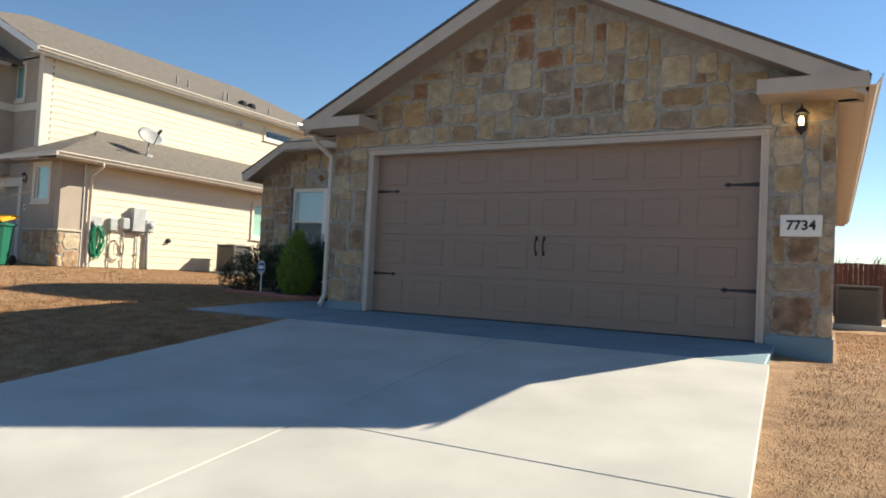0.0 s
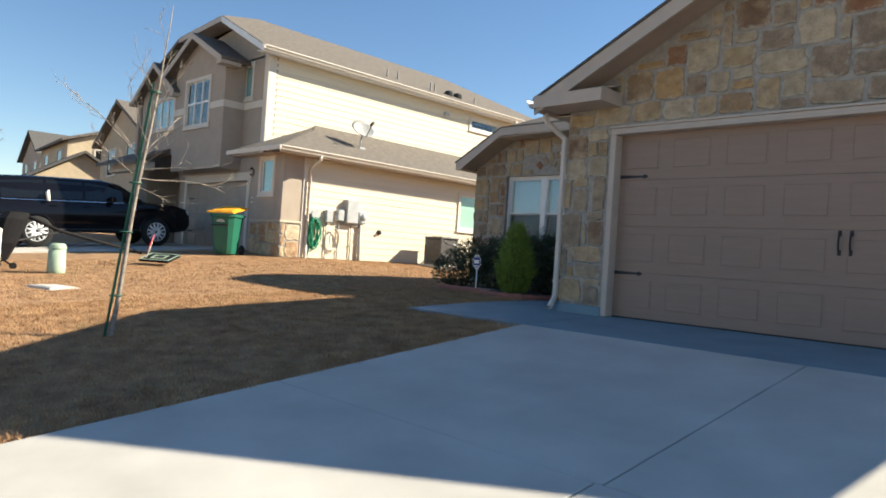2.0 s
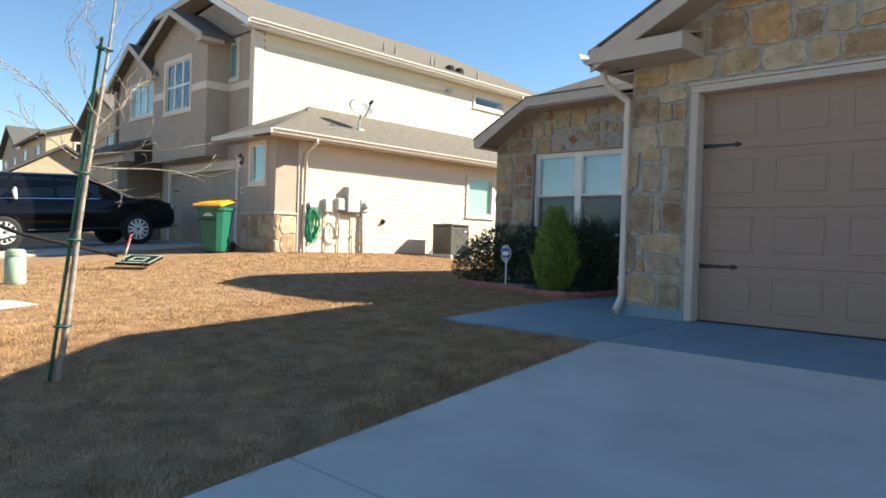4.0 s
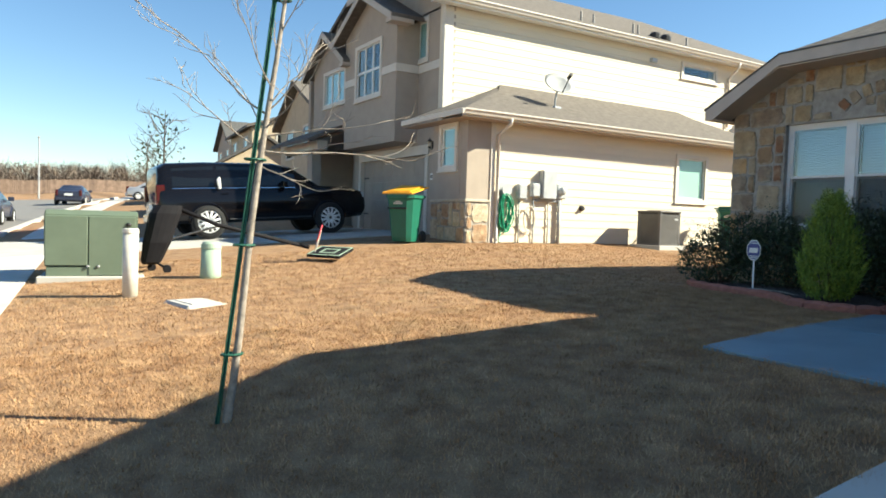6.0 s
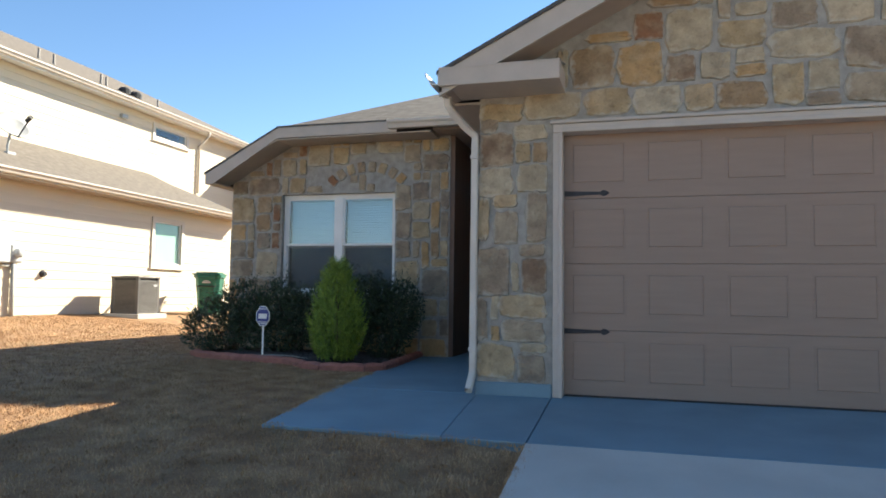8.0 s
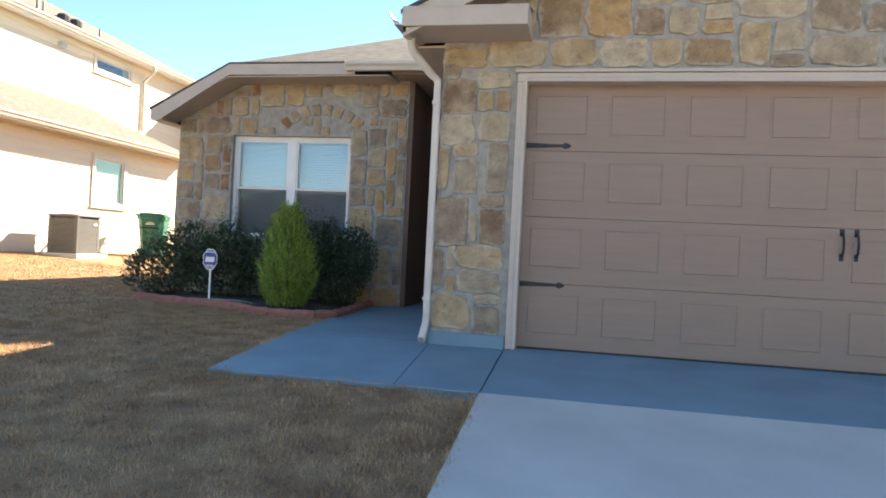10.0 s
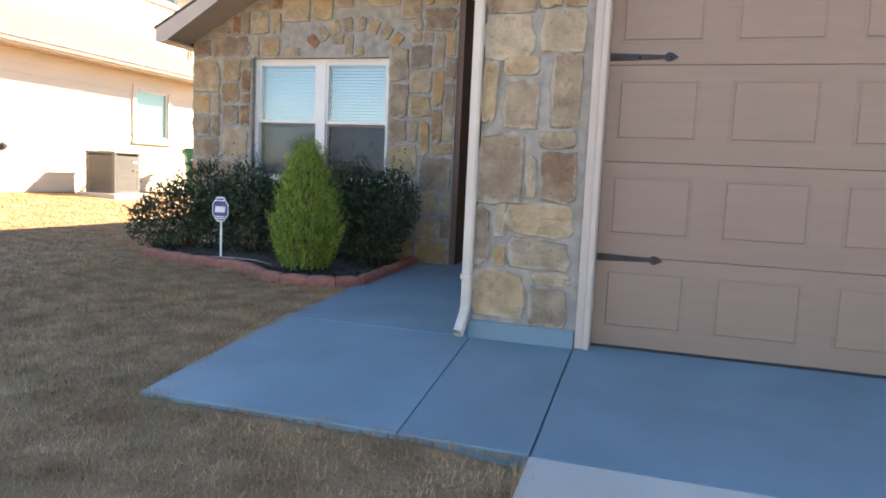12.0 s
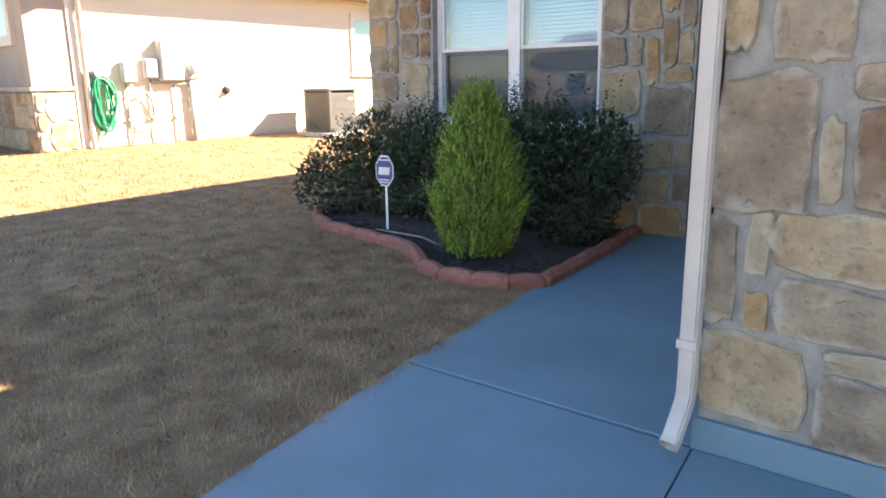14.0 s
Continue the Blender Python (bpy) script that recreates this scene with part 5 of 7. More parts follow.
em = wall_box("service_box", 4.16, 4.56, 1.30, 1.94, 0.16, "grey electric service panel on cream siding")
part("service_pipe", tube(bmesh.new(), [(NX + 0.06, 4.72, 1.3), (NX + 0.06, 4.72, 0.15)], 0.045, 8), M_PIPE, em, soft=True)
part("cross_bar", boxed(NX + 0.002, NX + 0.05, 4.05, 4.82, 1.24, 1.295, 0.004), M_PIPE, em)
mt = wall_box("electric_meter", 4.62, 4.88, 1.32, 1.66, 0.10, "grey electric meter beside the panel")
mm = lathe(bmesh.new(), (0, 0, 0), [(0.09, 0), (0.09, 0.03), (0.08, 0.09), (0.05, 0.11)], 16)
bmesh.ops.transform(mm, matrix=Matrix.Translation((NX + 0.10, 4.75, 1.50)) @ Matrix.Rotation(radians(90), 4, 'Y'), verts=mm.verts)
part("dial_glass", mm, M_GREYMETAL, mt, soft=True)
wall_box("utility_box", 3.90, 4.12, 1.34, 1.64, 0.12, "small pale utility box on cream siding")
wall_box("cable_box", 3.53, 3.75, 1.27, 1.60, 0.12, "small grey cable box on cream siding")
for nm, y, z1 in (("cable_conduit", 3.60, 1.27), ("cable_conduit", 4.0, 1.34), ("cable_conduit", 4.42, 1.24)):
    cc = thing(nm, (NX, y, 0.1), "thin grey conduit down the cream siding", "conduit", "conduits on the siding")
    part("tube", tube(bmesh.new(), [(NX + 0.035, y, z1), (NX + 0.035, y + 0.01, 0.7), (NX + 0.035, y, 0.05)], 0.016, 6), M_PIPE, cc, soft=True)
    part("clip", boxed(NX + 0.004, NX + 0.055, y - 0.03, y + 0.03, 0.7, 0.725), M_GREYMETAL, cc)
bm = bmesh.new()
_r = random.Random(3)
for k in range(4):
    c = (NX + 0.06 + 0.01 * k, 3.86, 0.84)
    tube(bm, [(c[0], c[1] + 0.15 * math.cos(a), c[2] + (0.24 + 0.02 * k) * math.sin(a)) for a in [i * math.pi / 9 + _r.uniform(-0.05, 0.05) for i in range(19)]], 0.007, 5)
cb = thing("coiled_cable", (NX + 0.05, 3.86, 0.5), "loops of pale cable hung on the siding", "cable")
part("loops", bm, M_POSTW, cb)
vn = thing("vent_cap", (NX, 5.44, 1.13), "small round grey vent cap on the siding", "vent")
vm = lathe(bmesh.new(), (0, 0, 0), [(0.07, 0), (0.07, 0.03), (0.045, 0.05), (0.04, 0.09)], 14)
bmesh.ops.transform(vm, matrix=Matrix.Translation((NX, 5.44, 1.13)) @ Matrix.Rotation(radians(90), 4, 'Y'), verts=vm.verts)
part("cap", vm, M_BLACKP, vn)
# hose on its holder
hs = thing("garden_hose", (NX + 0.1, 3.3, 0.35), "green garden hose looped over a round wall holder", "hose")
hm = lathe(bmesh.new(), (0, 0, 0), [(0.02, 0), (0.17, 0.0), (0.17, 0.02), (0.06, 0.03), (0.06, 0.13), (0.13, 0.14), (0.13, 0.15), (0.02, 0.15)], 18)
bmesh.ops.transform(hm, matrix=Matrix.Translation((NX, 3.19, 1.46)) @ Matrix.Rotation(radians(90), 4, 'Y'), verts=hm.verts)
part("holder", hm, M_GREYMETAL, hs)
for k in range(13):
    bm = bmesh.new()
    x = NX + 0.040 + 0.009 * k
    w, h = 0.07 + 0.12 * _r.random(), 0.32 + 0.12 * _r.random()
    tube(bm, [(x, 3.19 + w * math.sin(a) + 0.045 * math.sin(2 * a + k), 0.98 + h * math.cos(a)) for a in [i * math.pi / 10 for i in range(21)]], 0.013, 6)
    part("loop", bm, M_HOSE, hs, soft=True)
tube_tail = bmesh.new()
tube(tube_tail, [(NX + 0.1, 3.1, 0.62), (NX + 0.14, 3.0, 0.35), (NX + 0.25, 3.1, 0.20), (NX + 0.4, 2.95, 0.17)], 0.012, 6)
part("tail", tube_tail, M_HOSE, hs, soft=True)


# ---- air conditioners, bins ----
def ac_unit(at, w, h, label):
    x, y, z = at
    t = thing("air_conditioner", at, label, "air conditioner")
    part("pad", boxed(x - w / 2 - 0.12, x + w / 2 + 0.12, y - w / 2 - 0.12, y + w / 2 + 0.12, z - 0.15, z + 0.05, 0.01), M_CONC, t, "concrete pad")
    part("core", boxed(x - w / 2 + 0.04, x + w / 2 - 0.04, y - w / 2 + 0.04, y + w / 2 - 0.04, z + 0.06, z + h - 0.04), M_BLACKP, t)
    for i in (-1, 1):
        for j in (-1, 1):
            cx, cy = x + i * (w / 2 - 0.035), y + j * (w / 2 - 0.035)
            part("corner_post", boxed(cx - 0.035, cx + 0.035, cy - 0.035, cy + 0.035, z + 0.05, z + h - 0.03, 0.012), M_ACGREY, t)
    n = int((h - 0.16) / 0.024)
    lou = boxed(-w / 2 + 0.05, w / 2 - 0.05, -0.004, 0.012, -0.0085, 0.0085, 0.002)
    lou = put(lou, "louvre", M_ACGREY)
    for k in range(n):
        zz = z + 0.09 + k * (h - 0.16) / n
        for dx, dy, rz in ((0, -w / 2, 0), (0, w / 2, 180), (-w / 2, 0, -90), (w / 2, 0, 90)):
            o = new("louvre", lou)
            o.parent = t
            o.matrix_parent_inverse = t.matrix_basis.inverted()
            o.matrix_basis = pose(x + dx, y + dy, zz, 0, 0, rz)
    part("base_rail", boxed(x - w / 2, x + w / 2, y - w / 2, y + w / 2, z + 0.05, z + 0.085, 0.006), M_ACGREY, t)
    top = part("top", boxed(x - w / 2 - 0.012, x + w / 2 + 0.012, y - w / 2 - 0.012, y + w / 2 + 0.012, z + h - 0.04, z + h, 0.015, 2), M_ACGREY, t)
    bm = bmesh.new()
    for r in (0.08, 0.14, 0.2, 0.26, 0.31):
        tube(bm, [(x + r * w * 1.3 * math.cos(a), y + r * w * 1.3 * math.sin(a), z + h + 0.008) for a in [i * math.pi / 10 for i in range(21)]], 0.004, 4)
    part("fan_grille", bm, M_BLACKP, top)
    part("badge", boxed(x + w / 2 + 0.012, x + w / 2 + 0.018, y + 0.12, y + 0.24, z + h - 0.22, z + h - 0.17, 0.003), M_GREYMETAL, t, "small pale maker's plate")
    return t


AC1 = (-10.10, 7.25)
ac = ac_unit((*AC1, ground_z(*AC1) + 0.02), 0.70, 0.86, "dark grey air conditioner on a concrete pad by the cream siding")
z = ground_z(*AC1)
part("line_set", tube(bmesh.new(), [(-10.1, 7.62, z + 0.3), (-10.2, 7.8, z + 0.55), (-10.5, 7.85, z + 0.6), (NX, 7.85, z + 0.5)], 0.03, 7), M_BLACKP, ac, "black insulated pipe", soft=True)
ac_unit((6.0, 8.1, -0.07), 0.78, 0.80, "dark grey air conditioner on a concrete pad beside the house")


def wheelie_bin(at, rz, label, waste):
    """A tapered two-wheeled bin with rim, lid, handle and wheels, in its own axes: front towards -y."""
    t = thing("wheelie_bin", at, label, "wheelie bin", "wheeled bins", rz)
    bm = bmesh.new()
    rings = []
    for w, d, z in ((0.22, 0.22, 0.03), (0.235, 0.25, 0.12), (0.27, 0.30, 0.55), (0.30, 0.35, 0.90), (0.31, 0.36, 0.93), (0.335, 0.385, 0.935), (0.335, 0.385, 1.0)):
        ring = []
        for k in range(16):
            a = 2 * math.pi * (k + 0.5) / 16
            c, s = math.cos(a), math.sin(a)
            q = 1 / (abs(c) ** 8 + abs(s) ** 8) ** 0.125
            ring.append(bm.verts.new((w * c * q, d * s * q, z)))
        rings.append(ring)
    for a, b in zip(rings, rings[1:]):
        for k in range(16):
            bm.faces.new((a[k], a[(k + 1) % 16], b[(k + 1) % 16], b[k]))
    bm.faces.new(rings[0][::-1])
    bm.faces.new(rings[-1])
    part("body", bm, M_BINGREEN, t, local=True)
    bm = bmesh.new()
    tilt = 0.16 if waste else 0.0
    prism(bm, [(-0.34, -0.41, 1.005), (0.34, -0.41, 1.005), (0.34, 0.40, 1.005 + tilt), (-0.34, 0.40, 1.005 + tilt)], (0, 0, 0.035))
    prism(bm, [(-0.26, -0.32, 1.045), (0.26, -0.32, 1.045), (0.26, 0.3, 1.045 + tilt * 0.9), (-0.26, 0.3, 1.045 + tilt * 0.9)], (0, 0, 0.03))
    part("lid", bm, M_ORANGE if waste else M_BINGREEN, t, "yellow-orange lid propped ajar" if waste else "", local=True)
    part("lift_bar", tube(bmesh.new(), [(-0.22, -0.37, 0.72), (0.22, -0.37, 0.72)], 0.018, 8), M_BLACKP, t, local=True)
    part("handle", tube(bmesh.new(), [(-0.24, 0.38, 0.97), (-0.24, 0.47, 0.98), (0.24, 0.47, 0.98), (0.24, 0.38, 0.97)], 0.016, 8), M_BINGREEN, t, local=True)
    for x in (-0.27, 0.27):
        w = lathe(bmesh.new(), (0, 0, 0), [(0.03, -0.03), (0.12, -0.028), (0.13, 0), (0.12, 0.028), (0.03, 0.03)], 18)
        bmesh.ops.transform(w, matrix=Matrix.Translation((x, 0.30, 0.13)) @ Matrix.Rotation(radians(90), 4, 'Y'), verts=w.verts)
        part("wheel", w, M_BLACKP, t, local=True)
    for z0, z1, w in ((0.80, 0.835, 0.10), (0.845, 0.865, 0.06)):
        part("emblem_bar", boxed(-w, w, -0.352, -0.34, z0, z1), M_POSTW, t, "white printed bars", local=True)
    return t


wheelie_bin((-11.5, 1.16, ground_z(-11.5, 1.16)), 35, "green wheelie bin with a yellow-orange lid at the driveway's edge", True)
wheelie_bin((-9.9, 9.7, ground_z(-9.9, 9.7)), 20, "green wheelie bin behind the air conditioner", False)

# ---- planting bed by the front window ----
def bed_z(x, y):
    return ground_z(x, y) + 0.03


BED = [(-2.18, 3.04), (-2.10, 2.2), (-2.05, 1.32), (-2.20, 1.20), (-2.42, 1.14), (-2.65, 1.12), (-2.88, 1.22), (-3.10, 1.42), (-3.35, 1.58), (-3.65, 1.64), (-4.0, 1.70), (-4.35, 1.78), (-4.7, 1.95), (-4.98, 2.2), (-5.1, 2.6), (-5.1, 3.04)]
bm = bmesh.new()
c = bm.verts.new((-3.5, 2.4, bed_z(-3.5, 2.4) + 0.05))
ring = [bm.verts.new((x, y, bed_z(x, y) + 0.0)) for x, y in BED]
mid = [bm.verts.new(((x * 0.6 - 3.5 * 0.4), (y * 0.6 + 2.4 * 0.4), bed_z(x, y) + 0.04)) for x, y in BED]
for i in range(len(BED) - 1):
    bm.faces.new((ring[i], ring[i + 1], mid[i + 1], mid[i]))
    bm.faces.new((mid[i], mid[i + 1], c))
bm.faces.new((ring[-1], ring[0], mid[0], mid[-1]))
bm.faces.new((mid[-1], mid[0], c))
structure("mulch_bed", bm, M_MULCH, "dark mulch bed under the shrubs", "flower bed")
rng = random.Random(21)
vs, fs = [], []
for _ in range(2600):
    i = rng.randrange(len(BED) - 1)
    t, s = rng.random(), math.sqrt(rng.random()) * 0.97
    x = (BED[i][0] * (1 - t) + BED[i + 1][0] * t + 3.5) * s - 3.5
    y = (BED[i][1] * (1 - t) + BED[i + 1][1] * t - 2.4) * s + 2.4
    z = bed_z(x, y) + 0.055 - 0.04 * s
    a, l, w = rng.uniform(0, 6.3), rng.uniform(0.02, 0.06), rng.uniform(0.006, 0.014)
    dx, dy, up = math.cos(a), math.sin(a), rng.uniform(-0.2, 0.4)
    k = len(vs)
    vs += [(x - dx * l / 2, y - dy * l / 2, z), (x - dy * w, y + dx * w, z + 0.008), (x + dx * l / 2, y + dy * l / 2, z + up * l), (x + dy * w, y - dx * w, z + 0.002)]
    fs.append((k, k + 1, k + 2, k + 3))
chips = tagged(new("mulch_chips", soup("mulch_chips", vs, fs, M_MULCH)), "scattered dark bark mulch chips in the bed", "mulch", kind="stuff")

# red scalloped edging, block by block
edge = thing("bed_edging", (-3.0, 1.4, 0.0), "red concrete scalloped edging round the mulch bed", "garden edging")
em0 = bmesh.new()
rings = []
for x, h in ((-0.5, 0.75), (-0.42, 0.9), (0.0, 1.0), (0.42, 0.9), (0.5, 0.75)):
    rings.append([em0.verts.new((x, y, z)) for y, z in ((-0.05, -0.06), (-0.05, 0.055 * h), (-0.02, 0.085 * h), (0.02, 0.085 * h), (0.05, 0.055 * h), (0.05, -0.06))])
for a, b in zip(rings, rings[1:]):
    for k in range(6):
        em0.faces.new((a[k], a[(k + 1) % 6], b[(k + 1) % 6], b[k]))
em0.faces.new(rings[0][::-1])
em0.faces.new(rings[-1])
edge_me = put(em0, "edging_block", M_EDGE)
path = BED[:-2]
acc = 0.0
for (xa, ya), (xb, yb) in zip(path, path[1:]):
    L = math.hypot(xb - xa, yb - ya)
    n = max(1, round(L / 0.29))
    for i in range(n):
        f = (i + 0.5) / n
        x, y = xa + (xb - xa) * f, ya + (yb - ya) * f
        o = new("edging_block", edge_me)
        o.parent = edge
        o.matrix_parent_inverse = edge.matrix_basis.inverted()
        o.matrix_basis = pose(x, y, ground_z(x, y) + rng.uniform(0.0, 0.008), rng.uniform(-3, 3), 0, math.degrees(math.atan2(yb - ya, xb - xa))) @ Matrix.Diagonal((L / n * 1.03, 1, 1, 1))


# ---- plants ----
def leaves(n, lobes, size, seed, ratio=0.42, shell=0.55):
    """Leaves scattered through ellipsoid lobes (x, y, z, rx, ry, rz): pointed, folded along the midrib."""
    rg = np.random.default_rng(seed)
    lob = np.array(lobes)
    w = lob[:, 3] * lob[:, 4] * lob[:, 5]
    idx = rg.choice(len(lob), n, p=w / w.sum())
    d = rg.normal(size=(n, 3))
    d /= np.linalg.norm(d, axis=1)[:, None]
    r = shell + (1.06 - shell) * rg.random(n) ** 0.6
    p = lob[idx, :3] + d * lob[idx, 3:6] * r[:, None]
    a = d * 0.7 + rg.normal(size=(n, 3)) * 0.6 + np.array([0, 0, 0.35])
    a /= np.linalg.norm(a, axis=1)[:, None]
    b = np.cross(a, rg.normal(size=(n, 3)))
    b /= np.linalg.norm(b, axis=1)[:, None]
    nn = np.cross(a, b)
    s = size * rg.uniform(0.6, 1.25, n)[:, None]
    base, tip = p - a * s * 0.5, p + a * s * 0.5
    l, rr = p - b * s * ratio * 0.5 + nn * s * 0.08, p + b * s * ratio * 0.5 + nn * s * 0.08
    v = np.stack([base, l, tip, rr], 1).reshape(-1, 3)
    f = [(4 * i, 4 * i + 1, 4 * i + 2) for i in range(n)] + [(4 * i, 4 * i + 2, 4 * i + 3) for i in range(n)]
    return v.tolist(), f


def shrub(at, lobes, n, seed, label):
    x, y = at
    t = thing("shrub", (x, y, bed_z(x, y)), label, "shrub", "shrubs under the window")
    rg = random.Random(seed)
    for k in range(7):
        a = rg.uniform(0, 6.28)
        lx, ly, lz = lobes[k % len(lobes)][:3]
        part("stem", tube(bmesh.new(), [(x + 0.05 * math.cos(a), y + 0.05 * math.sin(a), bed_z(x, y) - 0.02), ((x + lx) / 2 + 0.05, (y + ly) / 2, 0.28), (lx + 0.1 * math.cos(a), ly + 0.1 * math.sin(a), lz + 0.15)], [0.014, 0.009, 0.004], 6), M_TWIG, t)
    v, f = leaves(n, lobes, 0.055, seed)
    # shoots that break the outline
    for k in range(64):
        lb = lobes[rg.randrange(len(lobes))]
        a, e = rg.uniform(0, 6.28), rg.uniform(0.1, 1.3)
        d = (math.cos(a) * math.cos(e), math.sin(a) * math.cos(e), math.sin(e))
        for j in range(9):
            q = 0.90 + (0.045 + 0.03 * (k % 3)) * j
            px, py, pz = (lb[i] + d[i] * lb[i + 3] * q for i in range(3))
            b0 = len(v)
            aa = rg.uniform(0, 6.28)
            s = 0.045
            ox, oy = math.cos(aa) * s, math.sin(aa) * s
            v += [[px, py, pz], [px + ox * 0.5 - oy * 0.25, py + oy * 0.5 + ox * 0.25, pz + 0.015], [px + ox, py + oy, pz + 0.02], [px + ox * 0.5 + oy * 0.25, py + oy * 0.5 - ox * 0.25, pz + 0.012]]
            f += [(b0, b0 + 1, b0 + 2), (b0, b0 + 2, b0 + 3)]
    part("foliage", soup("foliage", v, f, M_LEAF), None, t)
    return t


shrub((-4.55, 2.40), [(-4.70, 2.35, 0.40, 0.42, 0.38, 0.36), (-4.45, 2.45, 0.62, 0.36, 0.34, 0.34), (-4.85, 2.2, 0.30, 0.30, 0.28, 0.26), (-4.25, 2.3, 0.42, 0.3, 0.3, 0.36)], 5200, 1, "dark green broad-leaved shrub at the bed's outer end")
shrub((-3.75, 2.50), [(-3.85, 2.45, 0.45, 0.42, 0.40, 0.42), (-3.55, 2.5, 0.52, 0.34, 0.34, 0.38), (-3.95, 2.55, 0.66, 0.28, 0.28, 0.34)], 4600, 2, "dark green broad-leaved shrub under the window")
shrub((-2.95, 2.50), [(-3.0, 2.5, 0.50, 0.38, 0.38, 0.46), (-2.8, 2.45, 0.66, 0.30, 0.30, 0.38), (-3.15, 2.55, 0.74, 0.22, 0.24, 0.32)], 4600, 3, "dark green broad-leaved shrub under the window")
shrub((-2.35, 2.40), [(-2.40, 2.35, 0.44, 0.36, 0.36, 0.42), (-2.25, 2.45, 0.62, 0.30, 0.30, 0.36), (-2.55, 2.35, 0.74, 0.22, 0.22, 0.30)], 4600, 4, "dark green broad-leaved shrub beside the walk")


def conifer(at, h, rmax, seed, label):
    """A teardrop of upright feathery sprays."""
    x, y = at
    z0 = bed_z(x, y)
    t = thing("conifer_shrub", (x, y, z0), label, "conifer")
    part("trunk", tube(bmesh.new(), [(x, y, z0 - 0.05), (x + 0.01, y, z0 + h * 0.5), (x, y, z0 + h * 0.85)], [0.03, 0.018, 0.004], 7), M_TWIG, t)
    rg = np.random.default_rng(seed)
    vs, fs = [], []
    for k in range(1900):
        f = rg.random() ** 1.15
        z = z0 + 0.03 + f * (h - 0.10)
        prof = rmax * min(1.0, 0.62 + f * 1.3) * (1 - max(0, f - 0.34) / 0.66) ** 0.54
        a = rg.random() * 6.283
        prof *= 1 + 0.12 * math.sin(3 * a + 1.0) + 0.08 * math.sin(7 * a + 9 * f)
        r = prof * (0.40 + 0.60 * rg.random() ** 0.5)
        px, py = x + r * math.cos(a), y + r * math.sin(a)
        out = np.array([math.cos(a) * 0.45, math.sin(a) * 0.45, 1.0]) + rg.normal(size=3) * 0.16
        out /= np.linalg.norm(out)
        L = 0.09 + 0.07 * rg.random()
        for j in range(9):
            q = j / 8
            b = np.array([px, py, z]) + out * L * q
            sd = rg.normal(size=3)
            sd -= out * sd.dot(out)
            sd /= np.linalg.norm(sd)
            tip = b + (out * 0.9 + sd * 0.75) * (0.035 * (1.15 - 0.6 * q))
            wv = np.cross(out, sd) * 0.0055
            i0 = len(vs)
            vs += [(b - wv).tolist(), (b + wv).tolist(), tip.tolist()]
            fs.append((i0, i0 + 1, i0 + 2))
    part("foliage", soup("foliage", vs, fs, M_CONIF), None, t)
    return t


conifer((-2.70, 1.58), 1.14, 0.30, 7, "bright yellow-green teardrop conifer in the mulch bed")

tg = thing("fallen_twig", (-3.35, 1.72, bed_z(-3.35, 1.72)), "pale dry twig lying on the dark mulch", "twig")
part("stem", tube(bmesh.new(), [(-3.85, 1.80, bed_z(-3.85, 1.8) + 0.035), (-3.6, 1.74, bed_z(-3.6, 1.74) + 0.05), (-3.3, 1.72, bed_z(-3.3, 1.72) + 0.05), (-3.02, 1.62, bed_z(-3.02, 1.62) + 0.03)], [0.006, 0.009, 0.008, 0.004], 6), M_BARK, tg)

# yard sign: blue octagon on a stake
SX, SY = -3.80, 1.88
sg = thing("yard_sign", (SX, SY, bed_z(SX, SY)), "blue octagonal security yard sign on a pale stake", "yard sign")
sz = bed_z(SX, SY)
part("stake", boxed(SX - 0.012, SX + 0.012, SY, SY + 0.008, sz - 0.05, sz + 0.42, 0.002), M_WHITE, sg)
yaw = radians(5)
mm = Matrix.Translation((SX, SY - 0.012, sz + 0.50)) @ Matrix.Rotation(yaw, 4, 'Z')


def octo(r, y0, y1, sx=1.0, sz_=1.0):
    bm = bmesh.new()
    prism(bm, [(sx * r * math.cos(a), y0, sz_ * r * math.sin(a)) for a in [math.pi / 8 + i * math.pi / 4 for i in range(8)]], (0, y1 - y0, 0))
    bmesh.ops.transform(bm, matrix=mm, verts=bm.verts)
    return bm


def flat(x0, x1, y0, y1, z0, z1):
    bm = boxed(x0, x1, y0, y1, z0, z1)
    bmesh.ops.transform(bm, matrix=mm, verts=bm.verts)
    return bm


part("sign_back", octo(0.110, 0.0, 0.006, 0.85, 1.2), M_WHITE, sg)
part("sign_face", octo(0.098, -0.004, 0.0, 0.85, 1.2), M_SIGNBLUE, sg)
bm = bmesh.new()
prism(bm, [(-0.058, -0.0065, -0.03), (0.05, -0.0065, -0.03), (0.058, -0.0065, 0.03), (-0.05, -0.0065, 0.03)], (0, 0.002, 0))
bmesh.ops.transform(bm, matrix=mm, verts=bm.verts)
part("emblem", bm, M_WHITE, sg, "plain white emblem")
for z0 in (0.082, -0.075, -0.095):
    part("text_bar", flat(-0.05, 0.05, -0.0062, -0.004, z0, z0 + 0.010), M_WHITE, sg)

# ---- young bare tree with its stake ----
TX, TY = -2.38, -4.75
TZ = ground_z(TX, TY)
tree = thing("young_tree", (TX, TY, TZ), "slender bare young tree with pale bark, tied to a stake", "tree")


def trunk_at(h):
    return Vector((TX + 0.02 * h + 0.015 * math.sin(h * 2.1), TY + 0.115 * h + 0.012 * math.sin(h * 3.0 + 1), TZ + h))


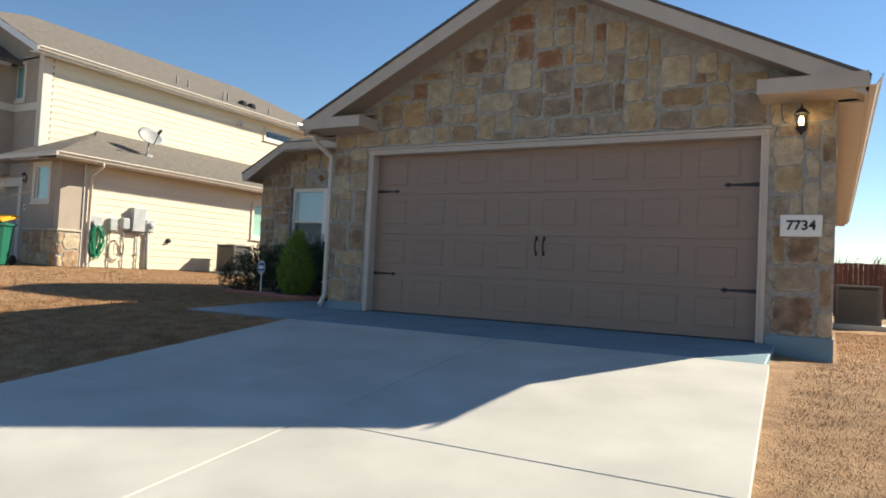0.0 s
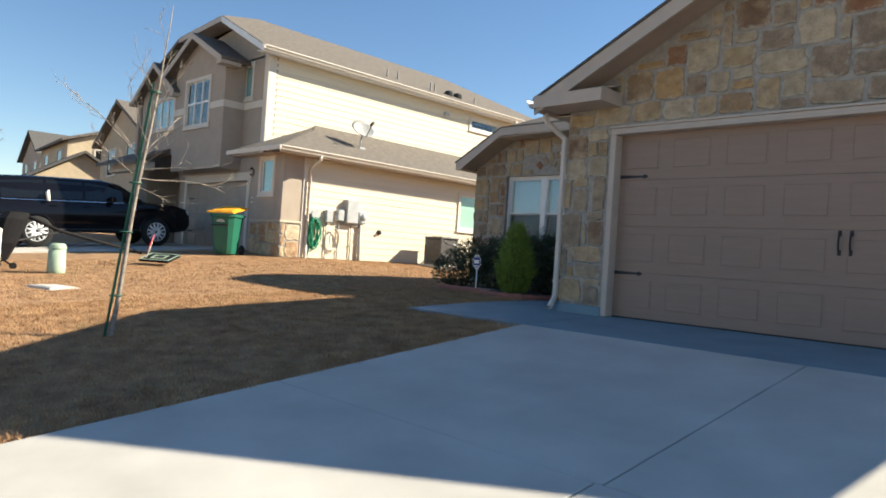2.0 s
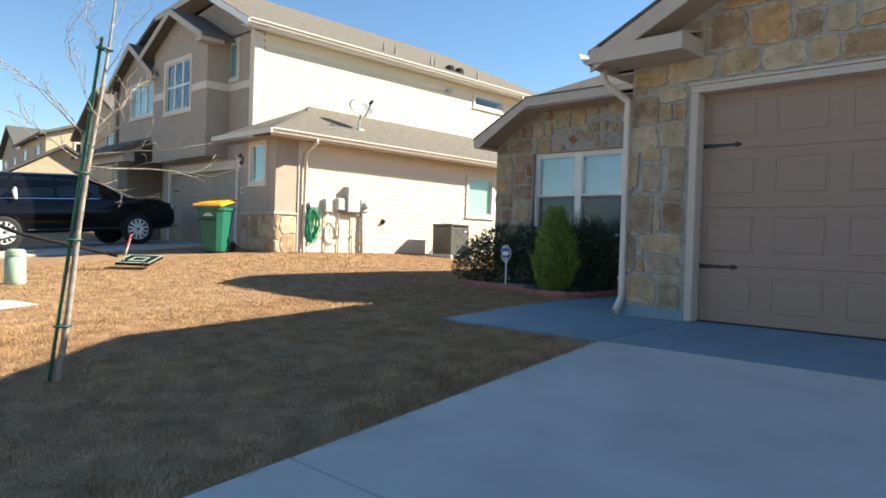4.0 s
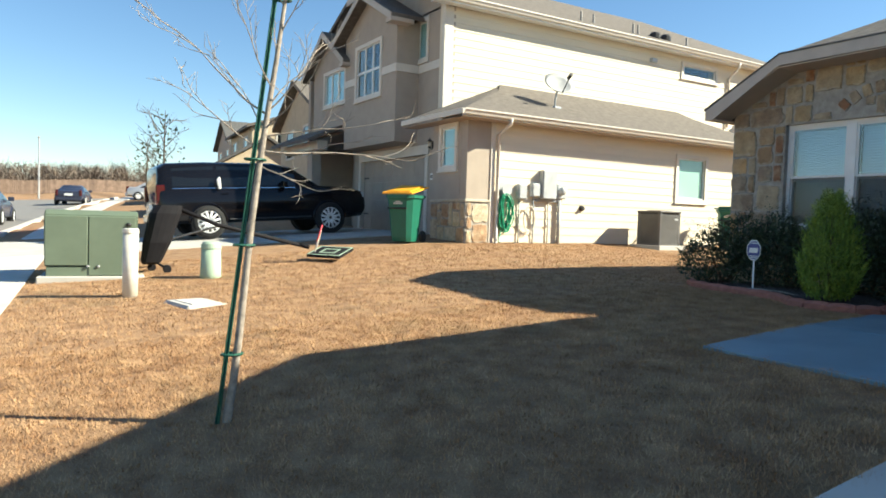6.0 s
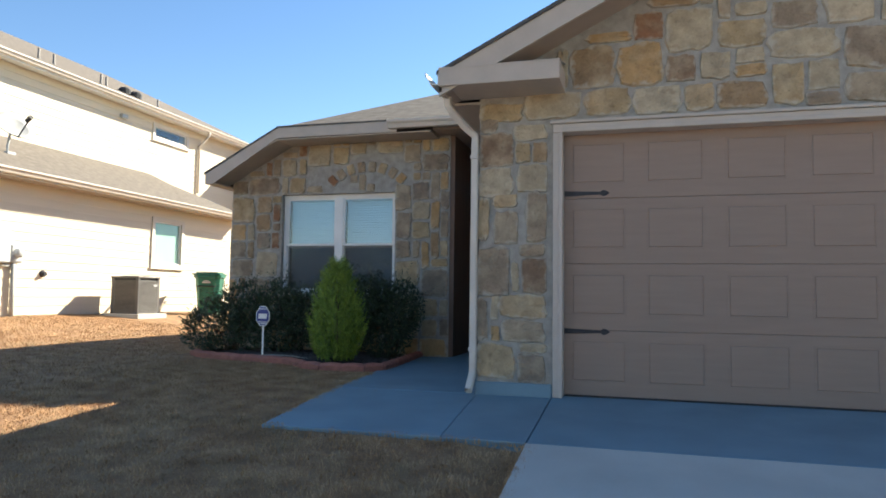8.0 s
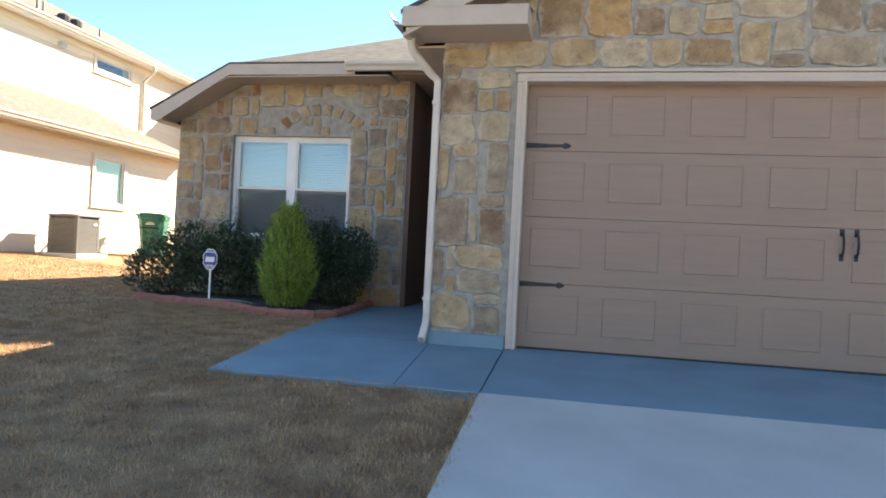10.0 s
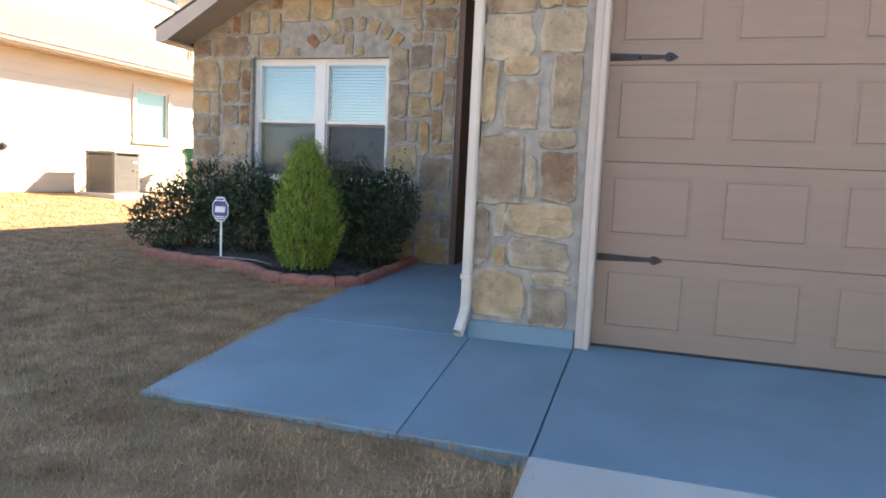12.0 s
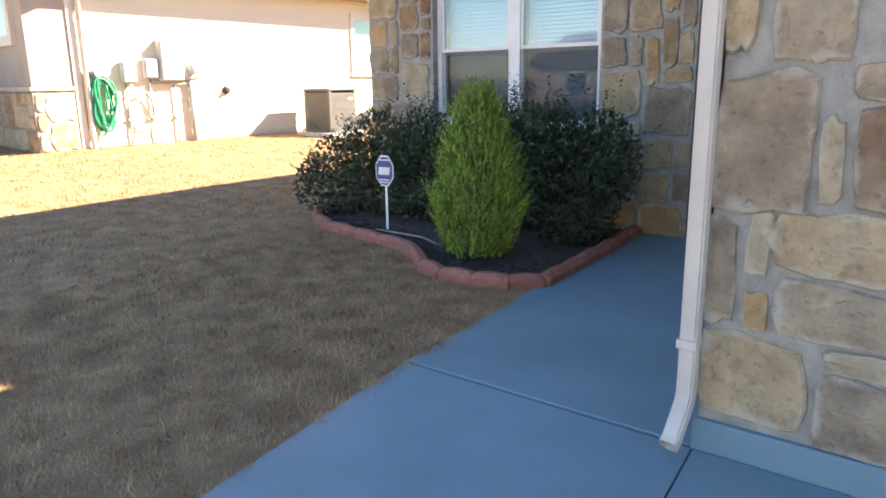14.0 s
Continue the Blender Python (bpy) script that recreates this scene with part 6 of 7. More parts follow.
part("trunk", tube(bmesh.new(), [trunk_at(h) for h in (-0.05, 0.0, 0.25, 0.5, 0.8, 1.1, 1.4, 1.7, 2.0, 2.4, 2.8, 3.2)], [0.030, 0.026, 0.022, 0.021, 0.020, 0.019, 0.018, 0.016, 0.014, 0.010, 0.006, 0.003], 10), M_BARK, tree, soft=True)
rt = random.Random(17)


def branch(start, d, L, r, depth, bm):
    pts, p, d = [start], start.copy(), d.normalized()
    n = 6
    for i in range(n):
        d = (d + Vector((rt.uniform(-0.28, 0.28), rt.uniform(-0.28, 0.28), rt.uniform(-0.16, 0.22)))).normalized()
        p = p + d * L / n
        pts.append(p.copy())
        if depth and i >= 1 and rt.random() < 0.75:
            s = (d + Vector((rt.uniform(-0.9, 0.9), rt.uniform(-0.9, 0.9), rt.uniform(-0.3, 0.6)))).normalized()
            branch(p, s, L * rt.uniform(0.3, 0.5), r * 0.5, depth - 1, bm)
    tube(bm, pts, [r * (1 - 0.8 * i / n) + 0.0006 for i in range(n + 1)], 5)


for h, d, L, r in ((1.62, (-0.15, -0.75, 0.65), 0.55, 0.006), (1.50, (0.1, 0.95, -0.02), 0.98, 0.009), (1.58, (0.2, 0.85, 0.15), 0.70, 0.007), (1.42, (0.2, 0.6, -0.35), 0.40, 0.005),
                   (1.72, (0.3, 0.6, 0.5), 0.55, 0.007), (1.5, (-0.4, -0.6, 0.6), 0.6, 0.007), (1.62, (0.5, 0.4, 0.5), 0.6, 0.006), (1.75, (-0.2, 0.6, 0.6), 0.6, 0.006), (1.85, (0.3, -0.6, 0.6), 0.6, 0.006),
                   (2.0, (-0.5, 0.3, 0.7), 0.55, 0.005), (2.15, (0.4, 0.5, 0.7), 0.5, 0.005), (2.3, (0.1, -0.6, 0.7), 0.5, 0.004), (2.5, (-0.3, 0.4, 0.8), 0.4, 0.004), (2.7, (0.3, -0.2, 0.8), 0.4, 0.003), (1.70, (-0.2, -0.85, 0.35), 0.8, 0.008)):
    bm = bmesh.new()
    branch(trunk_at(h), Vector(d), L * (0.9 if h > 1.3 else 0.7), r * 0.72, 2, bm)
    part("branch", bm, M_BARK, tree)
stk = thing("tree_stake", (TX - 0.03, TY - 0.06, TZ), "green metal stake tied to the young tree", "stake")
s0, s1 = Vector((TX + 0.0, TY - 0.055, TZ - 0.1)), trunk_at(2.42) + Vector((0.0, -0.060, 0))
bm = bmesh.new()
dd = (s1 - s0).normalized()
q = [Vector(a) for a in ((-0.018, -0.004, 0), (0.018, -0.004, 0), (0.018, 0.004, 0), (0.004, 0.004, 0), (0.004, 0.024, 0), (-0.004, 0.024, 0), (-0.004, 0.004, 0), (-0.018, 0.004, 0))]
rt_m = Matrix.Rotation(radians(-60), 3, 'Z')
prism(bm, [s0 + rt_m @ (a * 0.72) for a in q], s1 - s0)
part("post", bm, M_STAKE, stk)
for h in (0.38, 0.98, 1.45, 2.34):
    c = trunk_at(h)
    bm = bmesh.new()
    tube(bm, [c + Vector((0.034 * math.cos(a), -0.026 + 0.056 * math.sin(a), 0.0)) for a in [i * math.pi / 6 for i in range(13)]], 0.008, 6)
    part("tie", bm, M_STAKE, stk, "green rubber tie")

# ---- utility things on the lawn ----
TFX, TFY = -9.72, -4.84
tz = ground_z(TFX, TFY)
tf = thing("transformer_box", (TFX, TFY, tz), "olive green pad-mounted transformer cabinet on the lawn", "transformer", "", -8)
tf.scale = (1.12, 1.30, 1.14)


def lbox(*a):
    return boxed(*a)


part("pad", lbox(-0.55, 0.58, -0.50, 0.52, -0.1, 0.03, 0.01), M_CONC, tf, "concrete pad", local=True)
part("plinth", lbox(-0.45, 0.50, -0.42, 0.42, 0.03, 0.14, 0.006), M_TFGREEN, tf, local=True)
bm = bmesh.new()
prism(bm, [(-0.46, -0.44, 0.14), (0.46, -0.44, 0.14), (0.50, -0.44, 0.76), (0.40, -0.44, 0.82), (-0.46, -0.44, 0.82)], (0, 0.88, 0))
bmesh.ops.bevel(bm, geom=bm.edges[:], offset=0.012, segments=2, affect='EDGES')
part("cabinet", bm, M_TFGREEN, tf, local=True)
dl = part("door_half", lbox(0.49, 0.520, -0.43, -0.035, 0.16, 0.75, 0.006), M_TFGREEN, tf, local=True)
dr = part("door_half", lbox(0.49, 0.512, -0.025, 0.43, 0.04, 0.75, 0.006), M_TFGREEN, tf, local=True)
for y in (-0.03, 0.07):
    part("bolt", lathe(bmesh.new(), (0.52, y, 0.15), [(0.014, -0.012), (0.016, 0), (0.014, 0.012)], 8), M_GALV, tf, local=True)
part("warning_label", lathe(bmesh.new(), (0.512, 0.36, 0.66), [(0.022, -0.02), (0.028, 0.0), (0.022, 0.02)], 14), M_INK, tf, "small dark round sticker", local=True)

PX, PY = -7.36, -4.64
bl = thing("bollard", (PX, PY, ground_z(PX, PY)), "off-white steel bollard with a flat cap on the lawn", "bollard")
z = ground_z(PX, PY)
part("post", lathe(bmesh.new(), (PX, PY, z), [(0.086, -0.1), (0.086, 0.74)], 20), M_POSTW, bl, soft=True)
part("cap", lathe(bmesh.new(), (PX, PY, z + 0.74), [(0.091, 0), (0.093, 0.012), (0.089, 0.05), (0.076, 0.06), (0.02, 0.062)], 20), M_POSTW, bl)
QX, QY = -8.50, -3.47
z = ground_z(QX, QY)
pd = thing("utility_pedestal", (QX, QY, z), "pale green round plastic utility pedestal on the lawn", "utility pedestal")
part("body", lathe(bmesh.new(), (QX, QY, z), [(0.145, -0.05), (0.14, 0.05), (0.132, 0.40)], 24), M_PEDGREEN, pd, soft=True)
part("cap", lathe(bmesh.new(), (QX, QY, z + 0.40), [(0.136, 0), (0.138, 0.02), (0.128, 0.07), (0.10, 0.10), (0.02, 0.105)], 24), M_PEDGREEN, pd)
VX, VY = -6.38, -4.06
z = ground_z(VX, VY)
vc = thing("meter_box_cover", (VX, VY, z), "pale concrete meter box cover set in the lawn", "box cover", "", 12)
part("collar", lbox(-0.36, 0.30, -0.26, 0.22, -0.08, 0.018, 0.03), M_CONC, vc, local=True)
part("lid", lbox(-0.28, 0.22, -0.17, 0.15, 0.01, 0.026, 0.006), M_WALK, vc, local=True)

# ---- fallen basketball hoop ----
HBX, HBY = -9.55, -4.08
hz = ground_z(HBX, HBY)
hp = thing("basketball_hoop", (HBX, HBY, hz), "black portable basketball hoop fallen over on the lawn", "basketball hoop")
bm = bmesh.new()
rings = []
for w, d, zz, off in ((0.08, 0.24, 0.12, -0.04), (0.16, 0.38, 0.16, -0.02), (0.22, 0.52, 0.45, 0.06), (0.20, 0.60, 0.88, 0.17), (0.16, 0.52, 1.0, 0.22)):
    rings.append([bm.verts.new((HBX + w * math.cos(a) * 0.9 / (abs(math.cos(a)) ** 4 + abs(math.sin(a)) ** 4) ** 0.25, HBY + off + 0.36 * d * math.sin(a) / (abs(math.cos(a)) ** 4 + abs(math.sin(a)) ** 4) ** 0.25, hz + zz)) for a in [2 * math.pi * (k + 0.5) / 16 for k in range(16)]])
for a, b in zip(rings, rings[1:]):
    for k in range(16):
        bm.faces.new((a[k], a[(k + 1) % 16], b[(k + 1) % 16], b[k]))
bm.faces.new(rings[0][::-1])
bm.faces.new(rings[-1])
part("base_tank", bm, M_TANK, hp, "black plastic base tank tipped on its edge")
for s in (-1, 1):
    w = lathe(bmesh.new(), (0, 0, 0), [(0.02, -0.025), (0.055, -0.025), (0.062, 0), (0.055, 0.025), (0.02, 0.025)], 16)
    bmesh.ops.transform(w, matrix=Matrix.Translation((HBX + 0.18 * s, HBY + 0.10 + 0.08 * s, hz + 0.06)) @ Matrix.Rotation(radians(90), 4, 'Y'), verts=w.verts)
    part("wheel", w, M_TANK, hp)
    part("wheel_strut", tube(bmesh.new(), [(HBX + 0.18 * s, HBY + 0.10 + 0.08 * s, hz + 0.06), (HBX + 0.05 * s, HBY - 0.02, hz + 0.20)], 0.016, 6), M_TANK, hp)
BBX, BBY = -9.52, -1.44
bz = ground_z(BBX, BBY)
part("pole", tube(bmesh.new(), [(HBX - 0.02, HBY + 0.3, hz + 0.98), (HBX - 0.25, HBY + 1.0, hz + 0.72), (BBX + 0.1, BBY - 0.26, bz + 0.22)], 0.032, 10), M_TANK, hp, soft=True)
part("pole_brace", tube(bmesh.new(), [(HBX, HBY + 0.1, hz + 0.45), (HBX - 0.25, HBY + 1.0, hz + 0.70)], 0.018, 8), M_BLACKP, hp)
bm = boxed(-0.32, 0.32, -0.025, 0.025, -0.23, 0.23, 0.01)
bbm = Matrix.Translation((BBX + 0.12, BBY + 0.1, bz + 0.14)) @ Matrix.Rotation(radians(35), 4, 'Z') @ Matrix.Rotation(radians(-74), 4, 'X')
bmesh.ops.transform(bm, matrix=bbm, verts=bm.verts)
bb = part("backboard", bm, M_TANK, hp, "dark green backboard with a pale square")
bm = bmesh.new()
for a, b, c_, d in cells((-0.15, 0.15), (-0.11, 0.11), [(-0.115, 0.115, -0.075, 0.075)]):
    box(bm, a, b, -0.03, -0.026, c_, d)
for a, b, c_, d in cells((-0.315, 0.315), (-0.225, 0.225), [(-0.285, 0.285, -0.20, 0.20)]):
    box(bm, a, b, -0.03, -0.026, c_, d)
bmesh.ops.transform(bm, matrix=bbm, verts=bm.verts)
part("painted_square", bm, M_PEDGREEN, bb)
rc = Vector((BBX + 0.12, BBY - 0.10, bz + 0.44))
e1, e2 = Vector((-0.90, 0.38, 0.12)), Vector((0.05, 0.28, 0.95))
rim_pts = [rc + e1 * 0.16 * math.cos(a) + e2 * 0.16 * math.sin(a) for a in [i * math.pi / 10 for i in range(21)]]
part("rim", tube(bmesh.new(), rim_pts, 0.012, 6), M_NET, hp, "red steel rim", soft=True)
bm = bmesh.new()
for i in range(20):
    p = rim_pts[i]
    q_ = rc + (p - rc) * 0.4 + Vector((0.02, -0.06, -0.24))
    tube(bm, [p, (p + q_) / 2 + Vector((0, 0.01, -0.02)), q_], 0.007, 4)
    tube(bm, [(p + q_) / 2, rim_pts[(i + 1) % 20] * 0.5 + q_ * 0.5], 0.006, 4)
part("net", bm, M_POSTW, hp, "frayed red and white net")


# ---- vehicles ----
def loft_body(st):
    """Half-section stations along y: (s, z_low, z_belt, z_top, hw_low, hw_belt, hw_top)."""
    bm = bmesh.new()
    rings = []
    for s, zl, zb, zt, wl, wb, wt in st:
        half = [(wl * 0.86, zl), (wl, zl + 0.10), (wl + 0.015, (zl + zb) / 2), (wb, zb - 0.03), (wb - 0.02, zb), ((wb + wt * 2) / 3 + 0.02, zb + (zt - zb) * 0.66), (wt, zt - 0.05), (wt * 0.80, zt)]
        ring = [(x, z) for x, z in half] + [(-x, z) for x, z in half[::-1]]
        rings.append([bm.verts.new((x, s, z)) for x, z in ring])
    n = len(rings[0])
    for a, b in zip(rings, rings[1:]):
        for k in range(n):
            bm.faces.new((a[k], a[(k + 1) % n], b[(k + 1) % n], b[k]))
    bm.faces.new(rings[0][::-1])
    bm.faces.new(rings[-1])
    return bm


def at_station(st, s):
    for a, b in zip(st, st[1:]):
        if a[0] <= s <= b[0]:
            f = (s - a[0]) / max(1e-6, b[0] - a[0])
            return [p * (1 - f) + q * f for p, q in zip(a, b)]
    return st[-1]


def vehicle(name, at, rz, st, paint, label, glazing, axles, r, rear_glass, wind, seed=0):
    """A vehicle in its own axes, nose towards +y, standing on z = 0."""
    t = thing(name, at, label, "car", "parked cars", rz)
    L = st[-1][0]
    body = part("body", loft_body(st), paint, t, local=True)
    smooth(body.data)
    mod = body.modifiers.new("bevel", 'BEVEL')
    mod.width, mod.segments, mod.limit_method, mod.angle_limit = 0.02, 2, 'ANGLE', radians(40)

    def side_pt(s, f, o):
        _, zl, zb, zt, wl, wb, wt = at_station(st, s)
        k = f / 0.66
        x0, x1, x2 = wb - 0.02, (wb + wt * 2) / 3 + 0.02, wt
        x = x0 + (x1 - x0) * k if f < 0.66 else x1 + (x2 - x1) * (f - 0.66) / 0.34
        return x + o, zb + (zt - zb) * f

    for s0, s1, f0, f1a, f1b in glazing:
        for sg in (-1, 1):
            bm = bmesh.new()
            n = 5
            lo, hi, lo2, hi2 = [], [], [], []
            for i in range(n + 1):
                q = i / n
                s = s0 + (s1 - s0) * q
                ft = f1a + (f1b - f1a) * q
                fr = min(f0 + 0.02, ft)
                for lst, fv, o in ((lo, fr, 0.008), (hi, ft, 0.008)):
                    x, z = side_pt(s, fv, o)
                    lst.append(bm.verts.new((sg * x, s, z)))
                for lst, fv in ((lo2, fr), (hi2, ft)):
                    x, z = side_pt(s, fv, -0.01)
                    lst.append(bm.verts.new((sg * x, s, z)))
            for i in range(n):
                bm.faces.new((lo[i], lo[i + 1], hi[i + 1], hi[i]))
                bm.faces.new((hi[i], hi[i + 1], hi2[i + 1], hi2[i]))
                bm.faces.new((lo[i], lo2[i], lo2[i + 1], lo[i + 1]))
            bm.faces.new((lo[0], hi[0], hi2[0], lo2[0]))
            bm.faces.new((lo[-1], lo2[-1], hi2[-1], hi[-1]))
            part("side_window", bm, M_CARGLASS, t, "dark tinted glass", local=True)
    # chrome line under the windows
    for sg in (-1, 1):
        pts = []
        for i in range(9):
            s = glazing[0][0] + (glazing[-1][1] - glazing[0][0]) * i / 8
            x, z = side_pt(s, 0.03, 0.006)
            pts.append((sg * x, s, z))
        part("window_line", tube(bmesh.new(), pts, 0.011, 6), M_CHROME, t, "chrome window line", local=True)
        pts = []
        for i in range(9):
            s = axles[0] + r + 0.12 + (axles[1] - axles[0] - 2 * r - 0.24) * i / 8
            v = at_station(st, s)
            pts.append((sg * (v[4] + 0.01), s, v[1] + 0.09))
        part("sill_strip", tube(bmesh.new(), pts, 0.022, 6), M_BLACKP, t, local=True)
        for s in (glazing[0][1] + 0.25, glazing[-1][1] - 1.0):
            v = at_station(st, s)
            part("door_handle", boxed(sg * (v[5] + 0.0) - 0.02, sg * (v[5] + 0.0) + 0.02, s - 0.09, s + 0.09, v[2] - 0.14, v[2] - 0.11, 0.006), paint, t, local=True)
        s = glazing[-1][1] - 0.35
        v = at_station(st, s)
        part("wing_mirror", boxed(sg * (v[5] + 0.12) - 0.11, sg * (v[5] + 0.12) + 0.11, s - 0.06, s + 0.07, v[2] + 0.02, v[2] + 0.19, 0.03, 2), paint, t, local=True)

    def across(name, sa, sb, mat_, fa, fb, lift, label=""):
        a, b = at_station(st, sa), at_station(st, sb)
        bm = bmesh.new()
        za, zb_ = a[2] + (a[3] - a[2]) * fa, b[2] + (b[3] - b[2]) * fb
        wa, wb_ = a[5] * (1 - fa) + a[6] * fa - 0.10, b[5] * (1 - fb) + b[6] * fb - 0.08
        sgn = 1 if sa > sb else -1
        prism(bm, [(-wa, sa + sgn * lift, za), (wa, sa + sgn * lift, za), (wb_, sb + sgn * lift, zb_), (-wb_, sb + sgn * lift, zb_)], (0, -sgn * 0.03, -0.01))
        part(name, bm, mat_, t, label, local=True)

    across("rear_window", *rear_glass, M_CARGLASS, 0.25, 0.85, 0.035, "dark tinted glass")
    across("windscreen", *wind, M_CARGLASS, 0.4, 0.9, 0.035, "dark tinted glass")
    v = at_station(st, 0.12)
    for sg in (-1, 1):
        part("tail_lamp", boxed(sg * (v[5] - 0.09) - 0.08, sg * (v[5] - 0.09) + 0.085, -0.03, 0.18, v[2] - 0.28, v[2] + 0.12, 0.02), M_REDLENS, t, "red tail lamp", local=True)
        w = at_station(st, L - 0.15)
        part("head_lamp", boxed(sg * (w[5] - 0.16) - 0.16, sg * (w[5] - 0.16) + 0.16, L - 0.22, L - 0.03, w[2] - 0.16, w[2] - 0.02, 0.02), M_CLEARLENS, t, "clear head lamp", local=True)
    part("rear_bumper", boxed(-v[4] + 0.05, v[4] - 0.05, -0.09, 0.12, v[1] - 0.02, v[1] + 0.22, 0.05, 2), paint, t, local=True)
    part("number_plate", boxed(-0.26, 0.26, -0.035, -0.015, v[1] + 0.33, v[1] + 0.48), M_WHITE, t, "plain white number plate", local=True)
    w = at_station(st, L)
    part("grille", boxed(-0.45, 0.45, L - 0.03, L + 0.02, w[1] + 0.12, w[2] - 0.02, 0.01), M_BLACKP, t, local=True)
    # wheels
    wm = lathe(bmesh.new(), (0, 0, 0), [(r * 0.70, -0.12), (r * 0.95, -0.125), (r, -0.09), (r, 0.09), (r * 0.95, 0.125), (r * 0.70, 0.12)], 28)
    bmesh.ops.rotate(wm, verts=wm.verts, cent=(0, 0, 0), matrix=Matrix.Rotation(radians(90), 3, 'Y'))
    bmesh.ops.delete(wm, geom=[f for f in wm.faces if len(f.verts) > 4], context='FACES')
    tyre = smooth(put(wm, "tyre", M_TYRE))
    rm = bmesh.new()
    lathe(rm, (0, 0, 0), [(r * 0.70, -0.10), (r * 0.715, 0.10), (r * 0.66, 0.105), (r * 0.64, 0.03), (r * 0.18, 0.03), (r * 0.16, 0.09), (r * 0.05, 0.095)], 28)
    bmesh.ops.rotate(rm, verts=rm.verts, cent=(0, 0, 0), matrix=Matrix.Rotation(radians(90), 3, 'Y'))
    rim = put(rm, "rim", M_BLACKP)
    sm = bmesh.new()
    for k in range(6):
        for dv in (-0.16, 0.16):
            a = k * math.pi / 3 + dv
            b = k * math.pi / 3 + dv * 1.6
            d0, d1 = Vector((0, math.cos(a * 1.0), math.sin(a))), Vector((0, math.cos(b), math.sin(b)))
            tube(sm, [Vector((0.085, 0, 0)) + d0 * r * 0.10, Vector((0.095, 0, 0)) + d1 * r * 0.66], [r * 0.085, r * 0.07], 6)
    tube(sm, [Vector((0.1, r * 0.68 * math.cos(a), r * 0.68 * math.sin(a))) for a in [i * math.pi / 14 for i in range(29)]], r * 0.035, 6)
    lathe(sm, (0, 0, 0), [(0.001, 0), (0.001, 0.001)], 4)
    spokes = smooth(put(sm, "spokes", M_ALLOY))
    for s in axles:
        v = at_station(st, s)
        for sg in (-1, 1):
            ty = new("wheel", tyre)
            ty.parent = t
            ty.matrix_basis = Matrix.Translation((sg * (v[4] - 0.03), s, r)) @ Matrix.Rotation(0 if sg > 0 else math.pi, 4, 'Z')
            for nm, me in (("rim", rim), ("spokes", spokes)):
                o = new(nm, me)
                o.parent = ty
            arch = bmesh.new()
            tube(arch, [(sg * (v[4] + 0.012), s + (r + 0.05) * math.cos(a), r + (r + 0.05) * math.sin(a)) for a in [math.pi * i / 14 for i in range(15)]], 0.035, 6)
            part("wheel_arch", arch, paint, t, local=True)
            well = lathe(bmesh.new(), (0, 0, 0), [(r + 0.045, -0.004), (r + 0.045, 0.004)], 28)
            bmesh.ops.transform(well, matrix=Matrix.Translation((sg * (v[4] + 0.014), s, r)) @ Matrix.Rotation(radians(90), 4, 'Y'), verts=well.verts)
            part("wheel_well", well, M_BLACKP, t, "dark wheel well", local=True)
    return t


SUV = [(0.0, 0.48, 1.14, 1.34, 0.93, 0.95, 0.84), (0.05, 0.40, 1.20, 1.76, 0.99, 0.98, 0.82), (0.22, 0.36, 1.22, 1.87, 1.00, 1.00, 0.84), (1.1, 0.36, 1.22, 1.90, 1.01, 1.00, 0.84), (2.9, 0.36, 1.21, 1.88, 1.01, 1.00, 0.83),
       (3.45, 0.36, 1.21, 1.77, 1.01, 1.00, 0.80), (4.15, 0.36, 1.22, 1.28, 1.01, 0.99, 0.88), (5.0, 0.38, 1.18, 1.23, 1.00, 0.97, 0.84), (5.4, 0.42, 1.08, 1.12, 0.95, 0.92, 0.80), (5.5, 0.52, 0.94, 0.98, 0.88, 0.86, 0.74)]
CAR = [(0.0, 0.45, 0.86, 0.92, 0.78, 0.78, 0.70), (0.08, 0.32, 0.92, 1.00, 0.86, 0.84, 0.72), (0.7, 0.26, 0.95, 1.05, 0.89, 0.88, 0.70), (1.3, 0.24, 0.95, 1.40, 0.90, 0.88, 0.60), (2.3, 0.24, 0.94, 1.44, 0.90, 0.88, 0.60),
       (2.9, 0.24, 0.94, 1.30, 0.90, 0.88, 0.62), (3.45, 0.24, 0.94, 1.00, 0.90, 0.87, 0.72), (4.2, 0.26, 0.84, 0.90, 0.88, 0.84, 0.70), (4.6, 0.30, 0.74, 0.78, 0.82, 0.78, 0.62), (4.7, 0.40, 0.66, 0.70, 0.74, 0.70, 0.56)]
suv = vehicle("suv", (-16.62, -3.02, ground_z(-16.0, -1.9) + 0.0), 0, SUV, M_CARBLACK, "long black SUV parked on the neighbouring driveway", ((0.35, 1.35, 0.08, 0.78, 0.84), (1.42, 2.35, 0.08, 0.84, 0.84), (2.42, 3.45, 0.08, 0.84, 0.66)), (1.17, 4.38), 0.40, (0.04, 0.26), (4.1, 3.4))
suv.scale = (0.955, 0.955, 0.955)
suv.rotation_euler = (radians(3.6), 0, radians(0))
car_glaze = ((1.0, 1.9, 0.08, 0.35, 0.82), (1.98, 3.05, 0.08, 0.84, 0.45))
vehicle("sedan", (-24.2, street_y(-24) - 3.9, ground_z(-24, -7.5) - 0.10), 84, CAR, M_CARRED, "red sedan parked at the kerb", car_glaze, (0.85, 3.7), 0.32, (0.75, 1.3), (3.4, 2.85))
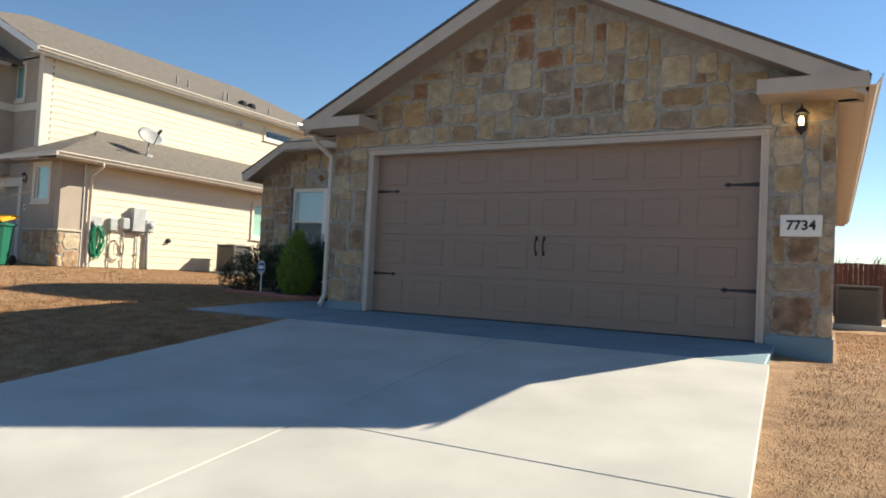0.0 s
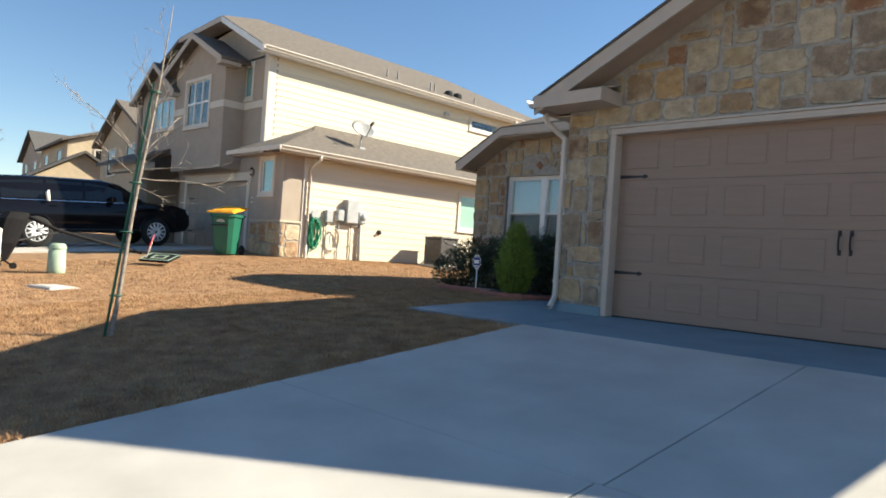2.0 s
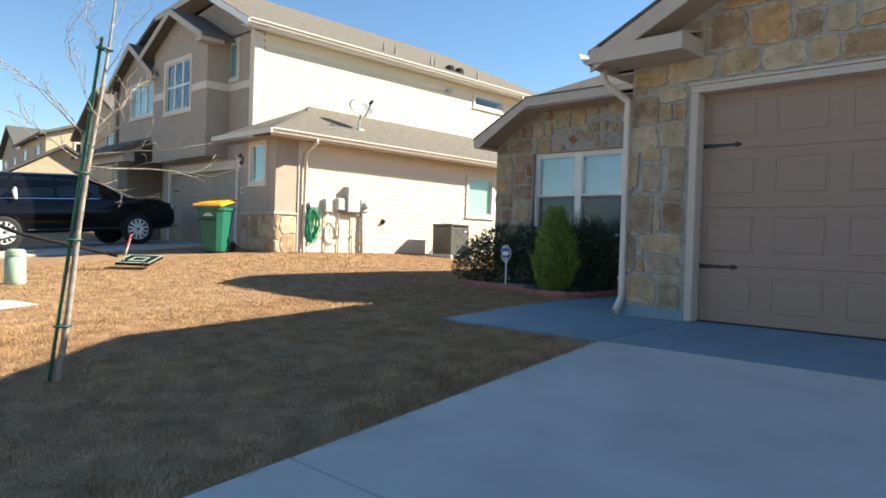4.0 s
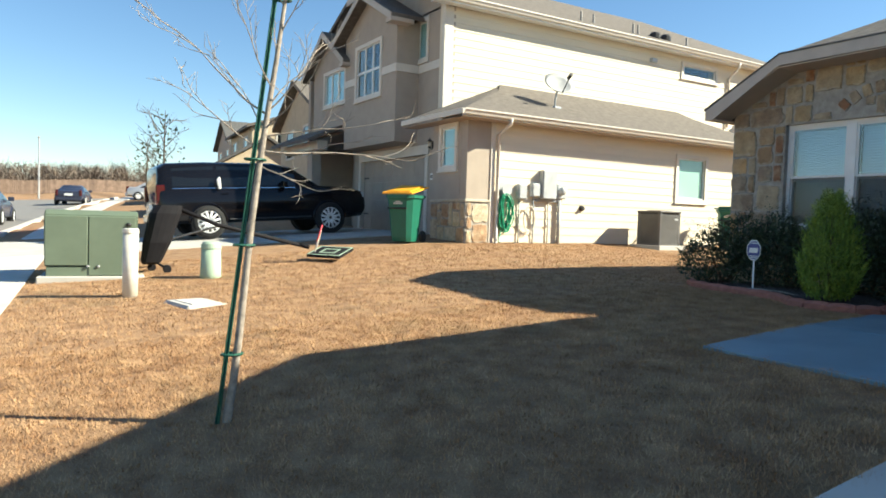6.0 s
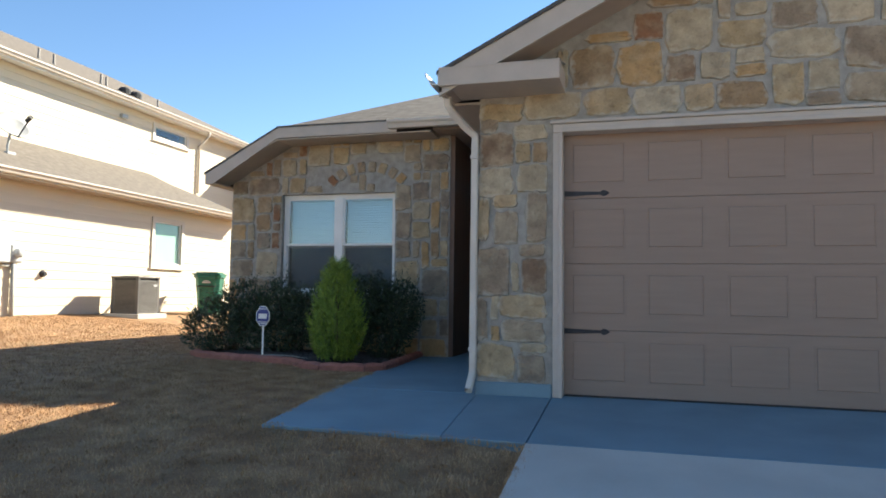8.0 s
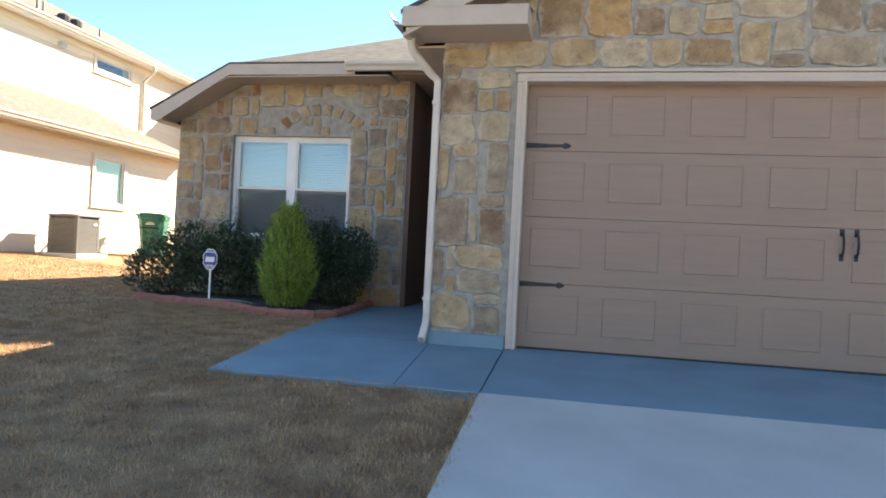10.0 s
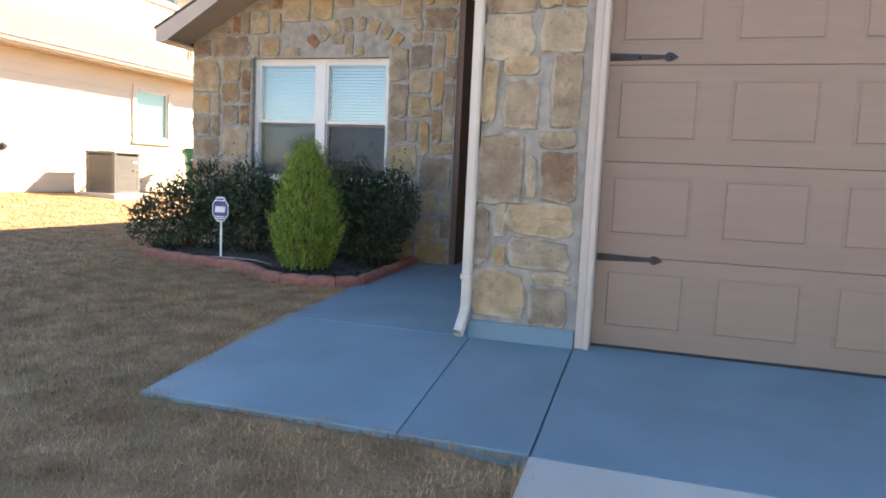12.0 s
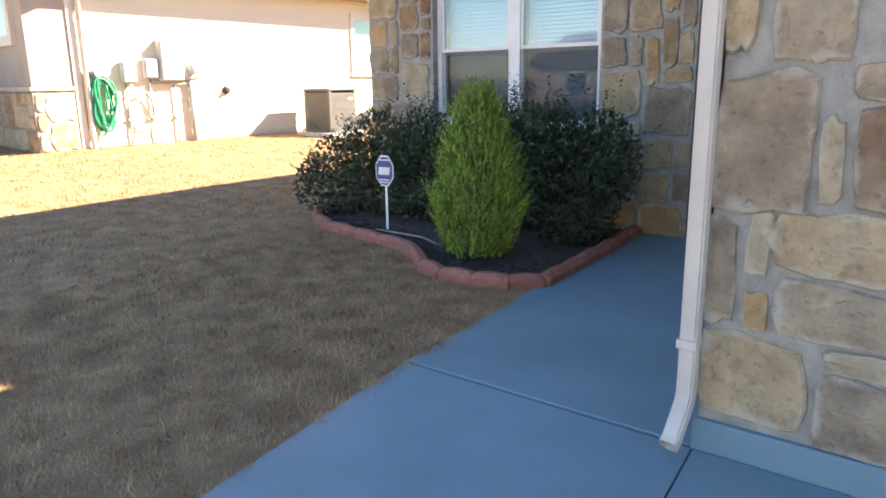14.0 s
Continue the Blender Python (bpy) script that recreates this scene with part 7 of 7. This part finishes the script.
vehicle("sedan", (-29.6, street_y(-29.6) - 3.9, ground_z(-30, -7) - 0.10), 83, CAR, M_CARNAVY, "dark blue sedan parked at the kerb", car_glaze, (0.85, 3.7), 0.32, (0.75, 1.3), (3.4, 2.85))
vehicle("sedan", (-54.0, street_y(-54) - 3.3, ground_z(-55, -3) - 0.10), 78, CAR, M_CARNAVY, "dark car seen from behind far down the street", car_glaze, (0.85, 3.7), 0.32, (0.75, 1.3), (3.4, 2.85))
vehicle("sedan", (-58.5, 1.2, ground_z(-58, 2)), -10, CAR, M_CARSILVER, "silver car on a distant driveway", car_glaze, (0.85, 3.7), 0.32, (0.75, 1.3), (3.4, 2.85))
vehicle("sedan", (-52.0, 2.2, ground_z(-52, 3)), -10, CAR, M_CARBLACK, "black car on a distant driveway", car_glaze, (0.85, 3.7), 0.32, (0.75, 1.3), (3.4, 2.85))

# towel hung in the SUV's rear side window
tw = thing("white_cloth", (-15.6, -1.75, 1.5), "white cloth hanging at the SUV's side window", "cloth")
bm = bmesh.new()
tube(bm, [(-15.60, -1.72, 1.62), (-15.60, -1.74, 1.54), (-15.60, -1.72, 1.45), (-15.60, -1.70, 1.34)], [0.02, 0.05, 0.045, 0.03], 6)
part("fold", bm, M_WHITE, tw)


# ---- houses further along the street ----
def far_house(at, w, d, h, rise, wallm, roofm, label, gable_front=True, wins=(), turn=-6):
    """Walls, gable roof with thickness, windows with frames; in its own axes, front towards -y."""
    t = thing("house", at, label, "house", "houses along the street", turn)
    bm = boxed(-w / 2, w / 2, 0, d, -1.5, h)
    part("wall", bm, wallm, t, local=True)
    o = 0.4
    if gable_front:
        k = rise / (w / 2)
        bm = bmesh.new()
        prism(bm, [(-w / 2, 0.001, h), (w / 2, 0.001, h), (0, 0.001, h + rise)], (0, d - 0.002, 0))
        part("gable", bm, wallm, t, local=True)
        bm = bmesh.new()
        prism(bm, [(-w / 2 - o, -o, h - k * o + 0.05), (0, -o, h + rise + 0.05), (0, d + o, h + rise + 0.05), (-w / 2 - o, d + o, h - k * o + 0.05)], (0, 0, 0.16))
        prism(bm, [(0, -o, h + rise + 0.05), (w / 2 + o, -o, h - k * o + 0.05), (w / 2 + o, d + o, h - k * o + 0.05), (0, d + o, h + rise + 0.05)], (0, 0, 0.16))
    else:
        k = rise / (d / 2)
        bm = bmesh.new()
        prism(bm, [(-w / 2, 0, h), (-w / 2, d, h), (-w / 2, d / 2, h + rise)], (w, 0, 0))
        part("gable", bm, wallm, t, local=True)
        bm = bmesh.new()
        prism(bm, [(-w / 2 - o, -o, h - k * o + 0.05), (w / 2 + o, -o, h - k * o + 0.05), (w / 2 + o, d / 2, h + rise + 0.05), (-w / 2 - o, d / 2, h + rise + 0.05)], (0, 0, 0.16))
        prism(bm, [(-w / 2 - o, d / 2, h + rise + 0.05), (w / 2 + o, d / 2, h + rise + 0.05), (w / 2 + o, d + o, h - k * o + 0.05), (-w / 2 - o, d + o, h - k * o + 0.05)], (0, 0, 0.16))
    part("roof", bm, roofm, t, local=True)
    for side, u, z, ww, hh in wins:
        wv = bmesh.new()
        if side == 'f':
            for a, b, c_, e in cells((u, u + ww), (z, z + hh), [(u + 0.09, u + ww - 0.09, z + 0.09, z + hh - 0.09)]):
                box(wv, a, b, -0.05, 0.02, c_, e)
            pn = boxed(u + 0.08, u + ww - 0.08, -0.02, 0.01, z + 0.08, z + hh - 0.08)
        else:
            for a, b, c_, e in cells((u, u + ww), (z, z + hh), [(u + 0.09, u + ww - 0.09, z + 0.09, z + hh - 0.09)]):
                box(wv, w / 2 - 0.02, w / 2 + 0.05, a, b, c_, e)
            pn = boxed(w / 2 - 0.01, w / 2 + 0.02, u + 0.08, u + ww - 0.08, z + 0.08, z + hh - 0.08)
        wo = part("window", wv, M_BAND, t, local=True)
        part("pane", pn, M_CARGLASS, wo, local=True)
    return t


def gz2(x, y):
    return ground_z(x, y)


far_house((-30.5, 5.4, gz2(-29, 3)), 8.0, 11, 4.5, 1.7, M_STUCCO2, M_SHINGLE, "tan two-storey house with a brown shingle gable roof", True, (('f', -2.5, 2.8, 1.6, 1.4), ('f', 1.0, 2.8, 1.6, 1.4), ('s', 1.2, 2.6, 1.2, 1.5), ('s', 6, 2.6, 1.2, 1.5)))
far_house((-41.5, 4.2, gz2(-41, 4)), 4.0, 5, 2.6, 1.5, M_STUCCO2, M_SHINGLE_D, "low tan wing with a dark shingle roof", False, (('f', -0.8, 0.9, 1.2, 1.4),))
far_house((-47.0, 7.0, gz2(-47, 4)), 9.0, 12, 5.0, 2.1, M_STUCCO2, M_SHINGLE, "tan two-storey house with a wide shingle roof", False, (('f', -3, 3.2, 1.5, 1.4), ('f', 1.5, 3.2, 1.5, 1.4), ('s', 1.5, 3.2, 1.2, 1.5)))
far_house((-62.0, 9.5, gz2(-60, 6)), 9.0, 12, 5.0, 2.1, M_STUCCO, M_SHINGLE_D, "taupe two-storey house with a dark shingle roof", True, (('f', -3, 3.2, 1.5, 1.4), ('f', 1.5, 3.2, 1.5, 1.4)))
far_house((-88.0, -22.0, gz2(-88, -16)), 9.0, 10, 4.8, 2.0, M_STUCCO2, M_SHINGLE, "tan house across the street far away", False, (('s', 1, 3, 1.4, 1.4), ('s', 5, 3, 1.4, 1.4)))

for x, w in ((-19.0, 11.0), (-4.5, 12.0), (10.0, 11.0)):
    far_house((x, -33.0, gz2(x, -20) - 0.3), w, 11, 2.8, 2.1, M_STUCCO, M_SHINGLE, "taupe house with a shingle roof across the street", False, (('f', -3.6, 0.9, 1.6, 1.4), ('f', 1.6, 0.9, 1.6, 1.4)), 180)

# ---- fences, woods and poles far off ----
def fence(name, p0, p1, h, material, label, step=0.15):
    p0, p1 = Vector(p0), Vector(p1)
    d = p1 - p0
    n = int(d.length / step)
    u = d.normalized()
    bm = bmesh.new()
    rg = random.Random(8)
    for i in range(n):
        a = p0 + u * step * i
        z = ground_z(a.x, a.y) - 0.1
        prism(bm, [(a.x, a.y, z), (a.x + u.x * step * 0.93, a.y + u.y * step * 0.93, z), (a.x + u.x * step * 0.93, a.y + u.y * step * 0.93, z + h + rg.uniform(-0.02, 0.02)), (a.x, a.y, z + h + rg.uniform(-0.02, 0.02))], (-u.y * 0.03, u.x * 0.03, 0))
    return tagged(part(name, bm, material), label, "fence", kind="stuff")


bf = thing("board_fence", (6.0, 18.0, -0.1), "red-brown wooden board fence behind the house", "fence")
fb = put(boxed(0, 0.138, -0.012, 0.012, -0.1, 1.68, 0.003), "fence_board", M_FENCE)
rg = random.Random(2)
for i in range(110):
    o = new("fence_board", fb)
    o.parent = bf
    o.matrix_parent_inverse = bf.matrix_basis.inverted()
    o.matrix_basis = pose(4.0 + 0.142 * i, 18.0, ground_z(6, 18) + rg.uniform(-0.015, 0.015))
for z in (0.3, 1.35):
    part("rail", boxed(4.0, 19.6, 18.013, 18.05, ground_z(6, 18) + z, ground_z(6, 18) + z + 0.09), M_FENCE, bf)
fence("far_fence", (-112, -60, 0), (-112, 25, 0), 1.9, M_FENCE_FAR, "tan board fence in front of the far woods", 0.35)


def woods(name, spots, hmin, hmax, label, seed, width=0.05):
    """Bare winter trees as clouds of thin twigs, joined."""
    rg = np.random.default_rng(seed)
    vs, fs = [], []
    for x, y in spots:
        h = rg.uniform(hmin, hmax)
        z = ground_z(x, y) - 0.3
        for k in range(64):
            f = 0.0 if k == 0 else rg.uniform(0.05, 0.75)
            b = np.array([x, y, z + f * h]) + (0 if k == 0 else rg.normal(size=3) * np.array([0.25, 0.25, 0.0]) * h * 0.35)
            d = np.array([0, 0, 1.0]) if k == 0 else np.array([rg.normal() * 0.6, rg.normal() * 0.6, 0.9])
            tip = b + d * h * (1.0 if k == 0 else rg.uniform(0.12, 0.32))
            w = width * (2.0 if k == 0 else rg.uniform(0.4, 1.2))
            a = rg.uniform(0, 6.28)
            o = np.array([math.cos(a), math.sin(a), 0]) * w
            i = len(vs)
            vs += [(b - o).tolist(), (b + o).tolist(), tip.tolist(), (b + o[[1, 0, 2]]).tolist()]
            fs += [(i, i + 1, i + 2), (i, i + 3, i + 2)]
    return tagged(new(name, soup(name, vs, fs, M_WOODS)), label, "woods", kind="stuff")


rg = np.random.default_rng(6)
woods("far_woods", [(-118 - 26 * rg.random(), -95 + 160 * rg.random()) for _ in range(1500)], 3.2, 6.0, "brown bare winter woods beyond the far fence", 1, 0.07)
woods("back_woods", [(-10 + 90 * rg.random(), 60 + 14 * rg.random()) for _ in range(330)], 3.0, 5.5, "brown bare trees behind the back fence", 2, 0.05)


def bare_tree(at, h, seed, label):
    x, y = at
    z = ground_z(x, y)
    t = thing("bare_tree", (x, y, z), label, "tree", "young street trees")
    global rt
    rt = random.Random(seed)
    part("trunk", tube(bmesh.new(), [(x, y, z - 0.1), (x + 0.05, y, z + h * 0.4), (x, y + 0.05, z + h)], [0.06, 0.045, 0.01], 8), M_TWIG, t)
    for k in range(14):
        hh = h * (0.35 + 0.6 * k / 14)
        a = rt.uniform(0, 6.28)
        bm = bmesh.new()
        branch(Vector((x, y, z + hh)), Vector((math.cos(a), math.sin(a), 0.7)), h * 0.28, 0.022, 1, bm)
        part("branch", bm, M_TWIG, t)
    v, f = leaves(160, [(x, y, z + h * 0.7, h * 0.22, h * 0.22, h * 0.3)], 0.16, seed, 0.6, 0.3)
    part("leaf_clumps", soup("leaf_clumps", v, f, M_LEAF), None, t)


bare_tree((-30.5, -0.6), 4.6, 5, "slim young street tree with a few dark leaves")
bare_tree((-44.0, 0.6), 4.2, 6, "slim young street tree with a few dark leaves")
for x, y, h in ((-95, -14, 9.0), (-80, -4.5, 6.0)):
    sp = thing("street_lamp", (x, y, ground_z(x, y)), "grey metal street lamp pole far down the street", "street lamp", "street lamps")
    z = ground_z(x, y)
    part("pole", tube(bmesh.new(), [(x, y, z - 0.2), (x, y, z + h)], [0.10, 0.06], 8), M_GALV, sp)
    part("lamp_head", boxed(x - 0.5, x + 0.1, y - 0.12, y + 0.12, z + h, z + h + 0.12, 0.02), M_GALV, sp)


# ---- grass: blades over the lawn near the path ----
TUFT = np.random.default_rng(12).random((197, 211))


def grass(name, n, x0, x1, y0, y1, hmin, hmax, w, seed, label):
    rg = np.random.default_rng(seed)
    vs = np.empty((n * 3, 3))
    xs = x0 + (x1 - x0) * rg.random(n)
    ys = y0 + (y1 - y0) * rg.random(n)
    k = 0
    for x, y in zip(xs.tolist(), ys.tolist()):
        if -0.03 < x < 5.3 and y < 0.2 or y < street_y(x) + 0.03:
            continue
        if y > -1.58 and x > -1.8 - 0.11 * (y + 1.56) and x < 5.2:
            continue
        if y > 1.1 and -5.15 < x < 0 and (y > 1.65 - 0.3 * (x + 4.0) * 0.0 or x > -2.95):
            if not (x < -3.0 and y < 1.55) and not (x < -4.3 and y < 1.75):
                continue
        if x > 5 and -0.1 < y and x < 5.62:
            continue
        p = math.sin(x * 3.1) * math.sin(y * 2.7 + x) * 0.5 + 0.5
        i, j = int(x * 24 + 4000), int(y * 24 + 4000)
        tuft = TUFT[i % 197, j % 211] * 0.65 + TUFT[i // 5 % 197, j // 5 % 211] * 0.5
        if tuft < 0.42 and rg.random() < 0.6:
            continue
        z = ground_z(x, y)
        h = hmin + (hmax - hmin) * rg.random() * (0.35 + 0.35 * p + 0.7 * tuft)
        a, lean = rg.random() * 6.283, 0.4 + 1.3 * rg.random()
        c, s = math.cos(a), math.sin(a)
        vs[k] = (x - s * w, y + c * w, z - 0.004)
        vs[k + 1] = (x + s * w, y - c * w, z - 0.004)
        vs[k + 2] = (x + c * h * lean, y + s * h * lean, z + h)
        k += 3
    vs = vs[:k]
    return tagged(new(name, soup(name, vs.tolist(), np.arange(k).reshape(-1, 3).tolist(), M_BLADE)), label, "grass", kind="stuff")


grass("grass", 230000, -4.5, 0.0, -6.3, 1.8, 0.012, 0.030, 0.0024, 1, "dry tan grass blades on the near lawn")
grass("grass", 130000, -11.0, -4.5, -6.0, 6.5, 0.012, 0.032, 0.0036, 2, "dry tan grass blades on the further lawn")
grass("grass", 70000, 5.0, 7.6, -5.8, 6.0, 0.012, 0.030, 0.0026, 3, "dry tan grass blades beside the driveway")



def grass_edge(name, line, n, seed, label):
    """Longer blades that hang over the edge of the slabs, along a line of points."""
    rg = np.random.default_rng(seed)
    pts = np.array(line, float)
    seg = np.linalg.norm(np.diff(pts, axis=0), axis=1)
    vs = []
    for k in rg.choice(len(seg), n, p=seg / seg.sum()).tolist():
        d = (pts[k + 1] - pts[k]) / seg[k]
        out = np.array([d[1], -d[0]])
        q = pts[k] + d * seg[k] * rg.random()
        clump = TUFT[int(q[0] * 14 + 4000) % 197, int(q[1] * 14 + 4000) % 211]
        q = q + out * (0.004 + abs(rg.normal()) * 0.035)
        z = ground_z(*q)
        h, lean = 0.014 + 0.034 * clump * rg.random(), 0.1 + 0.6 * rg.random()
        a = math.atan2(-out[1], -out[0]) + rg.normal() * 1.3
        c, s, w = math.cos(a), math.sin(a), 0.0026
        vs += [(q[0] - s * w, q[1] + c * w, z - 0.01), (q[0] + s * w, q[1] - c * w, z - 0.01), (q[0] + c * h * lean, q[1] + s * h * lean, z + h)]
    return tagged(new(name, soup(name, vs, np.arange(len(vs)).reshape(-1, 3).tolist(), M_BLADE)), label, "grass", kind="stuff")


grass_edge("grass_edge", [(-2.09, 1.05), (-1.975, -0.03), (-1.815, -1.53), (-0.07, -1.53), (-0.065, -5.6)][::-1], 9000, 4, "dry grass hanging over the edge of the walk and driveway")

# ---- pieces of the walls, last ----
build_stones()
